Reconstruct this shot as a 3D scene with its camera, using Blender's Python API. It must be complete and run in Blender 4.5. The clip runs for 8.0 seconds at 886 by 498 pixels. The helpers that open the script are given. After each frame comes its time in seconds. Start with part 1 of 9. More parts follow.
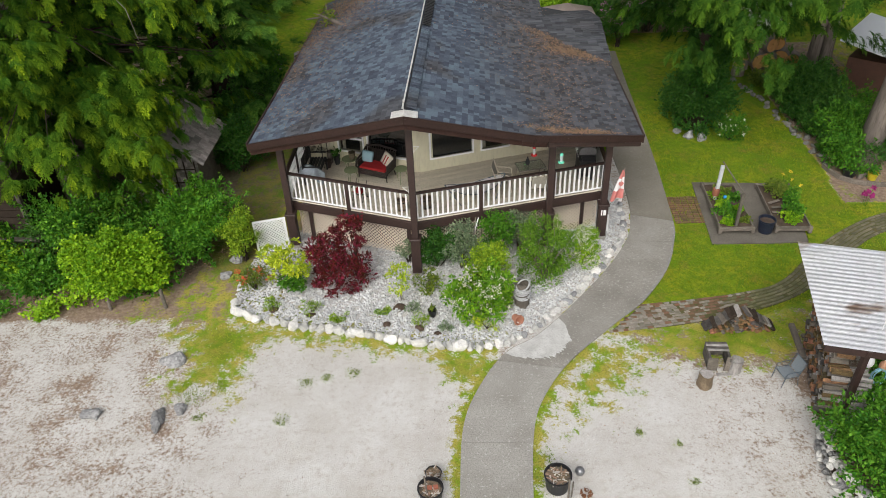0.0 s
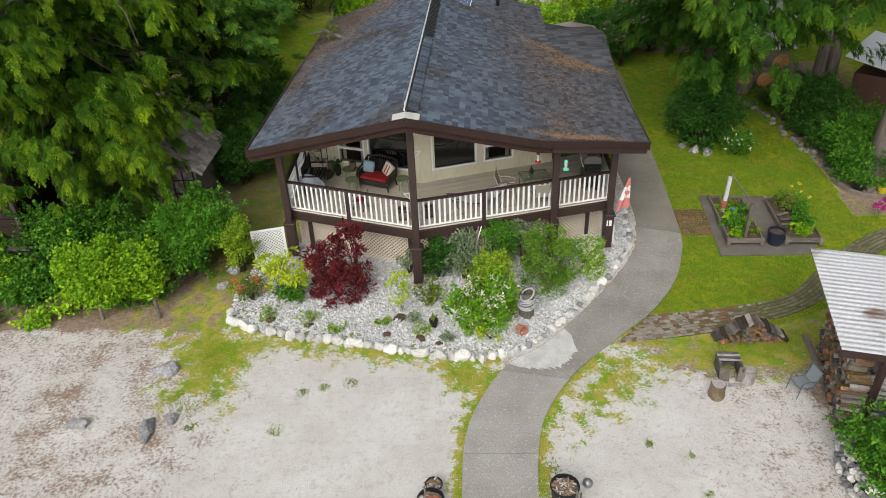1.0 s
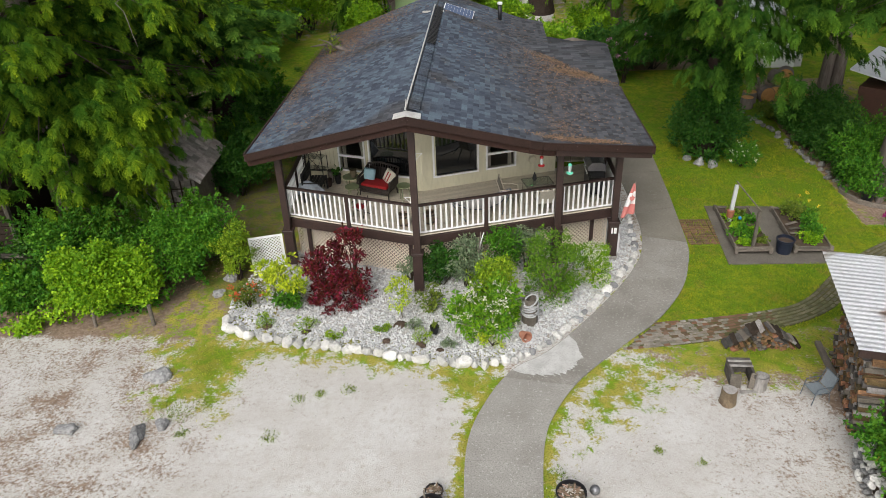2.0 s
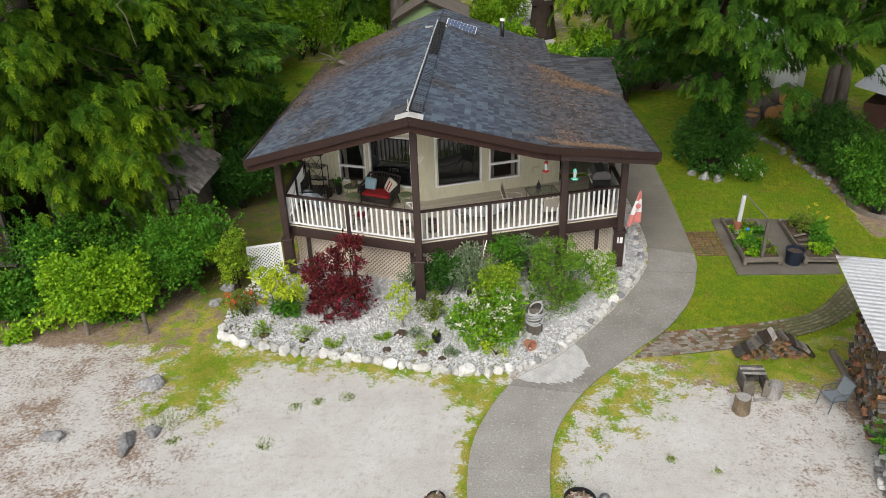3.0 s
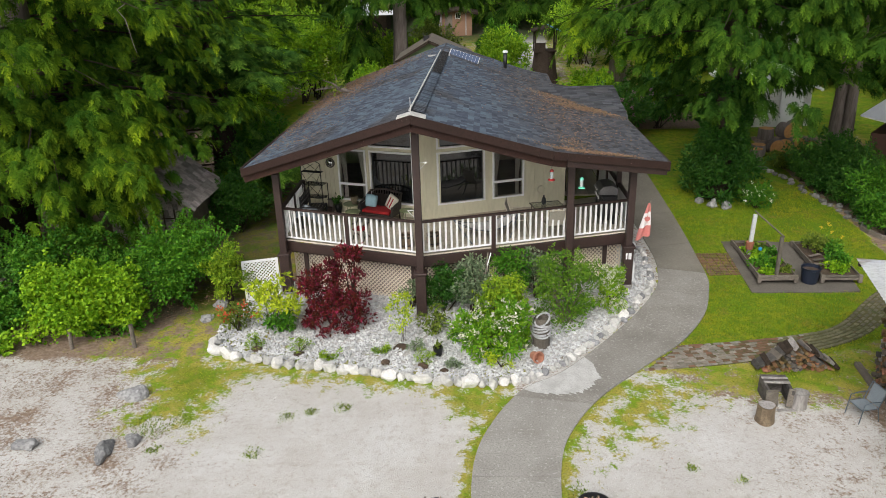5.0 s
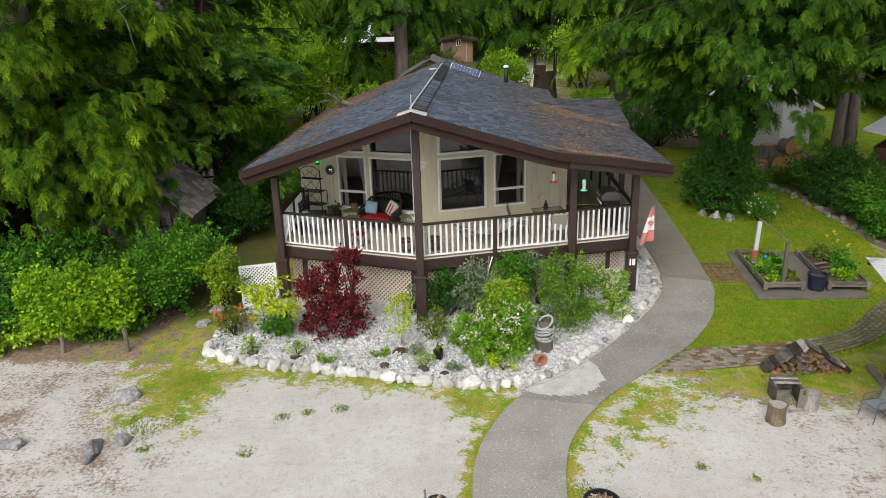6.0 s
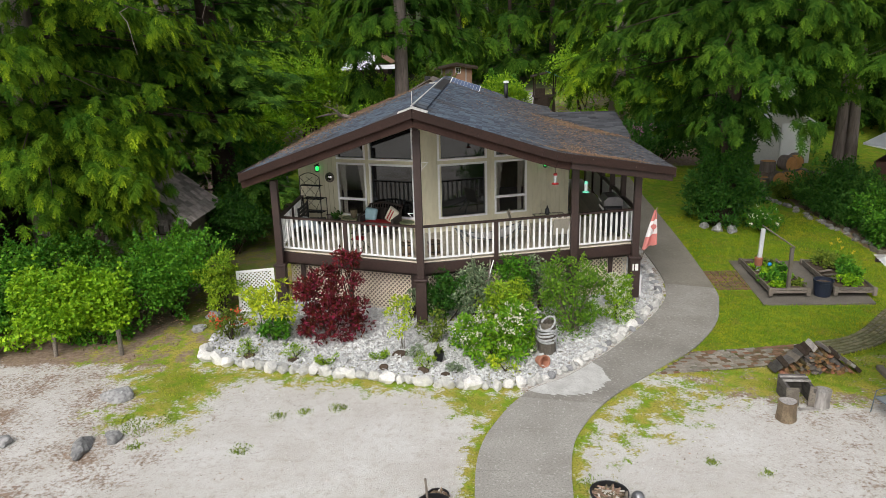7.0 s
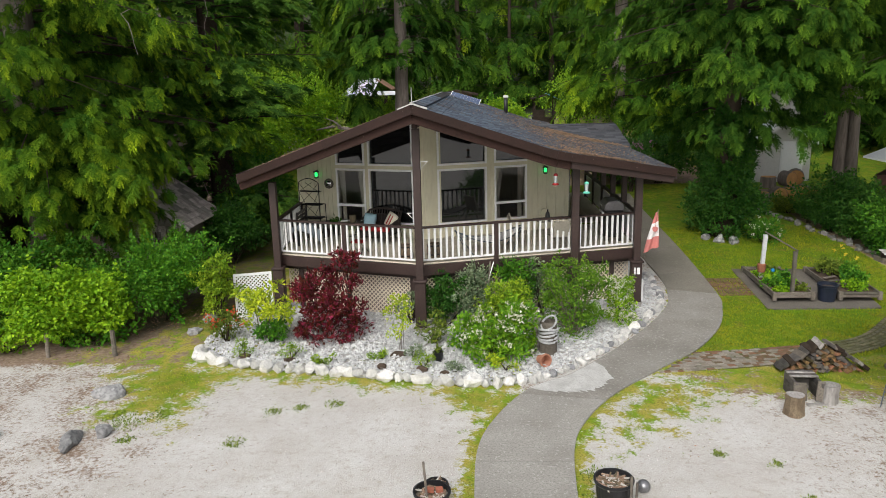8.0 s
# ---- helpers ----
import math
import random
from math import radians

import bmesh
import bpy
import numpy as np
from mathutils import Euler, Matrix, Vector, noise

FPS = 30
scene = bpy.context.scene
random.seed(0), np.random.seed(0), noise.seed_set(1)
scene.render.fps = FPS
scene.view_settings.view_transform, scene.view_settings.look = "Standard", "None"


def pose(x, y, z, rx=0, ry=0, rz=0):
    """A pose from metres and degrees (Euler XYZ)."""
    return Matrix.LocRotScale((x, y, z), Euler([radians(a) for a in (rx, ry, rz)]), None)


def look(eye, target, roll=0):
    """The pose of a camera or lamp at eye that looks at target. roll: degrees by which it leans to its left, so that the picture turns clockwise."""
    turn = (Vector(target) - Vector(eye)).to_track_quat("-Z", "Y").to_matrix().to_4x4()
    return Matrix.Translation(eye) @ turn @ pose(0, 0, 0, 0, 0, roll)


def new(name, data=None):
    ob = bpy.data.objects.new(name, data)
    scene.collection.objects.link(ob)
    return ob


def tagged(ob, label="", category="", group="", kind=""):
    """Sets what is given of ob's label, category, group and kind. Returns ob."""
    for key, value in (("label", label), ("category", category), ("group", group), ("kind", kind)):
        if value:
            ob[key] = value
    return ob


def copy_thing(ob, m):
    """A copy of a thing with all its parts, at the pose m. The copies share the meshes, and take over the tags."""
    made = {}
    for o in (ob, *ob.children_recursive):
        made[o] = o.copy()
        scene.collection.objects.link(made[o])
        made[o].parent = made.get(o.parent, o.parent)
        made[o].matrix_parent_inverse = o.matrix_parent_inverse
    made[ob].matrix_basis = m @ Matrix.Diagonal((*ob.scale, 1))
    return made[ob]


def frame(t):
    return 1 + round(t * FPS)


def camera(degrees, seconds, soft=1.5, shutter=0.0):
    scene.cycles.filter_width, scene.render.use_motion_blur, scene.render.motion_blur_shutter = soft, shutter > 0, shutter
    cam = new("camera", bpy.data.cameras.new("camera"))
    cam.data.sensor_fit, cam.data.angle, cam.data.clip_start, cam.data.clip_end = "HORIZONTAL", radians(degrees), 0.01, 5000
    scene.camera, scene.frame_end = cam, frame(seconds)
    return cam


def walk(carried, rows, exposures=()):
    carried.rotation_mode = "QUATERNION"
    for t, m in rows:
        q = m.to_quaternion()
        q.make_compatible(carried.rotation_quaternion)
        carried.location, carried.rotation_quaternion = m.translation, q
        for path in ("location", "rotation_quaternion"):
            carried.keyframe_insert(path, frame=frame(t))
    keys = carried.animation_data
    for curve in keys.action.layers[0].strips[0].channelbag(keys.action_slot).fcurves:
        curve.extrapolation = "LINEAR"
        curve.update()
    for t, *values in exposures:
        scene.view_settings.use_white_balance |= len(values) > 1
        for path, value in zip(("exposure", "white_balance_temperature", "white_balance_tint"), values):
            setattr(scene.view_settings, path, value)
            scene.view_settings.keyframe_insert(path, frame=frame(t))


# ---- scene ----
cam = camera(62.9, 8.0, 0.75)
PATH = [
    (0, (1.458, 0.286, 13.084), (1.393, 1.916, 11.926), -2.4),
    (0.5, (1.473, 0.29, 12.645), (1.403, 1.948, 11.529), -2.4),
    (1, (1.452, 0.301, 12.212), (1.381, 1.984, 11.133), -2.3),
    (1.5, (1.462, 0.291, 11.795), (1.387, 1.996, 10.753), -2.3),
    (3, (1.374, 0.318, 10.474), (1.298, 2.095, 9.559), -2.0),
    (3.5, (1.357, 0.348, 10.104), (1.279, 2.144, 9.228), -1.9),
    (4, (1.318, 0.365, 9.691), (1.241, 2.181, 8.857), -1.8),
    (4.5, (1.316, 0.339, 9.239), (1.238, 2.176, 8.453), -1.8),
    (6, (1.273, 0.34, 7.94), (1.196, 2.23, 7.29), -1.6),
    (6.5, (1.245, 0.333, 7.512), (1.17, 2.238, 6.909), -1.5),
    (7, (1.214, 0.314, 7.069), (1.141, 2.234, 6.514), -1.5),
    (7.5, (1.213, 0.3, 6.624), (1.141, 2.233, 6.118), -1.4),
    (8, (1.211, 0.287, 6.2), (1.139, 2.232, 5.739), -1.4),
]
walk(cam, [(t, look(eye, target, roll)) for t, eye, target, roll in PATH])

# ---------- sky, sun ----------
SUN_ELEV, SUN_ROT = 44.0, 195.0
world = bpy.data.worlds.new("overcast_sky")
scene.world = world
world.use_nodes = True
wn = world.node_tree.nodes
sky = wn.new("ShaderNodeTexSky")
sky.sky_type = "NISHITA"
sky.sun_disc = False
sky.sun_elevation, sky.sun_rotation = radians(SUN_ELEV), radians(SUN_ROT)
sky.air_density, sky.dust_density, sky.ozone_density = 1.0, 4.0, 1.0
cloud = wn.new("ShaderNodeHueSaturation")
cloud.inputs["Saturation"].default_value = 0.28
world.node_tree.links.new(sky.outputs[0], cloud.inputs["Color"])
world.node_tree.links.new(cloud.outputs[0], wn["Background"].inputs["Color"])
wn["Background"].inputs["Strength"].default_value = 0.20
sun = new("sun", bpy.data.lights.new("sun", "SUN"))
sun.data.energy, sun.data.angle, sun.data.color = 1.5, radians(40), (1.0, 0.975, 0.92)
_a, _e = radians(SUN_ROT), radians(SUN_ELEV)
SUN_DIR = Vector((math.sin(_a) * math.cos(_e), math.cos(_a) * math.cos(_e), math.sin(_e)))
sun.matrix_world = look(tuple(SUN_DIR * 60), (0, 0, 0))
scene.view_settings.exposure = -0.08


# ---------- materials ----------
def mat(name, c1, c2=None, scale=6.0, rough=0.8, bump=0.0, fine=60.0, metal=0.0, spots=None, spot_scale=2.0, spot_at=0.6,
        stretch=(1, 1, 1), coords="Position", vary=0.0, translucent=0.0, island=0.0, spec=0.5, grime=0.55):
    """Two colours mixed by coarse and fine noise, an optional third one in blotches, fine relief, variation by object or island."""
    m = bpy.data.materials.new(name)
    m.use_nodes = True
    t = m.node_tree
    n, link = t.nodes, t.links.new
    b = n["Principled BSDF"]
    b.inputs["Roughness"].default_value = rough
    b.inputs["Metallic"].default_value = metal
    b.inputs["Specular IOR Level"].default_value = spec
    if coords == "Position":
        src = n.new("ShaderNodeNewGeometry").outputs["Position"]
    else:
        src = n.new("ShaderNodeTexCoord").outputs["Object"]
    mp = n.new("ShaderNodeMapping")
    mp.inputs["Scale"].default_value = stretch
    link(src, mp.inputs["Vector"])
    vec = mp.outputs[0]
    if coords != "Position":
        info = n.new("ShaderNodeObjectInfo")
        add = n.new("ShaderNodeVectorMath")
        add.operation = "MULTIPLY_ADD"
        add.inputs[1].default_value = (37, 17, 53)
        link(info.outputs["Random"], add.inputs[0])
        link(vec, add.inputs[2])
        vec = add.outputs[0]

    def noise_tex(s, detail=3):
        x = n.new("ShaderNodeTexNoise")
        x.inputs["Scale"].default_value = s
        x.inputs["Detail"].default_value = detail
        link(vec, x.inputs["Vector"])
        return x.outputs["Fac"]

    def ramp(fac, lo, hi):
        r = n.new("ShaderNodeMapRange")
        r.inputs["From Min"].default_value, r.inputs["From Max"].default_value = lo, hi
        link(fac, r.inputs["Value"])
        return r.outputs[0]

    def mix(fac, a, bb):
        x = n.new("ShaderNodeMix")
        x.data_type = "RGBA"
        if isinstance(fac, (int, float)):
            x.inputs[0].default_value = fac
        else:
            link(fac, x.inputs[0])
        for k, v in ((6, a), (7, bb)):
            if isinstance(v, tuple):
                x.inputs[k].default_value = (*v, 1)
            else:
                link(v, x.inputs[k])
        return x.outputs[2]

    c2 = c2 or tuple(v * 0.75 for v in c1)
    coarse, grain = noise_tex(scale), noise_tex(fine, 2)
    col = mix(ramp(coarse, 0.3, 0.7), c1, c2)
    dark = mix(grime, c2, tuple(v * 0.55 for v in c2))
    col = mix(ramp(grain, 0.45, 0.8), col, dark)
    if spots:
        col = mix(ramp(noise_tex(spot_scale, 5), spot_at, spot_at + 0.08), col, spots)
    if vary or island:
        if island:
            rnd = n.new("ShaderNodeNewGeometry").outputs["Random Per Island"]
        else:
            rnd = n.new("ShaderNodeObjectInfo").outputs["Random"]
        hsv = n.new("ShaderNodeHueSaturation")
        amount = max(vary, island)
        r = n.new("ShaderNodeMapRange")
        r.inputs["To Min"].default_value, r.inputs["To Max"].default_value = 1 - amount, 1 + amount
        link(rnd, r.inputs["Value"])
        link(r.outputs[0], hsv.inputs["Value"])
        r2 = n.new("ShaderNodeMapRange")
        r2.inputs["To Min"].default_value, r2.inputs["To Max"].default_value = 0.5 + 0.05 * amount, 0.5 - 0.05 * amount
        link(rnd, r2.inputs["Value"])
        link(r2.outputs[0], hsv.inputs["Hue"])
        link(col, hsv.inputs["Color"])
        col = hsv.outputs[0]
    link(col, b.inputs["Base Color"])
    if bump:
        bp = n.new("ShaderNodeBump")
        bp.inputs["Strength"].default_value, bp.inputs["Distance"].default_value = bump, 0.02
        link(grain, bp.inputs["Height"])
        link(bp.outputs[0], b.inputs["Normal"])
    if translucent:
        tr, ms = n.new("ShaderNodeBsdfTranslucent"), n.new("ShaderNodeMixShader")
        link(col, tr.inputs["Color"])
        ms.inputs[0].default_value = translucent
        link(b.outputs[0], ms.inputs[1])
        link(tr.outputs[0], ms.inputs[2])
        link(ms.outputs[0], n["Material Output"].inputs["Surface"])
    return m


def conifer_mat(name, old, young_lit, deep):
    """Scale foliage: dark old growth, paler fresh tips, light painted on outer sprays by the tip attribute, variation
    by spray and by region of the tree.
    """
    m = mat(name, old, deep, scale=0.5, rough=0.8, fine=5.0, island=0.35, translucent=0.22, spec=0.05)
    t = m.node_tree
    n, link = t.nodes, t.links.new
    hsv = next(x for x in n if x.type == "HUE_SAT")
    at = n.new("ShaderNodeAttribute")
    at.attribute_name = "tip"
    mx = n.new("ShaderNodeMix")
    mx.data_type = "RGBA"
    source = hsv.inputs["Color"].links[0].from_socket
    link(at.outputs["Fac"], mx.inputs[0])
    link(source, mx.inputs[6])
    mx.inputs[7].default_value = (*young_lit, 1)
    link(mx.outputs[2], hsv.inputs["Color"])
    return m


def leaf_mat(name, c1, c2, scale=1.2, island=0.4, rough=0.5, translucent=0.28):
    return mat(name, c1, c2, scale=scale, rough=rough, fine=9.0, island=island, translucent=translucent, spec=0.14)


M = {}
M["brown"] = mat("dark_brown_stain", (0.042, 0.022, 0.018), (0.032, 0.017, 0.014), scale=3, rough=0.55, bump=0.15, fine=25, spots=(0.11, 0.07, 0.06), spot_scale=7, spot_at=0.72)
M["fascia_low"] = mat("red_brown_beam_paint", (0.050, 0.023, 0.017), (0.036, 0.017, 0.013), scale=2.5, rough=0.62, spec=0.25, bump=0.1, fine=20, spots=(0.26, 0.19, 0.16), spot_scale=15, spot_at=0.70)
M["fascia"] = mat("brown_fascia_paint", (0.036, 0.018, 0.014), (0.026, 0.014, 0.011), scale=2.5, rough=0.62, spec=0.25, bump=0.1, fine=20, spots=(0.28, 0.21, 0.18), spot_scale=15, spot_at=0.70)
M["white"] = mat("white_paint", (0.80, 0.80, 0.80), (0.75, 0.75, 0.74), scale=3, rough=0.45, fine=30, grime=0.12)
M["vinyl"] = mat("white_vinyl_frame", (0.87, 0.87, 0.87), (0.84, 0.84, 0.84), scale=3, rough=0.4, fine=30, grime=0.06)
M["cream"] = mat("cream_lattice_paint", (0.80, 0.70, 0.57), (0.72, 0.62, 0.50), scale=3, rough=0.6, fine=30)
M["siding"] = mat("beige_siding_paint", (0.67, 0.63, 0.465), (0.625, 0.585, 0.43), scale=1.5, rough=0.6, fine=14, stretch=(1, 1, 0.25), grime=0.18)
M["deck"] = mat("grey_beige_deck_boards", (0.60, 0.54, 0.435), (0.52, 0.465, 0.37), scale=2, rough=0.75, fine=25, coords="Object", vary=0.10)
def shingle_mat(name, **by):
    """Blue-grey shingle granules, darker and greyer towards the low-pitched side and in drifting blotches."""
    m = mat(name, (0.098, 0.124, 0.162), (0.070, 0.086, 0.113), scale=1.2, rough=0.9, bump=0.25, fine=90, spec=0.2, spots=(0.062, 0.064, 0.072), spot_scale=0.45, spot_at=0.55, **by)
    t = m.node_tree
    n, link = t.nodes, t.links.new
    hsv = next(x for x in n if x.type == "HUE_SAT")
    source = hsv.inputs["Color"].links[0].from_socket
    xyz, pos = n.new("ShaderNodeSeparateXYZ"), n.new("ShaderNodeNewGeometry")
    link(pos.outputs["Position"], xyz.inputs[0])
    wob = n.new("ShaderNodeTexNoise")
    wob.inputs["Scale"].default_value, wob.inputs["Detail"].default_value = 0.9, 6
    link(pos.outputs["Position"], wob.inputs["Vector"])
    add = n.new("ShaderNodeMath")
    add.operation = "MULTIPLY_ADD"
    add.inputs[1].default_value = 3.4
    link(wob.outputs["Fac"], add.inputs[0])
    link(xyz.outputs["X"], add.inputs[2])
    side_dark = n.new("ShaderNodeMapRange")
    side_dark.inputs["From Min"].default_value, side_dark.inputs["From Max"].default_value, side_dark.inputs["To Max"].default_value = 3.4, 5.2, 0.85
    link(add.outputs[0], side_dark.inputs["Value"])
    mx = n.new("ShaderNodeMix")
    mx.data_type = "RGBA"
    link(side_dark.outputs[0], mx.inputs[0])
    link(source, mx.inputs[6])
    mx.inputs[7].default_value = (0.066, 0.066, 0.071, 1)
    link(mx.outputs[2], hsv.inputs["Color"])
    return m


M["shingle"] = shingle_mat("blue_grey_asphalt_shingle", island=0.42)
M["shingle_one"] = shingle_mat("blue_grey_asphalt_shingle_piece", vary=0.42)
M["underlay"] = mat("dark_roof_deck", (0.03, 0.032, 0.036), rough=0.9)
M["concrete"] = mat("weathered_concrete", (0.365, 0.348, 0.32), (0.25, 0.235, 0.21), scale=0.9, rough=0.85, bump=0.3, fine=30, spots=(0.40, 0.387, 0.36), spot_scale=19, spot_at=0.595)
M["concrete_mid"] = mat("grey_weathered_concrete", (0.300, 0.284, 0.256), (0.205, 0.190, 0.166), scale=0.9, rough=0.85, bump=0.3, fine=30, spots=(0.36, 0.345, 0.315), spot_scale=19, spot_at=0.585)
M["concrete_damp"] = mat("damp_mossy_concrete", (0.235, 0.215, 0.18), (0.165, 0.15, 0.118), scale=0.8, rough=0.85, bump=0.3, fine=30, spots=(0.26, 0.245, 0.21), spot_scale=16, spot_at=0.60)
M["concrete_old"] = mat("old_dark_concrete", (0.155, 0.138, 0.115), (0.098, 0.086, 0.070), scale=1.6, rough=0.9, bump=0.2, fine=40)
M["stone"] = mat("pale_round_stone", (0.64, 0.625, 0.585), (0.47, 0.46, 0.44), scale=2.5, rough=0.8, bump=0.4, fine=22, coords="Object", vary=0.30)
M["pebble"] = mat("white_grey_crushed_stone", (0.56, 0.565, 0.56), (0.43, 0.43, 0.425), scale=3.5, rough=0.85, bump=0.2, fine=40, island=0.24)
M["rock"] = mat("grey_granite_boulder", (0.33, 0.325, 0.32), (0.17, 0.17, 0.172), scale=4, rough=0.9, bump=0.9, fine=16, coords="Object", vary=0.2, spots=(0.45, 0.45, 0.44), spot_scale=4, spot_at=0.62)
M["bark"] = mat("grey_brown_cedar_bark", (0.24, 0.20, 0.175), (0.14, 0.115, 0.10), scale=4, rough=0.95, bump=0.8, fine=14, stretch=(1.5, 1.5, 0.18))
M["bark_dark"] = mat("dark_twig_bark", (0.055, 0.042, 0.032), (0.038, 0.028, 0.022), scale=4, rough=0.95, bump=0.4, fine=20, spec=0.1)
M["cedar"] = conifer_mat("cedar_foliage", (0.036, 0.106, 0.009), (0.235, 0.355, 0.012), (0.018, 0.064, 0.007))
# dark conifers, and the cedar foliage with canopy shade put into its colour
M["cedar_dark_shaded"] = conifer_mat("dark_shaded_conifer_foliage", (0.030, 0.088, 0.010), (0.112, 0.215, 0.014), (0.018, 0.056, 0.008))
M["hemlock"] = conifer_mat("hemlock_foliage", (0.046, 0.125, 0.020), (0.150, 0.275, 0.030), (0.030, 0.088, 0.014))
M["lime_leaf"] = leaf_mat("bright_lime_leaf", (0.30, 0.50, 0.024), (0.17, 0.35, 0.018))
M["maple_leaf"] = leaf_mat("lobed_lime_green_leaf", (0.25, 0.43, 0.016), (0.15, 0.33, 0.014), island=0.35)
M["rhodo_leaf"] = leaf_mat("pale_rhododendron_leaf", (0.30, 0.44, 0.028), (0.17, 0.30, 0.02))
M["blossom_leaf"] = leaf_mat("fresh_lime_rhododendron_leaf", (0.215, 0.41, 0.022), (0.12, 0.28, 0.018))
M["fine_leaf"] = leaf_mat("small_olive_green_leaf", (0.17, 0.32, 0.025), (0.10, 0.22, 0.02))
M["green_leaf"] = leaf_mat("fresh_green_leaf", (0.10, 0.27, 0.020), (0.06, 0.185, 0.016))
M["hedge_leaf"] = leaf_mat("mid_green_hedge_leaf", (0.105, 0.285, 0.018), (0.066, 0.200, 0.015))
M["deep_leaf"] = leaf_mat("deep_green_leaf", (0.065, 0.18, 0.024), (0.045, 0.13, 0.02))
M["ivy_leaf"] = leaf_mat("dark_glossy_leaf", (0.050, 0.150, 0.018), (0.032, 0.105, 0.015), rough=0.4)
M["yellow_leaf"] = leaf_mat("yellow_green_leaf", (0.52, 0.60, 0.035), (0.33, 0.46, 0.03))
M["red_leaf"] = leaf_mat("dark_red_leaf", (0.25, 0.028, 0.025), (0.070, 0.016, 0.013), scale=5, island=0.8)
M["grey_leaf"] = leaf_mat("grey_green_leaf", (0.25, 0.31, 0.19), (0.16, 0.23, 0.12))
M["olive_leaf"] = leaf_mat("olive_leaf", (0.19, 0.25, 0.035), (0.12, 0.18, 0.025))
M["glass"] = mat("dark_window_glass", (0.012, 0.013, 0.014), (0.010, 0.011, 0.012), rough=0.03, spec=0.95)
M["clear_glass"] = mat("clear_window_glass", (0.9, 0.92, 0.92), (0.88, 0.9, 0.9), rough=0.02)
M["clear_glass"].node_tree.nodes["Principled BSDF"].inputs["Transmission Weight"].default_value = 1.0
M["curtain"] = mat("beige_curtain_cloth", (0.82, 0.78, 0.69), (0.74, 0.70, 0.61), scale=5, rough=0.9, fine=40, translucent=0.3, grime=0.15)
M["black"] = mat("black_plastic", (0.014, 0.014, 0.016), rough=0.45)
M["metal_white"] = mat("white_painted_corrugated_metal", (0.82, 0.83, 0.86), (0.76, 0.77, 0.80), scale=1, rough=0.45, fine=20, spots=(0.26, 0.18, 0.135), spot_scale=0.9, spot_at=0.60, stretch=(0.6, 1.6, 1))
M["wood_grey"] = mat("weathered_grey_wood", (0.19, 0.165, 0.135), (0.115, 0.096, 0.078), scale=4, rough=0.9, bump=0.4, fine=30, coords="Object", vary=0.25)
M["firewood"] = mat("split_firewood", (0.29, 0.215, 0.14), (0.15, 0.105, 0.068), scale=6, rough=0.9, bump=0.4, fine=40, coords="Object", vary=0.55)
M["brick"] = mat("old_paver_brick", (0.175, 0.088, 0.042), (0.135, 0.092, 0.055), scale=0.9, rough=0.9, bump=0.4, fine=35, vary=0.3)
M["soil"] = mat("dark_soil", (0.100, 0.068, 0.045), (0.062, 0.042, 0.028), scale=6, rough=1, bump=0.6, fine=50)
M["needles"] = mat("brown_fallen_needles", (0.30, 0.200, 0.122), (0.19, 0.122, 0.073), scale=6, rough=1, fine=30, island=0.5)


# ---------- building blocks ----------
def thing(name, loc=(0, 0, 0), rz=0.0, label="", category="", group="", kind=""):
    ob = new(name)
    ob.empty_display_size = 0.2
    ob.matrix_world = pose(*loc, 0, 0, rz)
    return tagged(ob, label, category, group, kind)


def mesh_from(name, verts, faces, material, smooth=False):
    me = bpy.data.meshes.new(name)
    me.from_pydata([tuple(v) for v in verts], [], faces)
    me.materials.append(material)
    if smooth:
        me.shade_smooth()
    me.update()
    return me


def part(name, bm, material, parent=None, label="", smooth=False, kind=""):
    """Links a bmesh (or a mesh) as one mesh object under a thing or a part."""
    if isinstance(bm, bpy.types.Mesh):
        me = bm
    else:
        bmesh.ops.recalc_face_normals(bm, faces=bm.faces)
        me = bpy.data.meshes.new(name)
        bm.to_mesh(me)
        bm.free()
        me.materials.append(material)
        if smooth:
            me.shade_smooth()
    ob = new(name, me)
    ob.parent = parent
    return tagged(ob, label, kind=kind)


def add_box(bm, x0, x1, y0, y1, z0, z1, m=None, bevel=0.0):
    r = bmesh.ops.create_cube(bm, size=1.0)
    vs = r["verts"]
    t = Matrix.Translation(((x0 + x1) / 2, (y0 + y1) / 2, (z0 + z1) / 2)) @ Matrix.Diagonal((abs(x1 - x0), abs(y1 - y0), abs(z1 - z0), 1))
    bmesh.ops.transform(bm, matrix=t, verts=vs)
    if bevel:
        es = list({e for v in vs for e in v.link_edges})
        r = bmesh.ops.bevel(bm, geom=es, offset=bevel, segments=1, affect="EDGES")
        vs = list({v for f in r["faces"] for v in f.verts} | {v for v in vs if v.is_valid})
    if m is not None:
        bmesh.ops.transform(bm, matrix=m, verts=vs)
    return vs


def box(x0, x1, y0, y1, z0, z1, m=None, bevel=0.0):
    bm = bmesh.new()
    add_box(bm, x0, x1, y0, y1, z0, z1, m, bevel)
    return bm


def beam(p, q, w, h, bevel=0.006, up=(0, 0, 1)):
    """A bar from p to q, w wide and h high, with p and q on its top's middle line."""
    p, q = Vector(p), Vector(q)
    d = q - p
    x = d.normalized()
    side = Vector(up).cross(x).normalized()
    top = x.cross(side)
    m = Matrix((x, side, top)).transposed().to_4x4()
    m.translation = p
    return box(0, d.length, -w / 2, w / 2, -h, 0, m, bevel)


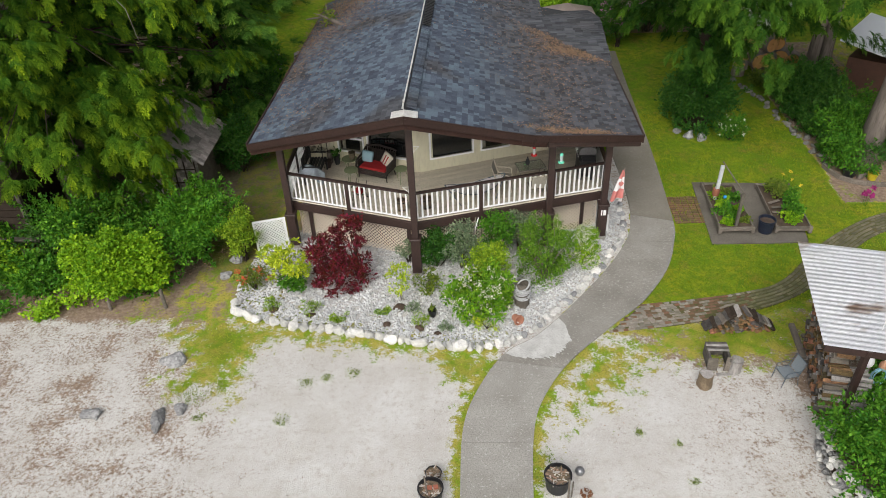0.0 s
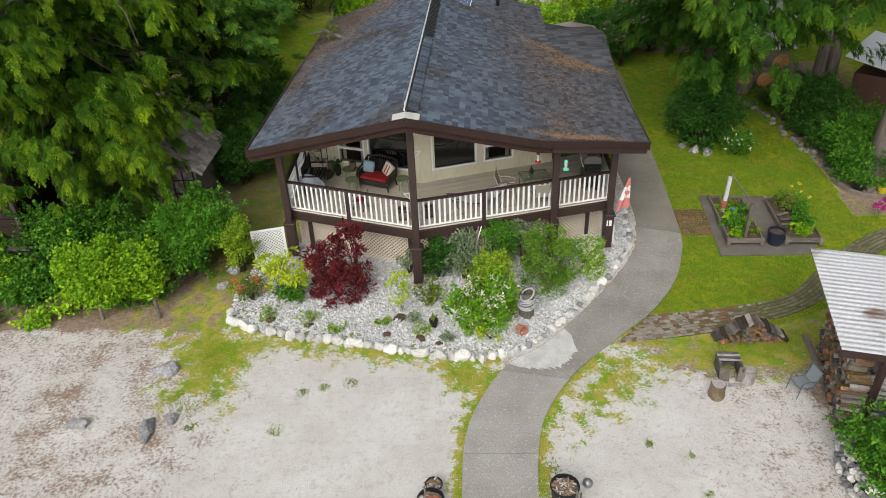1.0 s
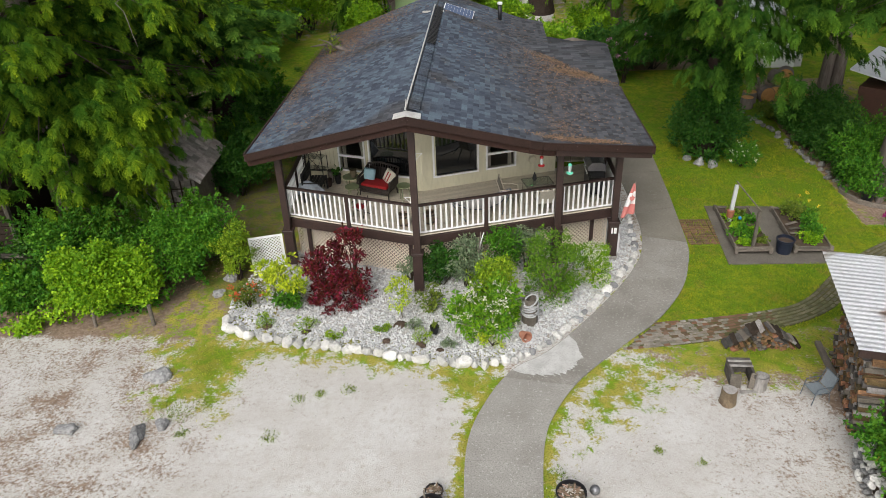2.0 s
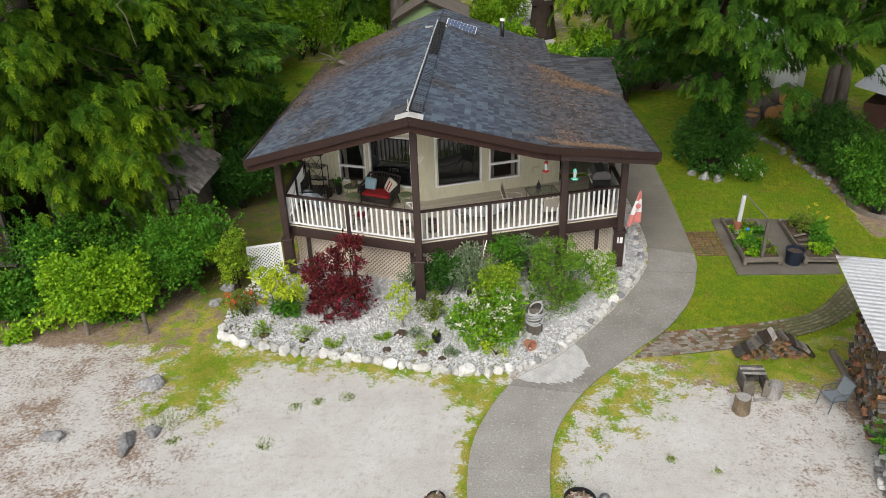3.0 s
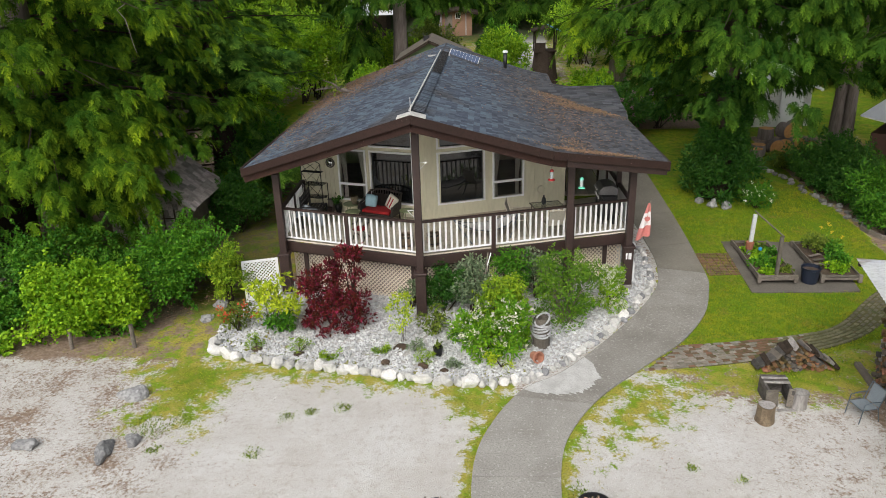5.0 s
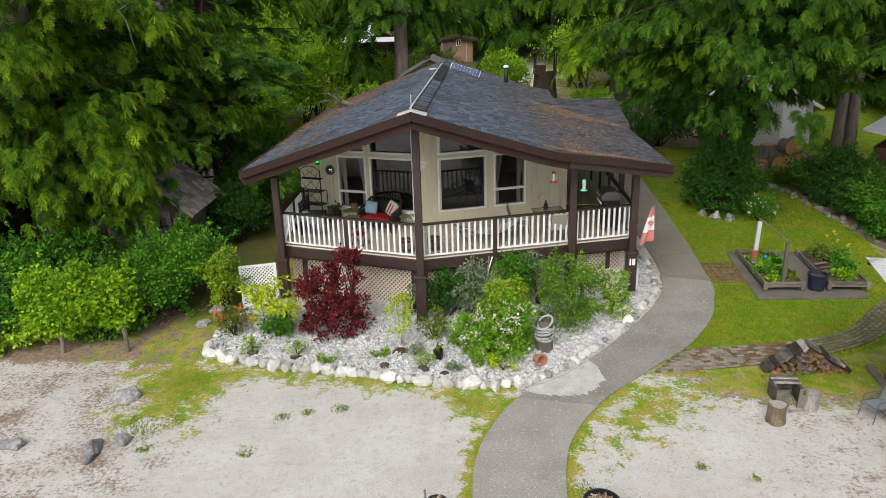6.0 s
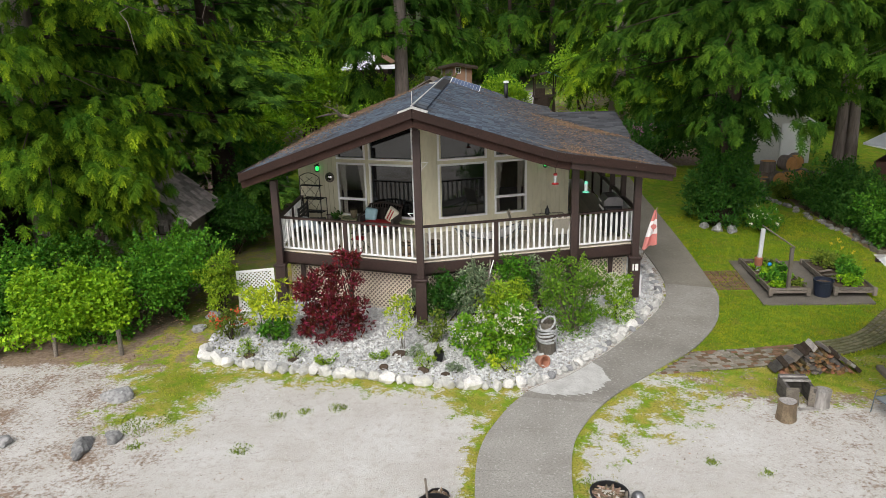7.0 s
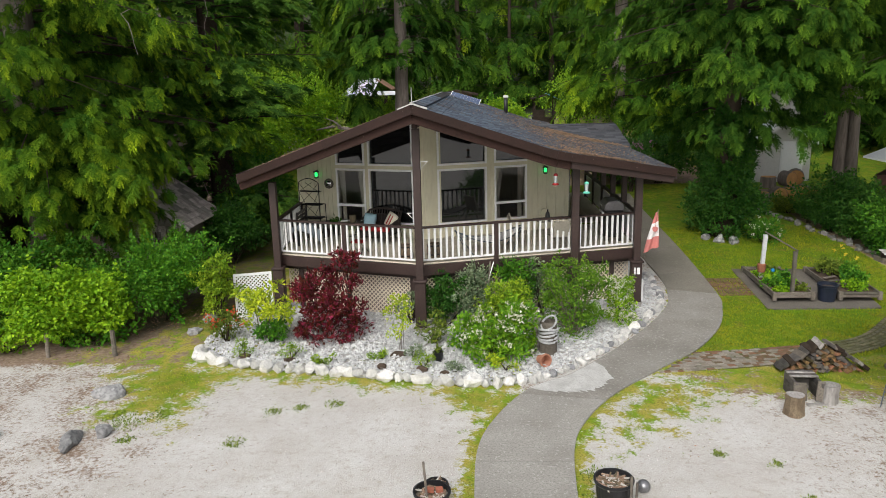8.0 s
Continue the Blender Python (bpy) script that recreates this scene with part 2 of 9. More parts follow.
def add_prism(bm, poly, z0, z1):
    """An upright prism over a plan polygon; z0 and z1 are heights or functions of x, y."""
    f0 = z0 if callable(z0) else (lambda x, y: z0)
    f1 = z1 if callable(z1) else (lambda x, y: z1)
    a = [bm.verts.new((x, y, f0(x, y))) for x, y in poly]
    b = [bm.verts.new((x, y, f1(x, y))) for x, y in poly]
    k = len(poly)
    bm.faces.new(a[::-1])
    bm.faces.new(b)
    for i in range(k):
        bm.faces.new((a[i], a[(i + 1) % k], b[(i + 1) % k], b[i]))


def prism(poly, z0, z1):
    bm = bmesh.new()
    add_prism(bm, poly, z0, z1)
    return bm


def slab(quad, thick):
    """A slab under a 3D polygon (top face given), thick metres deep."""
    bm = bmesh.new()
    a = [bm.verts.new(p) for p in quad]
    b = [bm.verts.new((p[0], p[1], p[2] - thick)) for p in quad]
    k = len(quad)
    bm.faces.new(a)
    bm.faces.new(b[::-1])
    for i in range(k):
        bm.faces.new((a[i], b[i], b[(i + 1) % k], a[(i + 1) % k]))
    return bm


def add_tube(bm, pts, radii, sides=8, cap=True):
    """A tapered tube along points."""
    pts = [Vector(p) for p in pts]
    rings = []
    for i, p in enumerate(pts):
        d = (pts[min(i + 1, len(pts) - 1)] - pts[max(i - 1, 0)]).normalized()
        ref = Vector((1, 0, 0)) if abs(d.x) < 0.8 else Vector((0, 1, 0))
        u = d.cross(ref).normalized()
        v = d.cross(u)
        r = radii[i] if isinstance(radii, (list, tuple)) else radii
        rings.append([bm.verts.new(p + (u * math.cos(k * math.tau / sides) + v * math.sin(k * math.tau / sides)) * r) for k in range(sides)])
    for a, b in zip(rings, rings[1:]):
        for k in range(sides):
            bm.faces.new((a[k], a[(k + 1) % sides], b[(k + 1) % sides], b[k]))
    if cap:
        bm.faces.new(rings[0][::-1])
        bm.faces.new(rings[-1])


def tube(pts, radii, sides=8, cap=True):
    bm = bmesh.new()
    add_tube(bm, pts, radii, sides, cap)
    return bm


def lathe(profile, sides=20):
    """A body turned about z from (radius, height) pairs."""
    bm = bmesh.new()
    rings = [[bm.verts.new((r * math.cos(k * math.tau / sides), r * math.sin(k * math.tau / sides), z)) for k in range(sides)] for r, z in profile]
    for a, b in zip(rings, rings[1:]):
        for k in range(sides):
            bm.faces.new((a[k], a[(k + 1) % sides], b[(k + 1) % sides], b[k]))
    bm.faces.new(rings[0][::-1])
    bm.faces.new(rings[-1])
    return bm


def rock_bm(rx, ry, rz, seed, rough=0.25, sub=2, chops=9):
    bm = bmesh.new()
    bmesh.ops.create_icosphere(bm, subdivisions=sub, radius=1.0)
    off = Vector((seed * 7.3, seed * 3.1, seed * 1.7))
    cut = np.random.default_rng(int(seed) + 5)
    planes = [(Vector(cut.normal(size=3)).normalized(), cut.uniform(0.62, 0.92)) for _ in range(chops)]
    for v in bm.verts:
        for nrm, dist in planes:
            over = v.co.dot(nrm) - dist
            if over > 0:
                v.co -= nrm * over * 0.92
        k = 1 + rough * noise.noise(v.co * 1.1 + off) + rough * 0.5 * noise.noise(v.co * 2.7 + off)
        c = v.co * k
        v.co = Vector((c.x * rx, c.y * ry, c.z * rz))
    return bm


def smooth01(a, b, x):
    t = min(1.0, max(0.0, (x - a) / (b - a)))
    return t * t * (3 - 2 * t)


def ground_z(x, y):
    """Height of the ground: flat by the shore, rising gently inland, then a wooded slope."""
    z = 0.045 * max(0.0, y - 16.0)
    z += 0.03 * max(0.0, y - 30.0)
    z += 0.22 * max(0.0, y - 75.0)
    return z


def in_poly(poly, x, y):
    inside = False
    j = len(poly) - 1
    for i in range(len(poly)):
        (xi, yi), (xj, yj) = poly[i], poly[j]
        if (yi > y) != (yj > y) and x < (xj - xi) * (y - yi) / (yj - yi) + xi:
            inside = not inside
        j = i
    return inside


def edge_dist(line, x, y):
    """Distance from a point to a broken line."""
    best = 1e9
    for (ax, ay), (bx, by) in zip(line, line[1:]):
        dx, dy = bx - ax, by - ay
        t = min(1, max(0, ((x - ax) * dx + (y - ay) * dy) / (dx * dx + dy * dy + 1e-12)))
        best = min(best, math.hypot(x - ax - t * dx, y - ay - t * dy))
    return best


def curve_through(pts, n=8):
    """A smooth broken line (Catmull-Rom) through plan points."""
    out = []
    p = [pts[0], *pts, pts[-1]]
    for i in range(1, len(p) - 2):
        for k in range(n):
            t = k / n
            q = []
            for c in range(len(pts[0])):
                a, b, d, e = p[i - 1][c], p[i][c], p[i + 1][c], p[i + 2][c]
                q.append(0.5 * (2 * b + (d - a) * t + (2 * a - 5 * b + 4 * d - e) * t * t + (3 * b - a - 3 * d + e) * t ** 3))
            out.append(tuple(q))
    out.append(tuple(pts[-1]))
    return out


# ---------- foliage ----------
def fast_mesh(name, verts, tris, material):
    """A triangle mesh from numpy arrays."""
    me = bpy.data.meshes.new(name)
    me.vertices.add(len(verts))
    me.vertices.foreach_set("co", np.asarray(verts, dtype=np.float32).ravel())
    me.loops.add(len(tris) * 3)
    me.loops.foreach_set("vertex_index", np.asarray(tris, dtype=np.int32).ravel())
    me.polygons.add(len(tris))
    me.polygons.foreach_set("loop_start", np.arange(0, len(tris) * 3, 3, dtype=np.int32))
    me.materials.append(material)
    me.update(calc_edges=True)
    me.shade_flat()
    return me


def unit(a):
    return a / (np.linalg.norm(a, axis=1, keepdims=True) + 1e-9)


def leaves_mesh(name, pos, way, size, material, rng, width=0.55, fold=0.25, face=None):
    """Pointed leaves, two folded halves each: at pos, growing along way, size long."""
    n = len(pos)
    way = unit(way)
    side = unit(np.cross(way, rng.normal(size=(n, 3)) if face is None else face))
    nor = np.cross(side, way)
    s = (size * rng.uniform(0.65, 1.25, n))[:, None]
    mid = pos + way * s * 0.45
    a, c = pos, pos + way * s
    b = mid + side * s * width * 0.5 + nor * s * fold * 0.5
    d = mid - side * s * width * 0.5 + nor * s * fold * 0.5
    verts = np.stack([a, b, c, d], 1).reshape(-1, 3)
    k = np.arange(n)[:, None] * 4
    tris = np.concatenate([k + [[0, 1, 2]], k + [[0, 2, 3]]], 1).reshape(-1, 3)
    return fast_mesh(name, verts, tris, material)


def fronds_mesh(name, pos, way, size, material, rng, segs=3, spread=0.30, face=None, glow=None):
    """Flat conifer leaflets with a serrated outline: a spine with stubby fingers on both sides; size may differ from one to the next."""
    n = len(pos)
    way = unit(way)
    side = unit(np.cross(way, rng.normal(size=(n, 3)) * 0.3 + (np.array([0, 0, 1.0]) if face is None else face)))
    s = (size * rng.uniform(0.75, 1.2, n))[:, None]
    down = np.array([[0, 0, -1.0]])
    spine = [pos + way * s * (i / segs) + down * s * 0.20 * (i / segs) ** 2 for i in range(segs + 1)]
    cols = list(spine)
    tris = []
    for i in range(segs):
        t = (i + 0.5) / segs
        reach = spread * (1.05 - 0.75 * t)
        for sg in (-1, 1):
            jit = rng.uniform(0.75, 1.25, n)[:, None]
            cols.append(spine[i] + way * s * (0.95 / segs + 0.10) + side * sg * s * reach * jit + down * s * 0.09)
            tris.append((i, i + 1, len(cols) - 1))
    verts = np.stack(cols, 1).reshape(-1, 3)
    k = (np.arange(n) * len(cols))[:, None, None]
    tris = (k + np.array(tris)[None]).reshape(-1, 3)
    me = fast_mesh(name, verts, tris, material)
    # paler towards each tip; glow scales in the light painted on outer sprays
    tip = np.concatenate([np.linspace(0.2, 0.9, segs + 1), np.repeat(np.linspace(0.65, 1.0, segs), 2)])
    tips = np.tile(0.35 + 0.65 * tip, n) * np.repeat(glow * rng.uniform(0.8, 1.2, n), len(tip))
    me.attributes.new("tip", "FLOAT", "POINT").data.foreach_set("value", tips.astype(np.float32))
    return me


def shrub(name, x, y, rx, ry, h, leaves, size, material, label, category="shrub", seed=1, clumps=26, z0=None, stems=7, low=0.12,
          flower=None, flowers=0, flower_size=0.05, width=0.55, group="", clump_r=0.34, stem_mat=None, flower_label="", shoot_share=0.28, thick=1.0, taper=0.0):
    """A shrub: woody stems from the ground and clumps of single leaves with gaps between them."""
    rng = np.random.default_rng(seed)
    base = ground_z(x, y) if z0 is None else z0
    ob = thing(name, (x, y, base), 0, label, category, group)
    d = unit(rng.normal(size=(clumps, 3)))
    d[:, 2] = np.where(d[:, 2] < 0, d[:, 2] * 0.8, d[:, 2])
    rad = rng.uniform(0.30, 0.92, clumps)[:, None]
    cen = d * rad * np.array([rx, ry, h * 0.5]) + np.array([0, 0, h * (0.5 + low * 0.5)])
    cen[:, 2] = np.clip(cen[:, 2], h * low, h * 0.88)
    if taper:
        cen[:, 2] = rng.uniform(0.04, 0.96, clumps) * h
        cen[:, :2] = unit(d[:, :2]) * rng.uniform(0.45, 0.9, clumps)[:, None] * np.array([rx, ry])
    scale = (rx * ry * h) ** (1 / 3)
    cr = clump_r * 0.88 * scale * rng.uniform(0.55, 1.3, clumps)
    who = rng.choice(clumps, leaves, p=cr ** 2 / (cr ** 2).sum())
    dd = unit(rng.normal(size=(leaves, 3)))
    pos = cen[who] + dd * cr[who][:, None] * (rng.uniform(0.30, 1.0, leaves) ** 0.5)[:, None] * np.array([1.15, 1.15, 0.85])
    # a share of the leaves sits on single shoots that stand out of the outline
    shoots = clumps * 2
    sc = rng.integers(0, clumps, shoots)
    sd = unit(d[sc] * 0.8 + rng.normal(size=(shoots, 3)) * 0.45 + np.array([0, 0, 0.45]))
    sl = cr[sc] * rng.uniform(1.0, 2.0, shoots)
    on = rng.uniform(0, 1, leaves) < shoot_share
    k = rng.integers(0, shoots, leaves)
    along = rng.uniform(0.2, 1.0, leaves)
    line = cen[sc[k]] + sd[k] * (sl[k] * along)[:, None] + rng.normal(size=(leaves, 3)) * size * 0.25
    pos = np.where(on[:, None], line, pos)
    dd = np.where(on[:, None], sd[k] * 0.6 + rng.normal(size=(leaves, 3)) * 0.6, dd)
    if taper:
        pos[:, :2] *= (1 - taper * np.clip(pos[:, 2:] / h, 0, 1))
    ok = pos[:, 2] > 0.03
    pos, dd = pos[ok], dd[ok]
    way = dd + rng.normal(size=pos.shape) * 0.55 + np.array([0, 0, 0.12])
    face = dd * 0.5 + np.array([0, -0.1, 0.85]) + rng.normal(size=pos.shape) * 0.42
    part("leaves", leaves_mesh("leaves", pos, way, size, material, rng, width, 0.18, face), None, ob)
    bm = bmesh.new()
    for i in range(stems):
        c = Vector(cen[i % clumps])
        a = Vector((rng.normal() * 0.08 * rx, rng.normal() * 0.08 * ry, -0.03))
        mid = a.lerp(c, 0.5) + Vector((rng.normal() * 0.05, rng.normal() * 0.05, 0.08 * h))
        add_tube(bm, [a, mid, c], [(0.016 + 0.006 * h) * thick, (0.011 + 0.003 * h) * thick, 0.005], 5)
    part("woody_base", bm, stem_mat or M["bark_dark"], ob, kind="stuff")
    if flower:
        fd = unit(rng.normal(size=(flowers, 3)))
        fd[:, 2] = np.abs(fd[:, 2])
        fd[:, 1] -= 0.3
        who = rng.integers(0, clumps, flowers)
        c = cen[who] + fd * cr[who][:, None] * 1.05
        if taper:
            c[:, :2] *= (1 - taper * np.clip(c[:, 2:] / h, 0, 1))
        k = 14
        fpos = np.repeat(c, k, 0) + rng.normal(size=(flowers * k, 3)) * flower_size * 0.5
        part("blossoms", leaves_mesh("blossoms", fpos, np.repeat(fd, k, 0) + rng.normal(size=(flowers * k, 3)) * 0.8, flower_size * 0.7, flower, rng, 0.8), None, ob, flower_label)
    return ob


def cedar(name, x, y, height, radius, label, seed=1, crown_from=0.03, limbs=150, fronds=30000, size=0.42, material=None, trunk_r=0.45,
          droop=0.35, category="tree", group="", top_power=0.8, z0=None, bark=None, clear=None, dead_twigs=0, lean=(0, 0), hang_most=0.35, segs=3, fall=0.95, top_seen=11.0, above=0.16, rear=0.3, west=1.0, per=18, low_limbs=()):
    """A conifer: tapered trunk, drooping limbs, and sprays of foliage along side branches."""
    rng = np.random.default_rng(seed)
    base = ground_z(x, y) if z0 is None else z0
    ob = thing(name, (x, y, base), 0, label, category, group)
    pts, rad = [], []
    for i in range(9):
        t = i / 8
        pts.append((0.12 * math.sin(3 * t + seed) + lean[0] * t * height, 0.12 * math.cos(2 * t + seed) - 0.12 + lean[1] * t * height, -0.15 + (height + 0.15) * t))
        rad.append(max(0.02, trunk_r * (1 - t) ** 0.85 * (1.35 if i == 0 else 1)))
    part("trunk", tube(pts, rad, 14), bark or M["bark"], ob, smooth=True)
    hs = crown_from + (1 - crown_from) * np.sort(rng.uniform(0, 1, limbs)) ** 1.15
    az = rng.uniform(0, math.tau, limbs)
    ln = radius * (1 - hs) ** top_power * rng.uniform(0.65, 1.15, limbs) + 0.25
    for i, (h_, a_, l_) in enumerate(low_limbs):
        hs[i], az[i], ln[i] = h_ / height, radians(a_), l_
    out = np.stack([np.cos(az), np.sin(az), np.zeros(limbs)], 1)
    lat = np.stack([-np.sin(az), np.cos(az), np.zeros(limbs)], 1)

    def limb_at(i, s):
        z = hs[i] * height + ln[i] * (0.22 * s - (droop + 0.22) * s * s + 0.18 * s ** 4)
        return out[i] * (ln[i] * s)[:, None] + np.array([0, 0, 1.0]) * z[:, None]

    bm = bmesh.new()
    for i in range(limbs):
        s = np.array([0.0, 0.3, 0.6, 0.92])
        p = limb_at(np.full(4, i), s)
        if clear is not None and not clear(p[:, 0] + x, p[:, 1] + y, p[:, 2] + base).all():
            continue
        r = 0.010 + 0.006 * ln[i]
        add_tube(bm, [tuple(v) for v in p], [r, r * 0.75, r * 0.45, 0.008], 4, cap=False)
    part("branchwork", bm, M["bark_dark"], ob, kind="stuff")
    # side boughs on the limbs; tufts on the boughs, each an arching tongue of flat sprays: level above, hanging below
    nb = min(limbs * 8, 2400)
    w = ln ** 1.5 * np.where(hs * height > top_seen, above, 1.0) * np.where(out[:, 1] > 0.35, rear, 1.0) * np.where(out[:, 0] < -0.45, west, 1.0)
    w[:len(low_limbs)] *= 4.0
    bi = rng.choice(limbs, nb, p=w / w.sum())
    bs = np.clip(rng.beta(1.25, 0.9, nb), 0.10, 1.0)
    bg = rng.choice([-1.0, 1.0], nb)
    bl = np.clip(np.minimum(ln[bi], 3.6) * (0.10 + 0.34 * (1.1 - bs)) * rng.uniform(0.7, 1.3, nb), 0.30, 1.5)
    bd = unit(out[bi] * (0.55 + 0.5 * bs)[:, None] + lat[bi] * (bg * (1.15 - 0.85 * bs))[:, None] + rng.normal(size=(nb, 3)) * 0.28)
    root = limb_at(bi, bs)
    root[:, 2] -= hang_most * rng.uniform(0, 1, nb) ** 2
    tufts = fronds // per
    who = rng.choice(nb, tufts, p=bl / bl.sum())
    u = rng.uniform(0.05, 1.0, tufts) ** 0.6
    cen = root[who] + bd[who] * (bl[who] * u)[:, None] + rng.normal(size=(tufts, 3)) * 0.05
    cen[:, 2] += bl[who] * (0.14 * u - 0.34 * u * u)
    flat = bd[who] * 0.8 + out[bi[who]] * 0.3 + rng.normal(size=cen.shape) * 0.22
    flat[:, 2] *= 0.3
    flat = unit(flat)
    side = unit(np.cross(flat, np.array([0, 0, 1.0])) + rng.normal(size=cen.shape) * 0.18)
    long_ = (rng.uniform(0.6, 1.3, tufts) * size * 2.2)[:, None, None]
    al = (np.tile((np.arange(per) + 0.3) / per, (tufts, 1)) + rng.normal(size=(tufts, per)) * 0.02)[:, :, None].clip(0.01, 1)
    sign = np.where(np.arange(per) % 2 == 0, 1.0, -1.0)[None, :, None]
    z_up = np.array([0, 0, 1.0])
    pos = cen[:, None] + flat[:, None] * long_ * (0.95 * al - 0.32 * al ** 2) - z_up * long_ * fall * (0.04 * al + 0.72 * al ** 2)
    along = flat[:, None] * (0.95 - 0.64 * al) - z_up * fall * (0.04 + 1.44 * al)
    along = along / np.linalg.norm(along, axis=2, keepdims=True)
    way = along * (0.55 + 0.6 * al) + side[:, None] * sign * (0.85 - 0.55 * al) + rng.normal(size=pos.shape) * 0.10
    plane = np.cross(np.broadcast_to(side[:, None], along.shape), along)
    leaf = (size * (0.62 + 0.55 * np.sin(math.pi * np.minimum(1.0, 0.15 + al * 0.75))))[:, :, 0].ravel() * np.repeat(long_[:, 0, 0] / (size * 2.2), per)
    pos, way, plane = pos.reshape(-1, 3), way.reshape(-1, 3), plane.reshape(-1, 3)
    # paler outwards, darker inwards: top light and inner shade put into the colour
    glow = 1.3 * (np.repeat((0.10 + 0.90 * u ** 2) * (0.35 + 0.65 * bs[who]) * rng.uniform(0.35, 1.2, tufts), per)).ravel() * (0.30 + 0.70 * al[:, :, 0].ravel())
    ok = pos[:, 2] > 0.25
    if clear is not None:
        ok &= clear(pos[:, 0] + x, pos[:, 1] + y, pos[:, 2] + base)
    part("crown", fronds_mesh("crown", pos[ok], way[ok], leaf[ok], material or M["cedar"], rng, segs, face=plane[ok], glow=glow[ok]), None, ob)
    if dead_twigs:
        bm = bmesh.new()
        for i in range(dead_twigs):
            k = rng.integers(0, limbs)
            p0 = limb_at(np.array([k]), np.array([0.8]))[0]
            q = [Vector(p0)]
            for j in range(5):
                q.append(q[-1] + Vector((rng.normal() * 0.12, rng.normal() * 0.12, -0.25 + rng.normal() * 0.08)))
            add_tube(bm, q, [0.014, 0.012, 0.01, 0.008, 0.006, 0.004], 4, cap=False)
        part("dead_twigs", bm, M["wood_grey"], ob, "bare grey dead twigs", kind="stuff")
    return ob

# ---------- plan ----------
PATH_L = curve_through([(1.05, 5.0), (1.15, 7.5), (1.22, 9.63), (1.3, 11.5), (1.68, 12.75), (2.4, 13.98), (3.29, 14.66), (4.34, 15.84), (5.63, 17.5), (6.45, 18.9),
                        (6.75, 20.0), (6.85, 21.0), (6.85, 22.8), (6.75, 26.0), (6.7, 33.0)])
PATH_R = curve_through([(2.65, 5.0), (2.7, 7.5), (2.76, 9.62), (2.94, 11.48), (3.3, 12.53), (4.06, 13.69), (5.37, 15.02), (6.41, 16.04), (7.35, 17.4), (7.87, 18.77),
                        (8.04, 19.55), (8.16, 21.32), (8.25, 23.0), (8.35, 26.0), (8.5, 33.0)])
PATH_POLY = PATH_L + PATH_R[::-1]
BORDER = curve_through([(-5.15, 16.1), (-5.13, 15.8), (-4.14, 15.40), (-2.97, 15.03), (-2.02, 14.85), (-1.08, 14.64), (-0.15, 14.45), (0.75, 14.25), (1.63, 14.17), (2.40, 14.30),
                        (3.2, 14.85), (4.2, 15.95), (5.45, 17.55), (6.25, 18.9), (6.5, 20.0), (6.5, 21.5)])
BED = BORDER + [(6.4, 24.0), (5.6, 24.0), (5.5, 19.6), (0.0, 18.2), (-3.9, 19.6), (-5.0, 18.4), (-5.3, 17.0)]
BRICKS_A = curve_through([(5.2, 14.72), (7.09, 14.98), (9.04, 15.45), (10.86, 16.25), (12.9, 18.0), (14.4, 19.0), (16.5, 19.6)])
BRICKS_B = curve_through([(6.3, 15.85), (7.4, 16.0), (8.97, 16.26), (10.4, 16.75), (12.2, 18.45), (14.2, 19.75), (16.5, 20.5)])
BRICK_POLY = BRICKS_A + BRICKS_B[::-1]
PAD = [(8.95, 18.5), (11.85, 18.5), (12.35, 21.75), (9.2, 21.95)]
PATCH = [(-7.1, 14.98), (-6.24, 15.41), (-5.63, 16.1), (-4.52, 15.5), (-3.4, 15.1), (-3.86, 14.3), (-4.2, 13.45), (-4.25, 12.1), (-5.19, 12.84), (-5.91, 12.5), (-6.62, 13.15), (-5.9, 13.6), (-6.3, 14.2)]
PATCH_R = [(2.82, 10.7), (3.2, 12.5), (3.9, 14.1), (5.0, 14.85), (7.8, 15.3), (11.2, 16.0), (10.2, 15.0), (8.5, 14.5), (7.4, 13.8), (6.15, 13.0), (5.2, 12.0), (4.2, 11.6), (3.4, 10.9)]
MOSS = [(5.5, 14.8), (8.0, 15.3), (10.8, 16.0), (10.4, 13.9), (9.0, 13.3), (7.2, 13.3), (6.2, 13.9)]
TRI = [(-0.1, 14.75), (2.25, 13.95), (1.85, 12.9), (1.4, 11.8), (1.1, 10.6), (1.25, 12.5), (0.5, 13.35)]


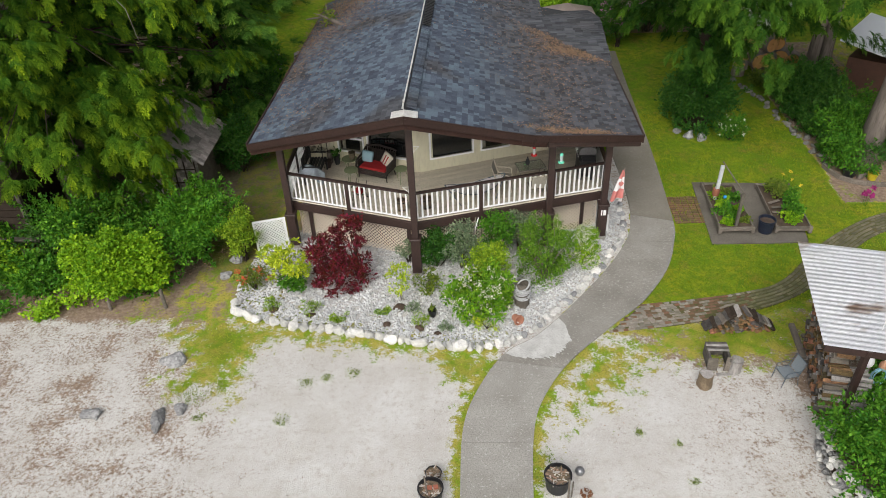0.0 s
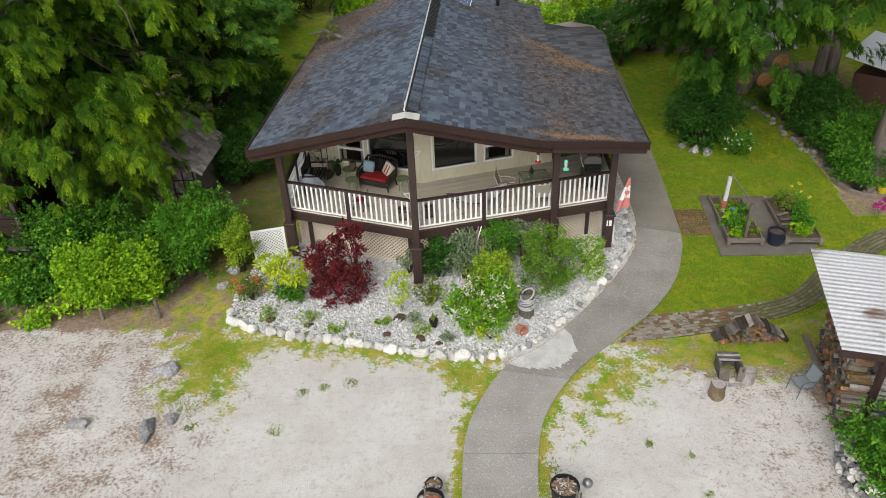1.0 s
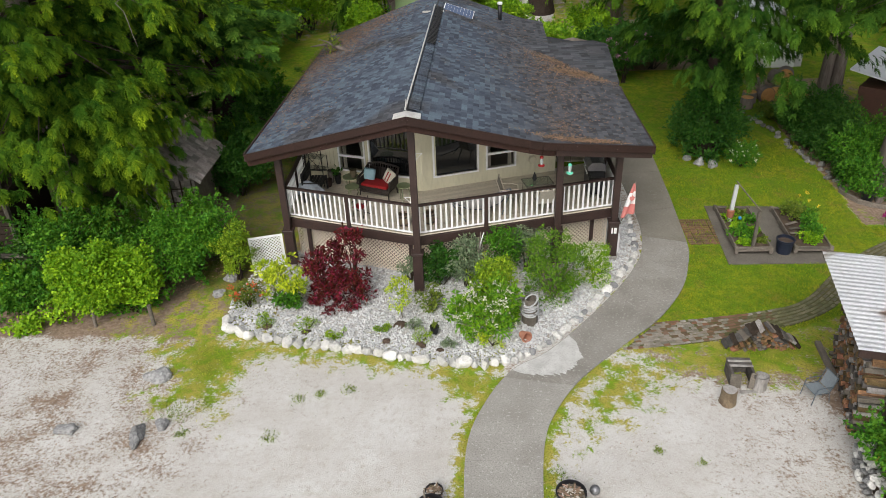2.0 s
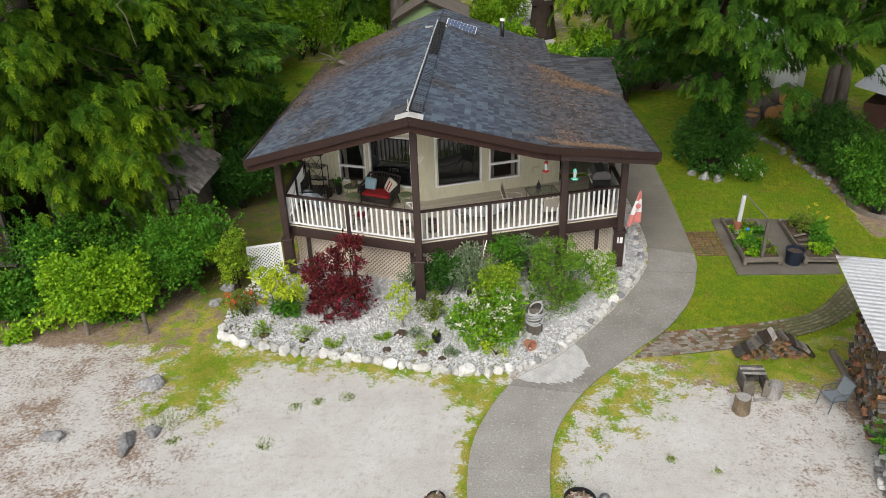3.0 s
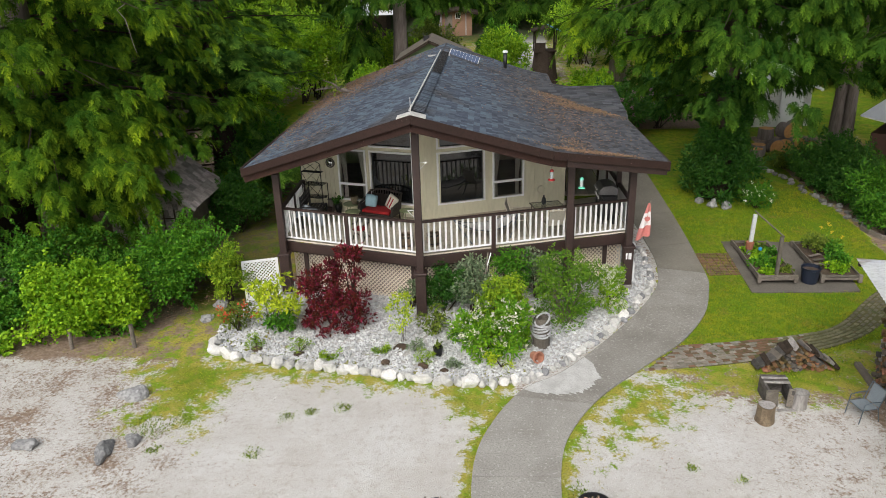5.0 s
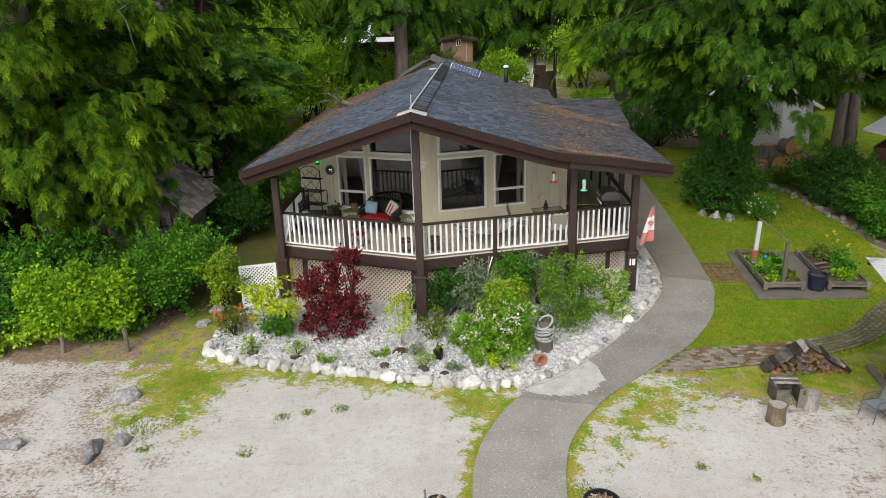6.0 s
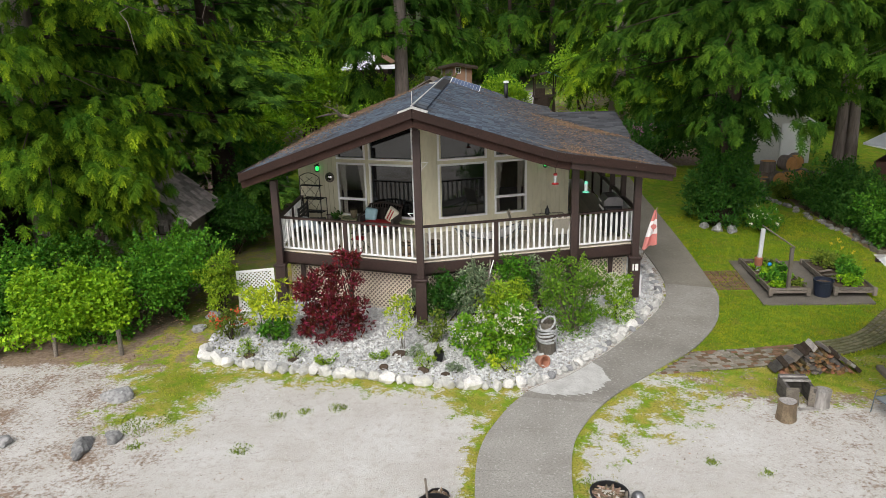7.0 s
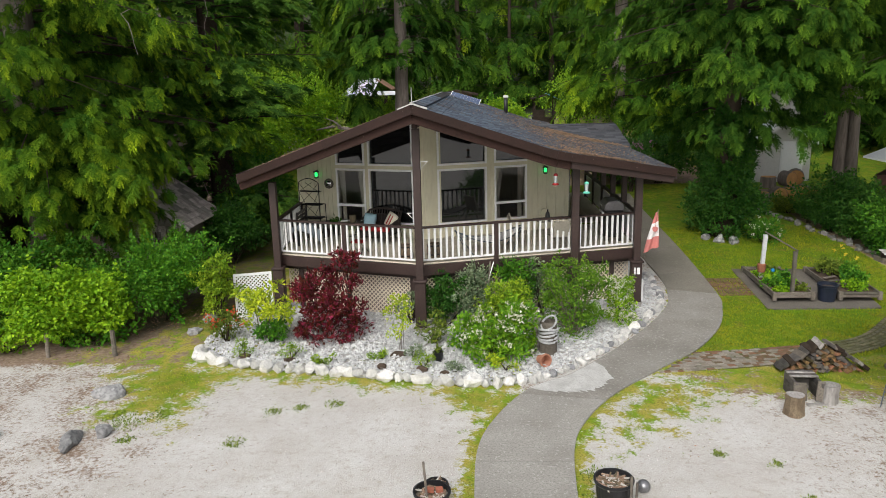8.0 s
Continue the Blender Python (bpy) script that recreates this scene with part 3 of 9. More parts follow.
def cover(x, y):
    """Share of grass and of brown litter on the ground at a place, 0 to 1."""
    grass = litter = 0.0
    k = noise.noise(Vector((x * 0.9, y * 0.9, 3.0)))
    if y < 16.6:
        d = edge_dist(BORDER[:90], x, y)
        if -5.3 < x < 2.6 and d < 1.3:
            grass = max(grass, 0.66 - 0.42 * d)
        for poly, amount, soft in ((PATCH, 0.80, 1.0), (PATCH_R, 0.62, 1.1), (TRI, 0.72, 0.6), (MOSS, 0.74, 0.9)):
            e = edge_dist(poly + poly[:1], x, y)
            s = 0.5 + 0.5 * min(1, e / soft) if in_poly(poly, x, y) else 0.5 - 0.5 * min(1, e / soft)
            grass = max(grass, amount * s)
        e = min(edge_dist(PATH_L[:60], x, y), edge_dist(PATH_R[:60], x, y))
        if e < 0.45 and y < 14.4:
            grass = max(grass, 0.75 - 1.2 * e)
        if x < -1.0:
            litter = 0.12 + 0.40 * smooth01(-2.0, -6.5, x) * (0.8 + 0.5 * k)
        if x > 3.0:
            litter = 0.12 + 0.26 * smooth01(4.0, 9.0, x)
            if in_poly(MOSS, x, y):
                litter = 0.62
            if x > 8.6 and y > 12.4:
                litter = max(litter, 0.62 * smooth01(8.6, 9.6, x))
    edge = 15.3 + 0.3 * k
    if x < -5.2 and y > edge:
        litter = max(litter, smooth01(edge, edge + 0.5, y) * 0.9)
        if -6.8 < x < -4.0 and y < 27:
            grass = max(grass, 0.55)
            litter = 0.95
        elif y < 17:
            grass = max(grass, 0.42 * smooth01(-10, -8, x))
    elif x < -3.9 and y > 16.0:
        grass, litter = 0.58, 0.95
    elif y < 24 and 2.3 < x < 6.9 and edge_dist(PATH_L, x, y) < 0.5 and not in_poly(PATH_POLY, x, y):
        grass, litter = 0.0, 0.4
    elif y > 13 and x > 4 and y > 14.6 and not in_poly(BED, x, y):
        right = edge_dist(BRICKS_A, x, y)
        lawn = y > 15.2 + 0.42 * max(0, x - 9)
        grass = max(grass, 1.0 if lawn else 0.62)
        if y > 35 or x > 13.4 + 0.02 * y and y > 20.5:
            litter, grass = 0.95, 0.3
    elif y > 31:
        litter, grass = 0.6, 0.62
    if y > 38:
        grass, litter = 0.55 + 0.4 * k, 0.6
        if abs(x - 4.6 - 0.05 * (y - 40)) < 1.7 and y > 42:
            grass, litter = 0.0, 0.1
    if y > 60:
        grass, litter = 0.8, 1.0
    if x > 13.6 and 33.5 < y < 56:
        grass, litter = 0.95, 0.3
    if -9.5 < x < -4.0 and 30.5 < y < 41.5:
        grass, litter = 0.95, 0.2
    return min(1, max(0, grass)), min(1, max(0, litter))


def ground_material():
    m = bpy.data.materials.new("shell_gravel_grass_and_litter")
    m.use_nodes = True
    t = m.node_tree
    n, link = t.nodes, t.links.new
    b = n["Principled BSDF"]
    b.inputs["Roughness"].default_value = 0.95
    b.inputs["Specular IOR Level"].default_value = 0.2
    pos = n.new("ShaderNodeNewGeometry").outputs["Position"]

    def tex(s, d=4, rough=0.6):
        x = n.new("ShaderNodeTexNoise")
        x.inputs["Scale"].default_value, x.inputs["Detail"].default_value, x.inputs["Roughness"].default_value = s, d, rough
        link(pos, x.inputs["Vector"])
        return x.outputs["Fac"]

    def rng(v, a, b2):
        r = n.new("ShaderNodeMapRange")
        r.inputs["From Min"].default_value, r.inputs["From Max"].default_value = a, b2
        link(v, r.inputs["Value"])
        return r.outputs[0]

    def mix(f, a, c):
        x = n.new("ShaderNodeMix")
        x.data_type = "RGBA"
        link(f, x.inputs[0])
        for k, v in ((6, a), (7, c)):
            if isinstance(v, tuple):
                x.inputs[k].default_value = (*v, 1)
            else:
                link(v, x.inputs[k])
        return x.outputs[2]

    def op(kind, a, c):
        x = n.new("ShaderNodeMath")
        x.operation = kind
        for k, v in enumerate((a, c)):
            if isinstance(v, (int, float)):
                x.inputs[k].default_value = v
            else:
                link(v, x.inputs[k])
        return x.outputs[0]

    at = n.new("ShaderNodeAttribute")
    at.attribute_name = "cover"
    sep = n.new("ShaderNodeSeparateColor")
    link(at.outputs["Color"], sep.inputs[0])
    grass, litter = sep.outputs[0], sep.outputs[1]
    gravel = mix(rng(tex(0.7), 0.35, 0.65), (0.56, 0.55, 0.525), (0.47, 0.448, 0.412))
    gravel = mix(rng(tex(5, 7, 0.85), 0.50, 0.66), gravel, (0.385, 0.345, 0.295))
    gravel = mix(rng(tex(38, 3), 0.55, 0.74), gravel, (0.30, 0.27, 0.24))
    gravel = mix(rng(tex(85, 2), 0.56, 0.68), gravel, (0.68, 0.67, 0.66))
    brown = mix(rng(tex(9), 0.4, 0.6), (0.29, 0.215, 0.160), (0.195, 0.138, 0.100))
    drift = op("ADD", op("MULTIPLY", tex(13.0, 4, 0.75), 0.95), op("MULTIPLY", tex(1.5, 5, 0.7), 0.65))
    lit_mask = rng(op("ADD", drift, op("MULTIPLY", litter, 0.62)), 1.035, 1.19)
    col = mix(lit_mask, gravel, brown)
    green = mix(rng(tex(0.8), 0.38, 0.62), (0.122, 0.230, 0.007), (0.255, 0.275, 0.014))
    green = mix(rng(tex(1.7, 5), 0.50, 0.68), green, (0.215, 0.185, 0.028))
    green = mix(rng(tex(4.5, 4), 0.42, 0.66), green, (0.100, 0.185, 0.008))
    green = mix(rng(tex(26, 3), 0.46, 0.70), green, (0.062, 0.118, 0.006))
    sparse = mix(rng(tex(2.2, 4), 0.44, 0.58), (0.37, 0.325, 0.062), (0.180, 0.290, 0.014))
    sparse = mix(rng(tex(30, 3), 0.46, 0.70), sparse, (0.13, 0.13, 0.02))
    green = mix(rng(grass, 0.90, 0.58), green, sparse)
    tufts = op("ADD", op("MULTIPLY", tex(2.6, 6, 0.7), 1.5), op("MULTIPLY", tex(17, 4, 0.7), 0.75))
    gr_mask = rng(op("ADD", tufts, op("MULTIPLY", grass, 1.05)), 1.56, 1.72)
    col = mix(gr_mask, col, green)
    # dark forest floor colour, also used to paint the cedar's shade beside the house
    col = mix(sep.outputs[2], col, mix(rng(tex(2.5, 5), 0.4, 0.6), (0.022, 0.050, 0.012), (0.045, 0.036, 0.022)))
    link(col, b.inputs["Base Color"])
    bp = n.new("ShaderNodeBump")
    bp.inputs["Strength"].default_value, bp.inputs["Distance"].default_value = 0.5, 0.03
    link(tex(42, 3), bp.inputs["Height"])
    link(bp.outputs[0], b.inputs["Normal"])
    return m


def build_ground():
    xs = sorted({*np.round(np.arange(-14, 17.01, 0.16), 3), *np.arange(-40, 60, 4.0), -900, -400, -200, -100, -60, 80, 130, 250, 450, 900})
    ys = sorted({*np.round(np.arange(4, 38.01, 0.16), 3), *np.arange(-12, 90, 3.0), -900, -300, -100, -40, 110, 140, 200, 300, 500, 900})
    verts, cols = [], []
    for y in ys:
        for x in xs:
            bump_z = 0.02 * noise.noise(Vector((x * 0.7, y * 0.7, 0))) if -15 < x < 18 and y < 39 else 0
            verts.append((x, y, ground_z(x, min(y, 260)) + bump_z - (0.0 if y > 4 else 0.03 * (4 - max(y, -20)))))
            g, l = cover(x, y) if -16 < x < 20 and 3 < y < 90 else ((0, 0.1) if y < 14 else (0.95, 0.3) if 19 < x < 40 and 33 < y < 56 else (0.8, 1.0))
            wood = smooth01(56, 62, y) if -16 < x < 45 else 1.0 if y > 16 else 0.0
            # cedar's shade on the strip left of the house, put into the ground colour
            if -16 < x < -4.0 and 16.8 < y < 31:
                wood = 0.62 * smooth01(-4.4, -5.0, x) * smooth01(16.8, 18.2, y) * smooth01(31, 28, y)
            cols += [g, l, wood, 1.0]
    w = len(xs)
    faces = [(j * w + i, j * w + i + 1, (j + 1) * w + i + 1, (j + 1) * w + i) for j in range(len(ys) - 1) for i in range(w - 1)]
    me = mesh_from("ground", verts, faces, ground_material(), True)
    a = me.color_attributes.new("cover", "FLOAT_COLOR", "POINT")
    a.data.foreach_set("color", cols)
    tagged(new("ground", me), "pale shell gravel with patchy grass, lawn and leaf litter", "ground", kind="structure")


build_ground()


def ribbon(left, right, lift, thick):
    """A slab between two broken lines of equal length that follows the ground."""
    bm = bmesh.new()
    rows = []
    for (ax, ay), (bx, by) in zip(left, right):
        row = []
        for k in range(5):
            x, y = ax + (bx - ax) * k / 4, ay + (by - ay) * k / 4
            row.append((x, y, ground_z(x, y) + lift))
        rows.append(row)
    top = [[bm.verts.new(p) for p in r] for r in rows]
    low = [[bm.verts.new((p[0], p[1], p[2] - thick)) for p in r] for r in rows]
    for a, b, c, d in zip(top, top[1:], low, low[1:]):
        for k in range(4):
            bm.faces.new((a[k], a[k + 1], b[k + 1], b[k]))
        bm.faces.new((a[0], b[0], d[0], c[0]))
        bm.faces.new((a[4], c[4], d[4], b[4]))
    bm.faces.new([*top[0], *low[0][::-1]])
    bm.faces.new([*top[-1], *low[-1][::-1]])
    return bm


# concrete walk, poured in sections with tooled joints
path = thing("path", (2, 8, 0), 0, "curving grey concrete garden path with pale patch", "path", kind="structure")
JOINTS = [0, 22, 38, 58, 71, 81, 91, 101, len(PATH_L) - 1]
for a, b in zip(JOINTS, JOINTS[1:]):
    la, ra = list(PATH_L[a:b + 1]), list(PATH_R[a:b + 1])
    for edge in (la, ra):
        p, q = Vector(edge[0]), Vector(edge[1])
        edge[0] = tuple(p + (q - p).normalized() * 0.012)
    ob = part("slab", ribbon(la, ra, 0.035, 0.12), M["concrete"] if a < 38 else M["concrete_mid"] if a < 81 else M["concrete_damp"], path)
    ob.matrix_parent_inverse = path.matrix_world.inverted()


# pale worn patch on the walk beside the bed's end, ragged towards the middle
bm = bmesh.new()
_rows = []
_edge = [p for p in PATH_L if 13.9 < p[1] < 15.45]
for k in range(91):
    t = k / 90
    s_ = t * (len(_edge) - 1)
    i_ = min(int(s_), len(_edge) - 2)
    p = Vector(_edge[i_]).lerp(Vector(_edge[i_ + 1]), s_ - i_)
    d = (Vector(_edge[i_ + 1]) - Vector(_edge[i_])).normalized()
    right = Vector((0.76, -0.65))
    w_ = 0.86 * max(0.0, math.sin(math.pi * min(1, t * 1.02))) ** 0.5 * (1 + 0.22 * noise.noise(Vector((t * 7, 1, 5))) + 0.16 * noise.noise(Vector((t * 29, 2, 5))) + 0.10 * noise.noise(Vector((t * 70, 3, 5)))) + 0.02
    _rows.append([bm.verts.new((p.x + right.x * (0.02 + w_ * q / 3), p.y + right.y * (0.02 + w_ * q / 3), 0.0405)) for q in range(4)])
for a, b in zip(_rows, _rows[1:]):
    for q in range(3):
        bm.faces.new((a[q], a[q + 1], b[q + 1], b[q]))
ob = part("worn_patch", bm, mat("pale_fresh_concrete", (0.58, 0.575, 0.555), (0.43, 0.42, 0.40), scale=3.5, rough=0.85, fine=40), path, "pale worn patch of concrete")
ob.matrix_parent_inverse = path.matrix_world.inverted()

# ---------- house ----------
DECK_Z, RAIL_Z = 1.70, 2.63
F0, L0, R0 = Vector((0, 17.74, 0)), Vector((-3.87, 19.08, 0)), Vector((5.64, 19.28, 0))
WA, WL, WR = Vector((0, 20.57, 0)), Vector((-3.90, 21.88, 0)), Vector((4.20, 21.92, 0))
BACK_Y = 31.0
RIDGE = [(0.0, 16.35, 5.63), (0.42, 31.6, 5.60)]
EAVE_L = [(-4.64, 18.48, 3.92), (-4.05, 31.2, 3.92)]
house = thing("house", (0, 24, 0.3), 0, "single-storey beige house with blue-grey shingle roof on stilts", "house")


def hpart(name, bm, material, parent=None, label="", smooth=False, kind=""):
    ob = part(name, bm, material, parent or house, label, smooth, kind)
    ob.matrix_parent_inverse = house.matrix_world.inverted() if ob.parent == house else Matrix()
    return ob


def roof_z(x, y):
    """Top of the main roof at a place in plan."""
    rx = 0.42 * (y - 16.35) / 15.25
    d = x - rx
    if d < 0:
        return 5.63 + 0.368 * d
    if d < 3.0:
        return 5.63 - 0.362 * d
    if d < 3.6:
        u = (d - 3.0) / 0.6
        return 5.63 - 0.362 * 3.0 - (0.362 * u - 0.5 * (0.362 - 0.198) * u * u) * 0.6
    return 5.63 - 0.362 * 3.0 - 0.5 * (0.362 + 0.198) * 0.6 - 0.198 * (d - 3.6)


def front_y(x):
    """The roof's front edge in plan."""
    return 16.35 - 0.459 * x if x < 0 else 16.35 + 0.352 * x


# roof decks: strips from front edge to back, following the flare
def roof_strip(xs, back_y):
    bm = bmesh.new()
    rows = []
    for f in xs:
        x0, y0 = f, front_y(f)
        x1 = f + (0.42 if abs(f) < 1e-6 else 0.42 - 0.0 * f) if f <= 4 else f
        y1 = back_y(f)
        ya = [y0 + (y1 - y0) * k / 6 for k in range(7)]
        xa = [x0 + (x1 - x0) * k / 6 for k in range(7)]
        rows.append([(x, y, roof_z(x, y) - 0.015) for x, y in zip(xa, ya)])
    top = [[bm.verts.new(p) for p in r] for r in rows]
    low = [[bm.verts.new((p[0], p[1], p[2] - 0.12)) for p in r] for r in rows]
    for i in range(len(xs) - 1):
        for k in range(6):
            bm.faces.new((top[i][k], top[i + 1][k], top[i + 1][k + 1], top[i][k + 1]))
            bm.faces.new((low[i][k], low[i][k + 1], low[i + 1][k + 1], low[i + 1][k]))
        bm.faces.new((top[i][0], low[i][0], low[i + 1][0], top[i + 1][0]))
        bm.faces.new((top[i][6], top[i + 1][6], low[i + 1][6], low[i][6]))
    for k in range(6):
        bm.faces.new((top[0][k], top[0][k + 1], low[0][k + 1], low[0][k]))
        bm.faces.new((top[-1][k], low[-1][k], low[-1][k + 1], top[-1][k + 1]))
    return bm


roof_l = hpart("roof", roof_strip([-4.64, -3.0, -1.5, 0.0], lambda f: 31.5), M["underlay"], None, "blue-grey asphalt shingle roof with brown needles")
roof_r = hpart("roof", roof_strip([0.0, 1.5, 3.0, 3.2, 3.4, 3.6, 4.0], lambda f: 31.5), M["underlay"])
roof_f = hpart("roof", roof_strip([4.001, 5.2, 6.43], lambda f: 29.0), M["underlay"])


# fascia boards: upper trim and a deeper beam set back below it
def fascia_pts(xs, drop, back):
    return [Vector((x, front_y(x) + back, roof_z(x, front_y(x)) - drop)) for x in xs]


FX = [(-4.66, -0.02), (0.02, 3.0), (3.0, 3.35), (3.35, 3.7), (3.7, 6.45)]
for a, b in FX:
    p, q = fascia_pts((a, b), -0.01, -0.05)
    hpart("fascia_board", beam(p, q, 0.06, 0.20), M["fascia"])
    if a < 3.6:
        p, q = fascia_pts((a, min(b, 3.9)), 0.19, 0.13)
        hpart("beam", beam(p, q, 0.10, 0.21), M["fascia_low"])
p, q = fascia_pts((3.7, 6.40), 0.19, 0.05)
hpart("beam", beam(p, q, 0.10, 0.17), M["brown"])
hpart("fascia_board", beam((-4.66, 18.48, 3.93), (-4.24, 31.5, 3.93), 0.05, 0.26), M["brown"])
hpart("fascia_board", beam((6.45, 18.62, 3.83), (6.45, 29.0, 3.81), 0.05, 0.26), M["brown"])

# porch roof over the side entrance
hpart("roof", slab([(3.3, 26.7, 4.46), (6.48, 26.7, 4.46), (6.48, 24.0, 3.88), (3.9, 24.0, 3.92)], 0.1), M["shingle"])
hpart("roof", slab([(3.3, 26.7, 4.46), (3.9, 29.4, 3.92), (6.48, 29.4, 3.88), (6.48, 26.7, 4.46)], 0.1), M["shingle"])


# walls with openings
def wall_frame(a, b):
    a, b = Vector(a), Vector(b)
    d = (b - a).normalized()
    m = Matrix((d, Vector((-d.y, d.x, 0)), Vector((0, 0, 1)))).transposed().to_4x4()
    m.translation = (a.x, a.y, 0)
    return m, (b - a).length


def window_unit(m, u0, u1, z0, z1, mid=None, z1b=None, name="window", flip=1):
    """A white-framed window in a wall's own plane; z1b: height of the other top corner where the head slopes."""
    z1b = z1 if z1b is None else z1b
    w = hpart(name, bmesh_poly_frame(m, u0, u1, z0, z1, z1b, 0.055, flip), M["vinyl"], None, "white-framed window with dark glass")
    bm = bmesh.new()
    vs = [bm.verts.new(m @ Vector(p)) for p in ((u0, 0.05 * flip, z0), (u1, 0.05 * flip, z0), (u1, 0.05 * flip, z1b), (u0, 0.05 * flip, z1))]
    bm.faces.new(vs)
    part("pane", bm, M["glass"], w)
    if mid:
        part("rail", box(u0, u1, -0.02, 0.04, mid - 0.035, mid + 0.035, m), M["vinyl"], w)
    return w


def bmesh_poly_frame(m, u0, u1, z0, z1, z1b, t, flip):
    bm = bmesh.new()
    outer = [(u0 - t, z0 - t), (u1 + t, z0 - t), (u1 + t, z1b + t), (u0 - t, z1 + t)]
    inner = [(u0, z0), (u1, z0), (u1, z1b), (u0, z1)]
    ring = []
    for y in (-0.04 * flip, 0.06 * flip):
        ring.append(([bm.verts.new(m @ Vector((u, y, z))) for u, z in outer], [bm.verts.new(m @ Vector((u, y, z))) for u, z in inner]))
    for i in range(4):
        j = (i + 1) % 4
        (o0, i0), (o1, i1) = ring
        bm.faces.new((o0[i], o0[j], i0[j], i0[i]))
        bm.faces.new((o1[i], i1[i], i1[j], o1[j]))
        bm.faces.new((o0[i], o1[i], o1[j], o0[j]))
        bm.faces.new((i0[i], i0[j], i1[j], i1[i]))
    return bm


def wall_with_openings(m, length, z0, top, holes, name, flip):
    """A wall 0.16 m thick in columns, with holes (u0, u1, list of (z0, z1a, z1b))."""
    bm = bmesh.new()
    cuts = sorted({0.0, length, *(h[0] for h in holes), *(h[1] for h in holes)})
    for a, b in zip(cuts, cuts[1:]):
        hs = [h for h in holes if h[0] <= a + 1e-6 and h[1] >= b - 1e-6]
        spans = []
        lo_a = lo_b = z0
        for h in (hs[0][2] if hs else []):
            spans.append((lo_a, lo_b, h[0], h[0]))
            lo_a, lo_b = h[1], h[2]
        spans.append((lo_a, lo_b, top(a), top(b)))
        for pa, pb, qa, qb in spans:
            vs = [bm.verts.new(m @ Vector(p)) for p in ((a, 0, pa), (b, 0, pb), (b, 0, qb), (a, 0, qa), (a, 0.16 * flip, pa), (b, 0.16 * flip, pb), (b, 0.16 * flip, qb), (a, 0.16 * flip, qa))]
            for f in ((0, 1, 2, 3), (7, 6, 5, 4), (0, 4, 5, 1), (1, 5, 6, 2), (2, 6, 7, 3), (3, 7, 4, 0)):
                bm.faces.new([vs[k] for k in f])
    return hpart(name, bm, M["siding"], None, "beige painted vertical board siding")


HEAD, SILL = 3.62, 2.14
mr, len_r = wall_frame(WA, WR)
ml, len_l = wall_frame(WA, WL)
CR, CL = 1.055, 1.058


def top_r(u):
    p = mr @ Vector((u, 0, 0))
    return roof_z(p.x, p.y) - 0.14


def top_l(u):
    p = ml @ Vector((u, 0, 0))
    return roof_z(p.x, p.y) - 0.14


OPEN_R = [(0.41, 1.78), (2.12, 3.02)]
OPEN_L = [(0.40, 1.70), (1.92, 2.76)]
for m, length, top, opens, flip in ((mr, len_r, top_r, OPEN_R, 1), (ml, len_l, top_l, OPEN_L, -1)):
    holes = []
    for k, (a, b) in enumerate(opens):
        za, zb = top(a) - 0.24, top(b) - 0.24
        tz = 3.83
        spans = [(SILL, HEAD, HEAD)]
        if zb > tz + 0.02:
            spans.append((tz, za, zb))
        holes.append((a, b, spans))
    wall_with_openings(m, length, DECK_Z - 0.1, top, holes, "wall", flip)
    for k, (a, b, spans) in enumerate(holes):
        w_ = window_unit(m, a, b, SILL, HEAD, 2.60 if k else None, None, "window", flip)
        if k:
            w_.children[0].data.materials[0] = M["clear_glass"]
            w_.children[0].visible_shadow = False
            for c0, c1 in ((a - 0.02, a + 0.26), (b - 0.20, b + 0.02)):
                bm = bmesh.new()
                fold = []
                for q in range(25):
                    t = q / 24
                    off = (0.09 + 0.018 * math.sin(q * 1.9)) * flip
                    fold.append([bm.verts.new(m @ Vector((c0 + (c1 - c0) * t * g_, off, z_))) for z_, g_ in ((SILL, 0.62), (SILL + 0.6, 0.55), (HEAD, 1.0))])
                for f0, f1 in zip(fold, fold[1:]):
                    for q in range(2):
                        bm.faces.new((f0[q], f1[q], f1[q + 1], f0[q + 1]))
                part("curtain", bm, M["curtain"], w_, "tied-back beige curtain")
        if len(spans) > 1:
            window_unit(m, a, b, spans[1][0], spans[1][1], None, spans[1][2], "transom_window", flip)
    # board joints: thin battens' shadows are real grooves between proud boards
    u = 0.04
    while u < length - 0.05:
        if not any(a - 0.07 < u < b + 0.07 for a, b in opens):
            hpart("board", box(u, u + 0.130, -0.014 * flip, 0.0, DECK_Z, top(u + 0.07) - 0.02, m), M["siding"])
        u += 0.147
# side and back walls
for a, b, nm in (((-3.90, 21.88), (-3.75, BACK_Y), "wall"), ((4.20, 21.92), (4.3, BACK_Y), "wall"), ((-3.75, BACK_Y), (4.3, BACK_Y), "wall")):
    m, ln = wall_frame((*a, 0), (*b, 0))
    bm = bmesh.new()
    add_box(bm, 0, ln, 0, 0.14 if nm == "wall" and a[0] < 0 and a[1] > 30 else (0.14 if a[0] > 0 else -0.14), 0.6, 3.88)
    bmesh.ops.transform(bm, matrix=m, verts=bm.verts)
    hpart("wall", bm, M["siding"])
hpart("floor_slab", prism([(-3.85, 22.1), (0, 20.8), (4.2, 22.2), (4.25, 30.9), (-3.75, 30.9)], 1.45, 1.60), M["wood_grey"])
hpart("door", box(4.345, 4.40, 23.0, 23.95, 1.72, 3.75), M["glass"], None, "dark glazed side door")

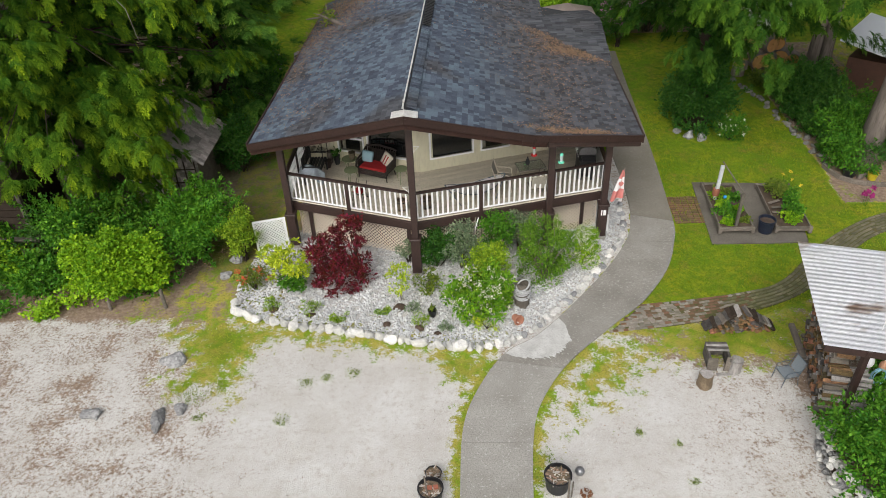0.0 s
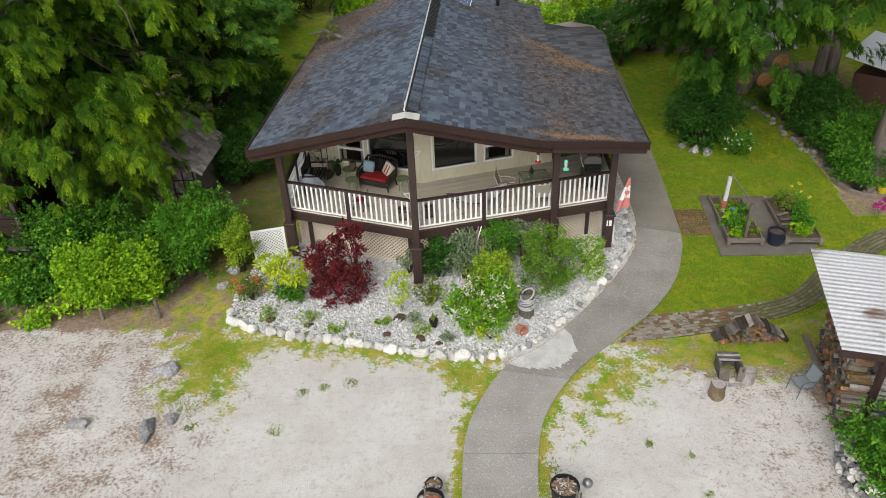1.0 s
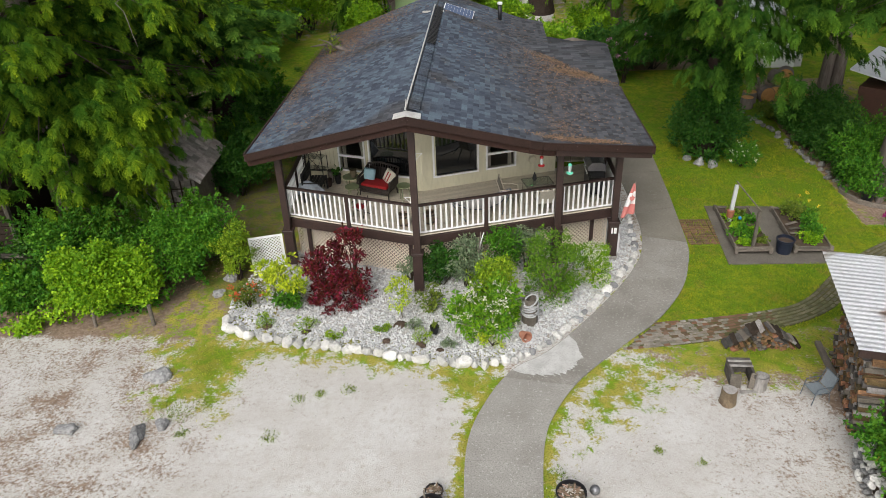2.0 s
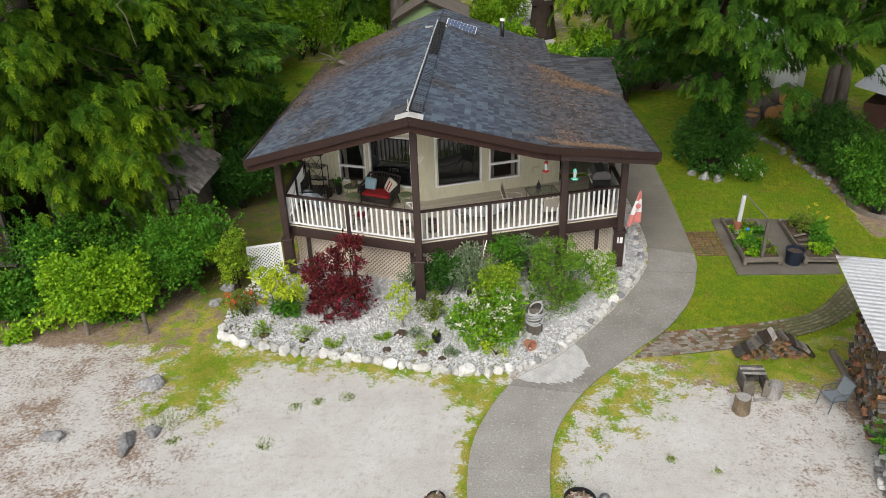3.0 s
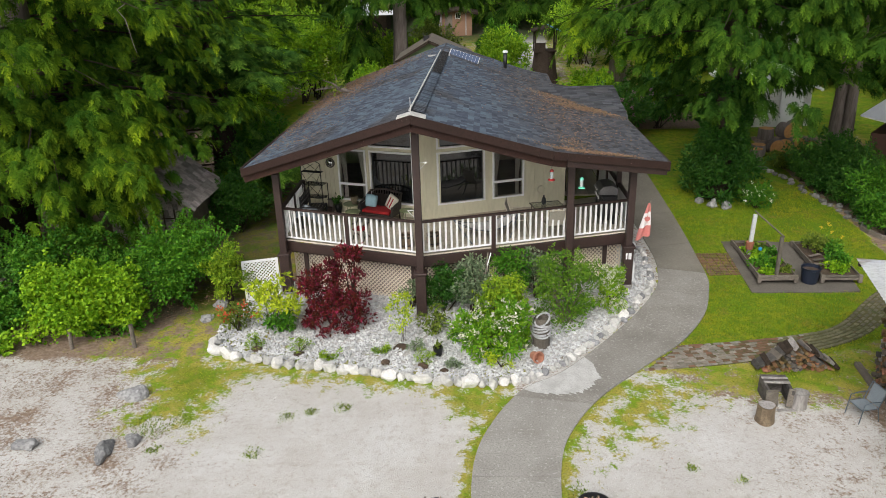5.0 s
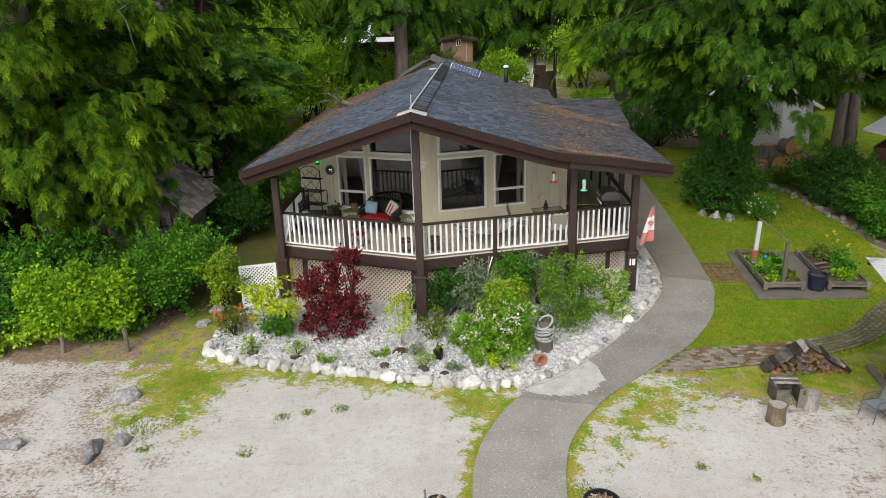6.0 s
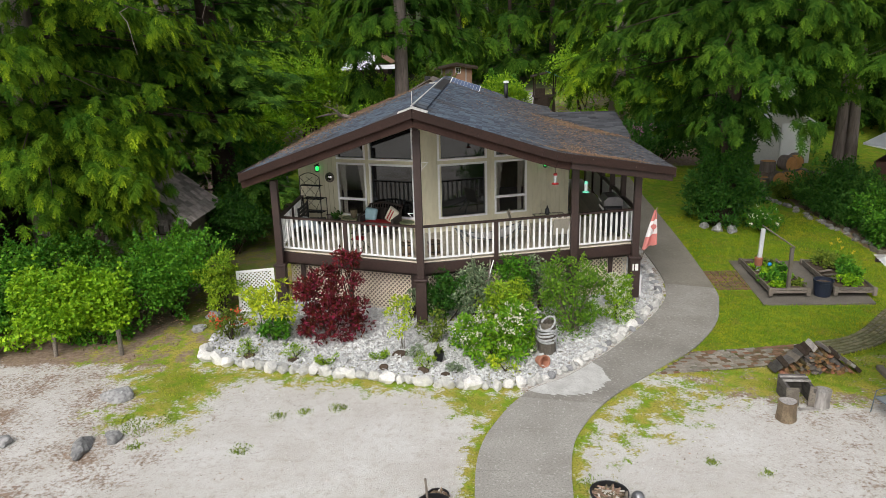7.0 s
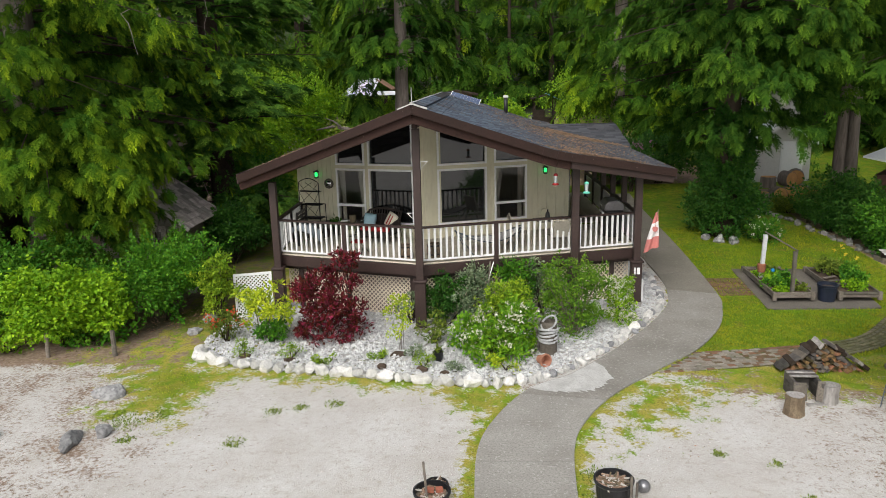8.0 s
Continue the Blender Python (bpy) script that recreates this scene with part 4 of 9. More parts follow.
# ---------- deck ----------
deck = thing("deck", (0, 19, 0.1), 0, "raised deck with grey-beige boards and dark brown rim", "deck")


def dpart(name, bm, material, label="", kind=""):
    ob = part(name, bm, material, deck, label, kind=kind)
    ob.matrix_parent_inverse = deck.matrix_world.inverted()
    return ob


def deck_boards(a, b, wa, wb, n):
    """Boards parallel to the front edge a-b, from there back to the house wall wa-wb."""
    for i in range(n):
        t0, t1 = i / n, (i + 1) / n - 0.006 / n * 3
        q = [a.lerp(wa, t0), b.lerp(wb, t0), b.lerp(wb, t1), a.lerp(wa, t1)]
        dpart("board", slab([(v.x, v.y, DECK_Z) for v in q], 0.035), M["deck"])


deck_boards(F0, R0, WA, Vector((5.66, 22.6, 0)), 21)
deck_boards(L0, F0, WL, WA, 21)
for i in range(9):
    x0 = 4.36 + i * 0.145
    dpart("board", slab([(x0, 22.68, DECK_Z), (x0 + 0.14, 22.68, DECK_Z), (x0 + 0.14, 28.5, DECK_Z), (x0, 28.5, DECK_Z)], 0.035), M["deck"])
out = Vector((0, -0.03, 0))
for a, b in ((L0, F0), (F0, R0), (R0, Vector((5.66, 28.5, 0))), (L0, Vector((-3.9, 22.1, 0)))):
    dpart("rim_joist", beam((a.x, a.y - 0.03, DECK_Z - 0.045), (b.x, b.y - 0.03, DECK_Z - 0.045), 0.05, 0.27), M["brown"])
    ins = Vector((0, 0.28, 0))
    dpart("girder", beam((a.x, a.y + 0.28, DECK_Z - 0.32), (b.x, b.y + 0.28, DECK_Z - 0.32), 0.10, 0.14), M["brown"])

# roof posts on thicker pedestals
POSTS = [(0.0, 17.36, 5.05), (-3.87, 18.82, 3.66), (3.93, 18.55, 3.92), (5.62, 19.0, 3.70)]


def roof_post(x, y, top):
    g = ground_z(x, y)
    ob = thing("roof_post", (x, y, g), 0, "dark brown square timber post on pedestal", "post", "posts along the deck")
    part("shaft", box(-0.09, 0.09, -0.09, 0.09, 1.30 - g, top - g, None, 0.008), M["brown"], ob)
    part("pedestal", box(-0.135, 0.135, -0.135, 0.135, 0.12, 1.33 - g, None, 0.01), M["brown"], ob)
    part("collar", box(-0.17, 0.17, -0.17, 0.17, 1.33 - g, 1.40 - g, None, 0.015), M["brown"], ob)
    part("footing", lathe([(0.19, -0.1), (0.19, 0.10), (0.17, 0.12)], 16), M["concrete"], ob, "pale concrete footing")
    return ob


posts = [roof_post(*p) for p in POSTS]

# ---------- trees ----------
def clear_left(x, y, z):
    near = np.maximum(0, 21.2 - y)
    shed = (x > -7.55 + 0.42 * near) & (x < -4.0) & (y < 24.5) & (z < 3.55 - 0.3 * (x + 6.8) + 0.42 * near)
    return ~shed & (x < -5.8 + 0.5 * np.sin(z * 2.2 + y)) & (z > 1.0) & (y > 16.9 + 0.5 * np.sin(x * 1.9 + z)) & ~((z < 2.6) & (y < 18.6)) & ~((x < -10.4 + 0.3 * np.sin(z * 3)) & (z < 3.0) & (y < 20.6))


def clear_right(x, y, z):
    return ((z > 3.0) & (np.abs(x - 10.2) < 1.2) | (z > 4.3 + 0.55 * np.sin(x * 2.1) * np.sin(y * 1.3 + x) + 0.05 * np.maximum(0, x - 9))) & ~((x < 6.9) & (z < 5.2)) & (y > 21.0) & (x > 5.9 + 0.5 * np.sin(z * 1.7 + y)) & ~((x > 11.6) & (z < 4.7 + 0.5 * np.sin(y * 2.0 + x)) & (y < 30.5))


def clear_twin(x, y, z):
    return (z > 4.6 + 0.6 * np.sin(x * 2.3 + y)) & ((np.abs(x - 15.95) > 0.9) | (y > 29.6) | (z > 6.6))


def clear_house(x, y, z):
    return ~((x > -4.6) & (x < 7.0) & (y < 33) & (z < 7.0))


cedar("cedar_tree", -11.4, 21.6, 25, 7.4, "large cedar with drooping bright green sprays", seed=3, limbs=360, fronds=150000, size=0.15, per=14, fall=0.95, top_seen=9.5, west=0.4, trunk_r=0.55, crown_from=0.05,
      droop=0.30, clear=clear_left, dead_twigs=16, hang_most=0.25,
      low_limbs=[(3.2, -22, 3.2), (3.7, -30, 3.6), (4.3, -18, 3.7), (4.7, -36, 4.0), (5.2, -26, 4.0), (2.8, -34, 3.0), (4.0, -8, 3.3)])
# the right-hand cedars' canopy shade is painted by their darker foliage colour
cedar("cedar_tree", 10.4, 26.2, 27, 6.6, "tall cedar with an ivy-covered base and drooping sprays", seed=5, crown_from=0.12, limbs=230, fronds=115000, size=0.165, per=14, fall=0.95, top_seen=10.5, above=0.3, material=M["cedar_dark_shaded"], bark=M["bark_dark"], trunk_r=0.42,
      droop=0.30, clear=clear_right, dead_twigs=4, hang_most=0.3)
cedar("cedar_tree", 15.75, 29.5, 28, 4.8, "cedar with a tall grey-brown twin trunk", material=M["cedar_dark_shaded"], seed=8, crown_from=0.20, limbs=150, fronds=20000, size=0.24, trunk_r=0.24, clear=clear_twin, rear=0.6, group="twin trunks")
cedar("cedar_tree", 16.15, 29.3, 27, 4.0, "cedar with a tall grey-brown twin trunk", material=M["cedar_dark_shaded"], seed=9, crown_from=0.22, limbs=110, fronds=13000, size=0.24, trunk_r=0.21, clear=clear_twin, rear=0.6, group="twin trunks")
cedar("cedar_tree", 15.45, 23.0, 24, 4.6, "leaning cedar with bare grey trunk beside flower pots", material=M["cedar_dark_shaded"], seed=12, crown_from=0.26, limbs=100, fronds=11000, size=0.26, trunk_r=0.34, lean=(0.035, 0.0),
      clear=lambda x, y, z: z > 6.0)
# front hemlock's trunk in dark twig bark: shade put into its colour
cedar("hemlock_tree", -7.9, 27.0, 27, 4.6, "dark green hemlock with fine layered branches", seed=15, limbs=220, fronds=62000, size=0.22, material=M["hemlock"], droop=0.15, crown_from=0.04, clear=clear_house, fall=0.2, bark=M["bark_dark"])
cedar("hemlock_tree", -13.0, 36.0, 28, 4.4, "dark green hemlock with fine layered branches", seed=16, limbs=140, fronds=12000, size=0.26, material=M["cedar_dark_shaded"], droop=0.22, crown_from=0.16, clear=clear_house)
cedar("cedar_tree", -2.35, 41.6, 30, 4.5, "tall conifer with thick grey trunk behind the house", seed=18, crown_from=0.19, limbs=130, fronds=15000, size=0.30, trunk_r=0.42, material=M["cedar_dark_shaded"])
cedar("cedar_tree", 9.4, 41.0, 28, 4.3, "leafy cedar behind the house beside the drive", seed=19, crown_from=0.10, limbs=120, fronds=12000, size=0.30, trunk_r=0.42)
cedar("cypress_tree", -4.45, 40.5, 5.4, 0.75, "small dark cone-shaped cypress", seed=21, crown_from=0.02, limbs=90, fronds=5000, size=0.28, trunk_r=0.09, material=M["cedar_dark_shaded"], droop=-0.5, top_power=0.7, hang_most=0.0)

# woods on the slope behind: three kinds of tree, repeated
# their trunks use the dark twig bark as painted forest shade
WOOD = [cedar("forest_tree", -16.0, 52.0, 27, 5.0, "tall dark forest conifer on the wooded slope", seed=31, limbs=70, fronds=2900, size=0.68, per=10, trunk_r=0.26, material=M["cedar_dark_shaded"], group="forest", rear=1.0, bark=M["bark_dark"], crown_from=0.04),
        cedar("forest_tree", 14.0, 56.0, 30, 5.4, "tall dark forest conifer on the wooded slope", seed=32, limbs=75, fronds=2900, size=0.68, per=10, trunk_r=0.26, material=M["cedar_dark_shaded"], group="forest", rear=1.0, bark=M["bark_dark"], crown_from=0.05),
        cedar("forest_tree", 3.5, 74.0, 25, 5.2, "tall green forest conifer on the wooded slope", seed=33, limbs=65, fronds=2900, size=0.68, per=10, trunk_r=0.26, material=M["cedar"], group="forest", rear=1.0, bark=M["bark_dark"], crown_from=0.03)]
rng = np.random.default_rng(5)
for row, (yy, step) in enumerate(((48, 7.5), (62, 6.5), (75, 6.0))):
    xx = -36.0 - row * 8
    while xx < 44 + row * 9:
        x, y = xx + rng.uniform(-1.6, 1.6), yy + rng.uniform(-3, 3)
        xx += step
        if y < 68 and -11.5 < x < 13 or y < 56 and -16 < x < 36:
            continue
        src = WOOD[int(rng.integers(0, 3))]
        c = copy_thing(src, pose(x, y, ground_z(x, y), 0, 0, rng.uniform(0, 360)))
        k = rng.uniform(0.8, 1.2)
        c.scale = (k, k, k * rng.uniform(0.9, 1.15))
for x, y, k in ((-20, 36, 0.9), (-17, 27, 0.95), (-24, 24, 1.0), (-18, 43, 1.0), (-26, 33, 1.1), (-31, 27, 1.0), (38, 40, 1.0), (25.5, 49, 0.9), (29, 44, 0.95), (17, 59, 1.0), (21.5, 58.5, 1.1), (26, 56, 1.0), (33, 50, 1.1), (13.5, 63, 1.0), (-8, 70, 1.0), (9, 69, 1.0), (0.5, 71, 1.1), (5, 66.5, 0.8), (19, 47, 0.8), (22.5, 44.5, 0.85), (26.5, 41, 0.9), (14.2, 48, 0.8), (31, 38, 0.9)):
    c = copy_thing(WOOD[int(rng.integers(0, 2))], pose(x, y, ground_z(x, y), 0, 0, rng.uniform(0, 360)))
    c.scale = (k, k, k)

# ---------- shrubs ----------
# beside the shore gravel
shrub("maple_shrub", -8.62, 16.85, 1.68, 1.1, 1.80, 24000, 0.088, M["maple_leaf"], "broad bright lime-green shrub with lobed leaves", seed=41, clumps=90, width=1.0, low=0.22, clump_r=0.25, shoot_share=0.08)
shrub("green_shrub", -6.75, 18.5, 1.25, 1.5, 2.15, 15000, 0.085, M["hedge_leaf"], "dense rounded fresh green shrub", seed=42, clumps=40, width=0.7)
shrub("green_shrub", -9.9, 18.7, 2.2, 1.2, 2.0, 9000, 0.10, M["green_leaf"], "fresh green shrub under the cedar", seed=43, clumps=30, width=0.75)
shrub("bramble_patch", -11.5, 17.2, 1.3, 0.9, 0.85, 2400, 0.13, M["green_leaf"], "low green bramble growing over leaf litter", seed=44, clumps=30, width=0.8, group="brambles")
shrub("bramble_patch", -13.0, 16.2, 1.2, 0.7, 0.6, 1500, 0.13, M["lime_leaf"], "low lime-green bramble at the gravel's edge", seed=45, clumps=26, width=0.8, group="brambles")
shrub("bramble_patch", -13.3, 18.6, 1.5, 0.9, 1.0, 2200, 0.13, M["green_leaf"], "low green bramble growing over leaf litter", seed=46, clumps=28, width=0.8, group="brambles")
shrub("bramble_patch", -10.4, 15.8, 0.7, 0.35, 0.35, 500, 0.12, M["lime_leaf"], "low lime-green bramble at the gravel's edge", seed=47, clumps=16, width=0.8, group="brambles")
shrub("laurel_bush", -6.6, 23.4, 0.95, 1.0, 2.0, 6500, 0.10, M["ivy_leaf"], "dark glossy rounded laurel bush beside the shed", seed=48, clumps=40, width=0.6)
shrub("laurel_bush", -6.6, 26.0, 1.2, 1.4, 2.4, 5000, 0.12, M["deep_leaf"], "dark green bush on the house's shady side", seed=49, clumps=36)
shrub("airy_shrub", -5.35, 18.15, 0.62, 0.6, 1.9, 4200, 0.085, M["rhodo_leaf"], "airy light green shrub beside the lattice gate", seed=50, clumps=24, clump_r=0.26)
for i, (x, y, rx, ry, h, m, n) in enumerate(((-10.9, 16.9, 1.2, 0.8, 0.9, "green_leaf", 2600), (-12.3, 17.5, 1.3, 0.9, 1.0, "lime_leaf", 1900), (-14.0, 17.2, 1.3, 0.9, 0.9, "green_leaf", 1800), (-9.9, 16.4, 0.8, 0.6, 0.7, "lime_leaf", 900),
                                              (-12.2, 16.0, 0.9, 0.45, 0.45, "green_leaf", 800), (-7.9, 16.7, 1.2, 0.5, 0.6, "hedge_leaf", 1600), (-8.6, 20.3, 1.2, 0.6, 1.0, "green_leaf", 1500), (-11.0, 18.6, 1.3, 0.8, 1.5, "deep_leaf", 2200))):
    shrub("bramble_patch", x, y, rx, ry, h, int(n * 0.75), 0.10, M[m], "low leafy bramble under the cedar's edge", seed=140 + i, clumps=30, width=0.8, group="brambles")
# in the stone bed
shrub("yellow_azalea", -3.72, 16.95, 0.92, 0.6, 1.62, 1300, 0.135, M["yellow_leaf"], "open yellow-green shrub with pale branches", seed=51, clumps=36, clump_r=0.15, width=0.4, stem_mat=M["wood_grey"], stems=10, shoot_share=0.45, thick=0.7)
shrub("azalea", -4.72, 16.75, 0.50, 0.42, 0.80, 1300, 0.07, M["olive_leaf"], "small azalea with orange blossoms", "shrub", seed=52, clumps=18,
      flower=mat("orange_petal", (0.55, 0.10, 0.03), (0.45, 0.07, 0.02)), flowers=9, flower_size=0.10, flower_label="orange blossoms")
shrub("azalea", -3.6, 16.7, 0.55, 0.35, 0.55, 900, 0.09, M["green_leaf"], "low fresh green shrub on white stones", seed=53, clumps=14)
shrub("red_photinia", -2.22, 16.98, 0.98, 0.82, 1.58, 5400, 0.12, M["red_leaf"], "dark red leafy shrub in white stones", seed=54, clumps=80, width=0.36, clump_r=0.19, shoot_share=0.5, low=0.02, taper=0.22)
shrub("red_photinia", -1.78, 17.25, 0.34, 0.26, 2.2, 420, 0.13, M["red_leaf"], "tall slender dark red shoots", seed=55, clumps=12, width=0.42, clump_r=0.26, low=0.5)
shrub("sapling", -0.45, 16.1, 0.44, 0.34, 1.55, 620, 0.08, M["yellow_leaf"], "slender yellow-green sapling in white stones", "sapling", seed=56, clumps=34, low=0.14, clump_r=0.13, stems=4, width=0.5, thick=0.3, stem_mat=M["wood_grey"])
shrub("small_shrub", 0.35, 16.5, 0.42, 0.35, 0.75, 520, 0.09, M["olive_leaf"], "small olive-green shrub in white stones", seed=57, clumps=14)
shrub("climbing_ivy", 0.62, 17.7, 0.62, 0.38, 1.5, 3200, 0.09, M["ivy_leaf"], "dark green climber against the lattice", "climber", seed=58, clumps=22)
shrub("variegated_shrub", 1.35, 17.65, 0.66, 0.50, 1.62, 2600, 0.085, M["grey_leaf"], "grey-green variegated shrub against the lattice", seed=59, clumps=22)
shrub("climbing_ivy", 2.35, 18.05, 0.65, 0.35, 1.6, 2200, 0.09, M["green_leaf"], "green climber against the lattice", "climber", seed=60, clumps=22)
shrub("variegated_shrub", 3.05, 18.35, 0.55, 0.30, 1.6, 1700, 0.08, M["grey_leaf"], "grey-green climber against the lattice", seed=61, clumps=18)
shrub("grey_shrub", -0.3, 17.9, 0.28, 0.2, 0.95, 420, 0.08, M["grey_leaf"], "small grey-green shrub beside the post", seed=62, clumps=10)
WHITE_PETAL = mat("cream_white_petal", (0.72, 0.72, 0.58), (0.62, 0.60, 0.46))
shrub("rhododendron", 1.74, 15.85, 1.02, 0.82, 1.22, 5200, 0.12, M["blossom_leaf"], "rounded green rhododendron with creamy white blossoms", seed=63, clumps=60, width=0.45, low=0.03, clump_r=0.22, taper=0.15,
      flower=WHITE_PETAL, flowers=80, flower_size=0.085, flower_label="creamy white blossom heads")
shrub("leafy_shrub", 2.0, 16.75, 0.75, 0.5, 1.5, 4200, 0.075, M["rhodo_leaf"], "loose yellow-green shrub behind the rhododendron", seed=64, clumps=34, clump_r=0.26)
shrub("fine_shrub", 3.70, 17.12, 0.88, 0.8, 1.72, 8000, 0.07, M["fine_leaf"], "broad fine-leaved green shrub beside the rope post", seed=65, clumps=60, stems=30, taper=0.15, clump_r=0.24, stem_mat=M["wood_grey"], thick=0.8)
shrub("spirea", 4.98, 17.8, 0.46, 0.45, 1.12, 3400, 0.07, M["lime_leaf"], "yellow-green shrub with small white blossoms", seed=66, clumps=44, taper=0.35, clump_r=0.26, flower=WHITE_PETAL, flowers=190, flower_size=0.05, flower_label="small white blossoms")
for i, (x, y, r, h, m, lab) in enumerate(((-4.05, 15.95, 0.20, 0.30, "rhodo_leaf", "small yellow-green tuft in white stones"), (-2.95, 15.7, 0.26, 0.30, "rhodo_leaf", "small yellow-green tuft in white stones"),
                                          (-2.05, 15.35, 0.22, 0.18, "rhodo_leaf", "small yellow-green tuft in white stones"), (0.20, 15.15, 0.26, 0.26, "rhodo_leaf", "small yellow-green tuft in white stones"),
                                          (0.85, 14.95, 0.20, 0.18, "grey_leaf", "small grey tuft in white stones"), (1.95, 14.95, 0.25, 0.28, "yellow_leaf", "small yellow-green tuft in white stones"),
                                          (-0.9, 15.6, 0.16, 0.16, "rhodo_leaf", "small yellow-green tuft in white stones"), (-0.1, 15.75, 0.2, 0.2, "grey_leaf", "small grey tuft in white stones"))):
    shrub("garden_tuft", x, y, r * 1.35, r * 1.1, h * 1.35, 420, 0.06, M[m], lab, "plant", seed=80 + i, clumps=8, group="tufts in the stone bed", width=0.35, stems=3)
# lawn side
shrub("ivy", 10.35, 25.9, 1.38, 1.25, 4.6, 21000, 0.13, M["ivy_leaf"], "dense dark ivy climbing the cedar's trunk", "climber", seed=70, clumps=110, low=0.04, clump_r=0.17, taper=0.6, shoot_share=0.15)
shrub("ivy", 10.25, 26.1, 1.3, 0.95, 1.9, 7000, 0.12, M["deep_leaf"], "dark green shrub at the cedar's foot", "shrub", seed=71, clumps=36)
shrub("white_flower_shrub", 11.35, 24.9, 0.62, 0.55, 0.85, 2600, 0.08, M["green_leaf"], "low green shrub with white blossoms on lawn", seed=72, clumps=20, flower=WHITE_PETAL, flowers=26, flower_size=0.05)
shrub("rhododendron", 14.95, 26.9, 1.45, 1.15, 1.9, 5600, 0.14, M["deep_leaf"], "dark blue-green rhododendron behind the stone edging", seed=73, clumps=30)
shrub("rhododendron", 14.8, 25.3, 1.05, 0.95, 1.5, 4200, 0.12, M["deep_leaf"], "dark green rhododendron behind the stone edging", seed=74, clumps=26)
shrub("airy_shrub", 15.0, 23.9, 1.05, 0.9, 1.75, 5000, 0.11, M["green_leaf"], "light green shrub beside the leaning cedar", seed=75, clumps=28)
for i, (x, y, r, h, m, lab) in enumerate(((14.4, 28.4, 0.7, 0.9, "deep_leaf", "low dark green shrub behind the stone edging"), (14.75, 24.3, 0.75, 1.1, "ivy_leaf", "low dark glossy shrub behind the stone edging"), (14.6, 22.9, 0.8, 1.2, "green_leaf", "light green shrub behind the timber edging"),
                                         (15.8, 22.9, 0.9, 1.3, "deep_leaf", "dark green shrub beside the leaning cedar"), (15.6, 27.6, 1.0, 1.5, "deep_leaf", "dark green shrub between the cedars"), (15.2, 29.4, 0.7, 0.8, "olive_leaf", "olive-green shrub beside the sawn logs"), (13.9, 29.2, 0.5, 0.6, "olive_leaf", "low olive-green plant behind the stone edging"), (14.05, 27.6, 0.55, 0.8, "deep_leaf", "low dark green shrub behind the stone edging"), (14.2, 26.2, 0.5, 0.8, "ivy_leaf", "low dark glossy shrub behind the stone edging"), (14.35, 25.0, 0.5, 0.8, "deep_leaf", "low dark green shrub behind the stone edging"), (14.5, 23.7, 0.5, 0.8, "ivy_leaf", "low dark glossy shrub behind the stone edging"))):
    shrub("shady_shrub", x, y, r, r * 0.9, h, 2600, 0.11, M[m], lab, seed=170 + i, clumps=26, group="shrubs in the shady bed")
shrub("airy_shrub", 15.9, 25.6, 0.9, 0.9, 1.6, 2600, 0.12, M["green_leaf"], "green shrub between the cedars", seed=76, clumps=26)
shrub("shore_shrub", 10.0, 10.15, 1.0, 1.35, 1.65, 9500, 0.09, M["green_leaf"], "bright green shrub above the stone wall", seed=77, clumps=40, width=0.65)
shrub("shore_shrub", 10.75, 11.9, 0.55, 0.5, 1.5, 1500, 0.11, M["green_leaf"], "bright green shrub beside the wood shelter", seed=78, clumps=20, width=0.65)
# behind the house
shrub("pink_rhododendron", 8.6, 33.6, 1.1, 0.9, 2.3, 3000, 0.13, M["deep_leaf"], "dark green rhododendron with pink blossoms beside the back lawn", seed=99, clumps=30, flower=mat("pink_petal", (0.50, 0.20, 0.40), (0.42, 0.15, 0.33)), flowers=30, flower_size=0.10, flower_label="pink blossom heads")
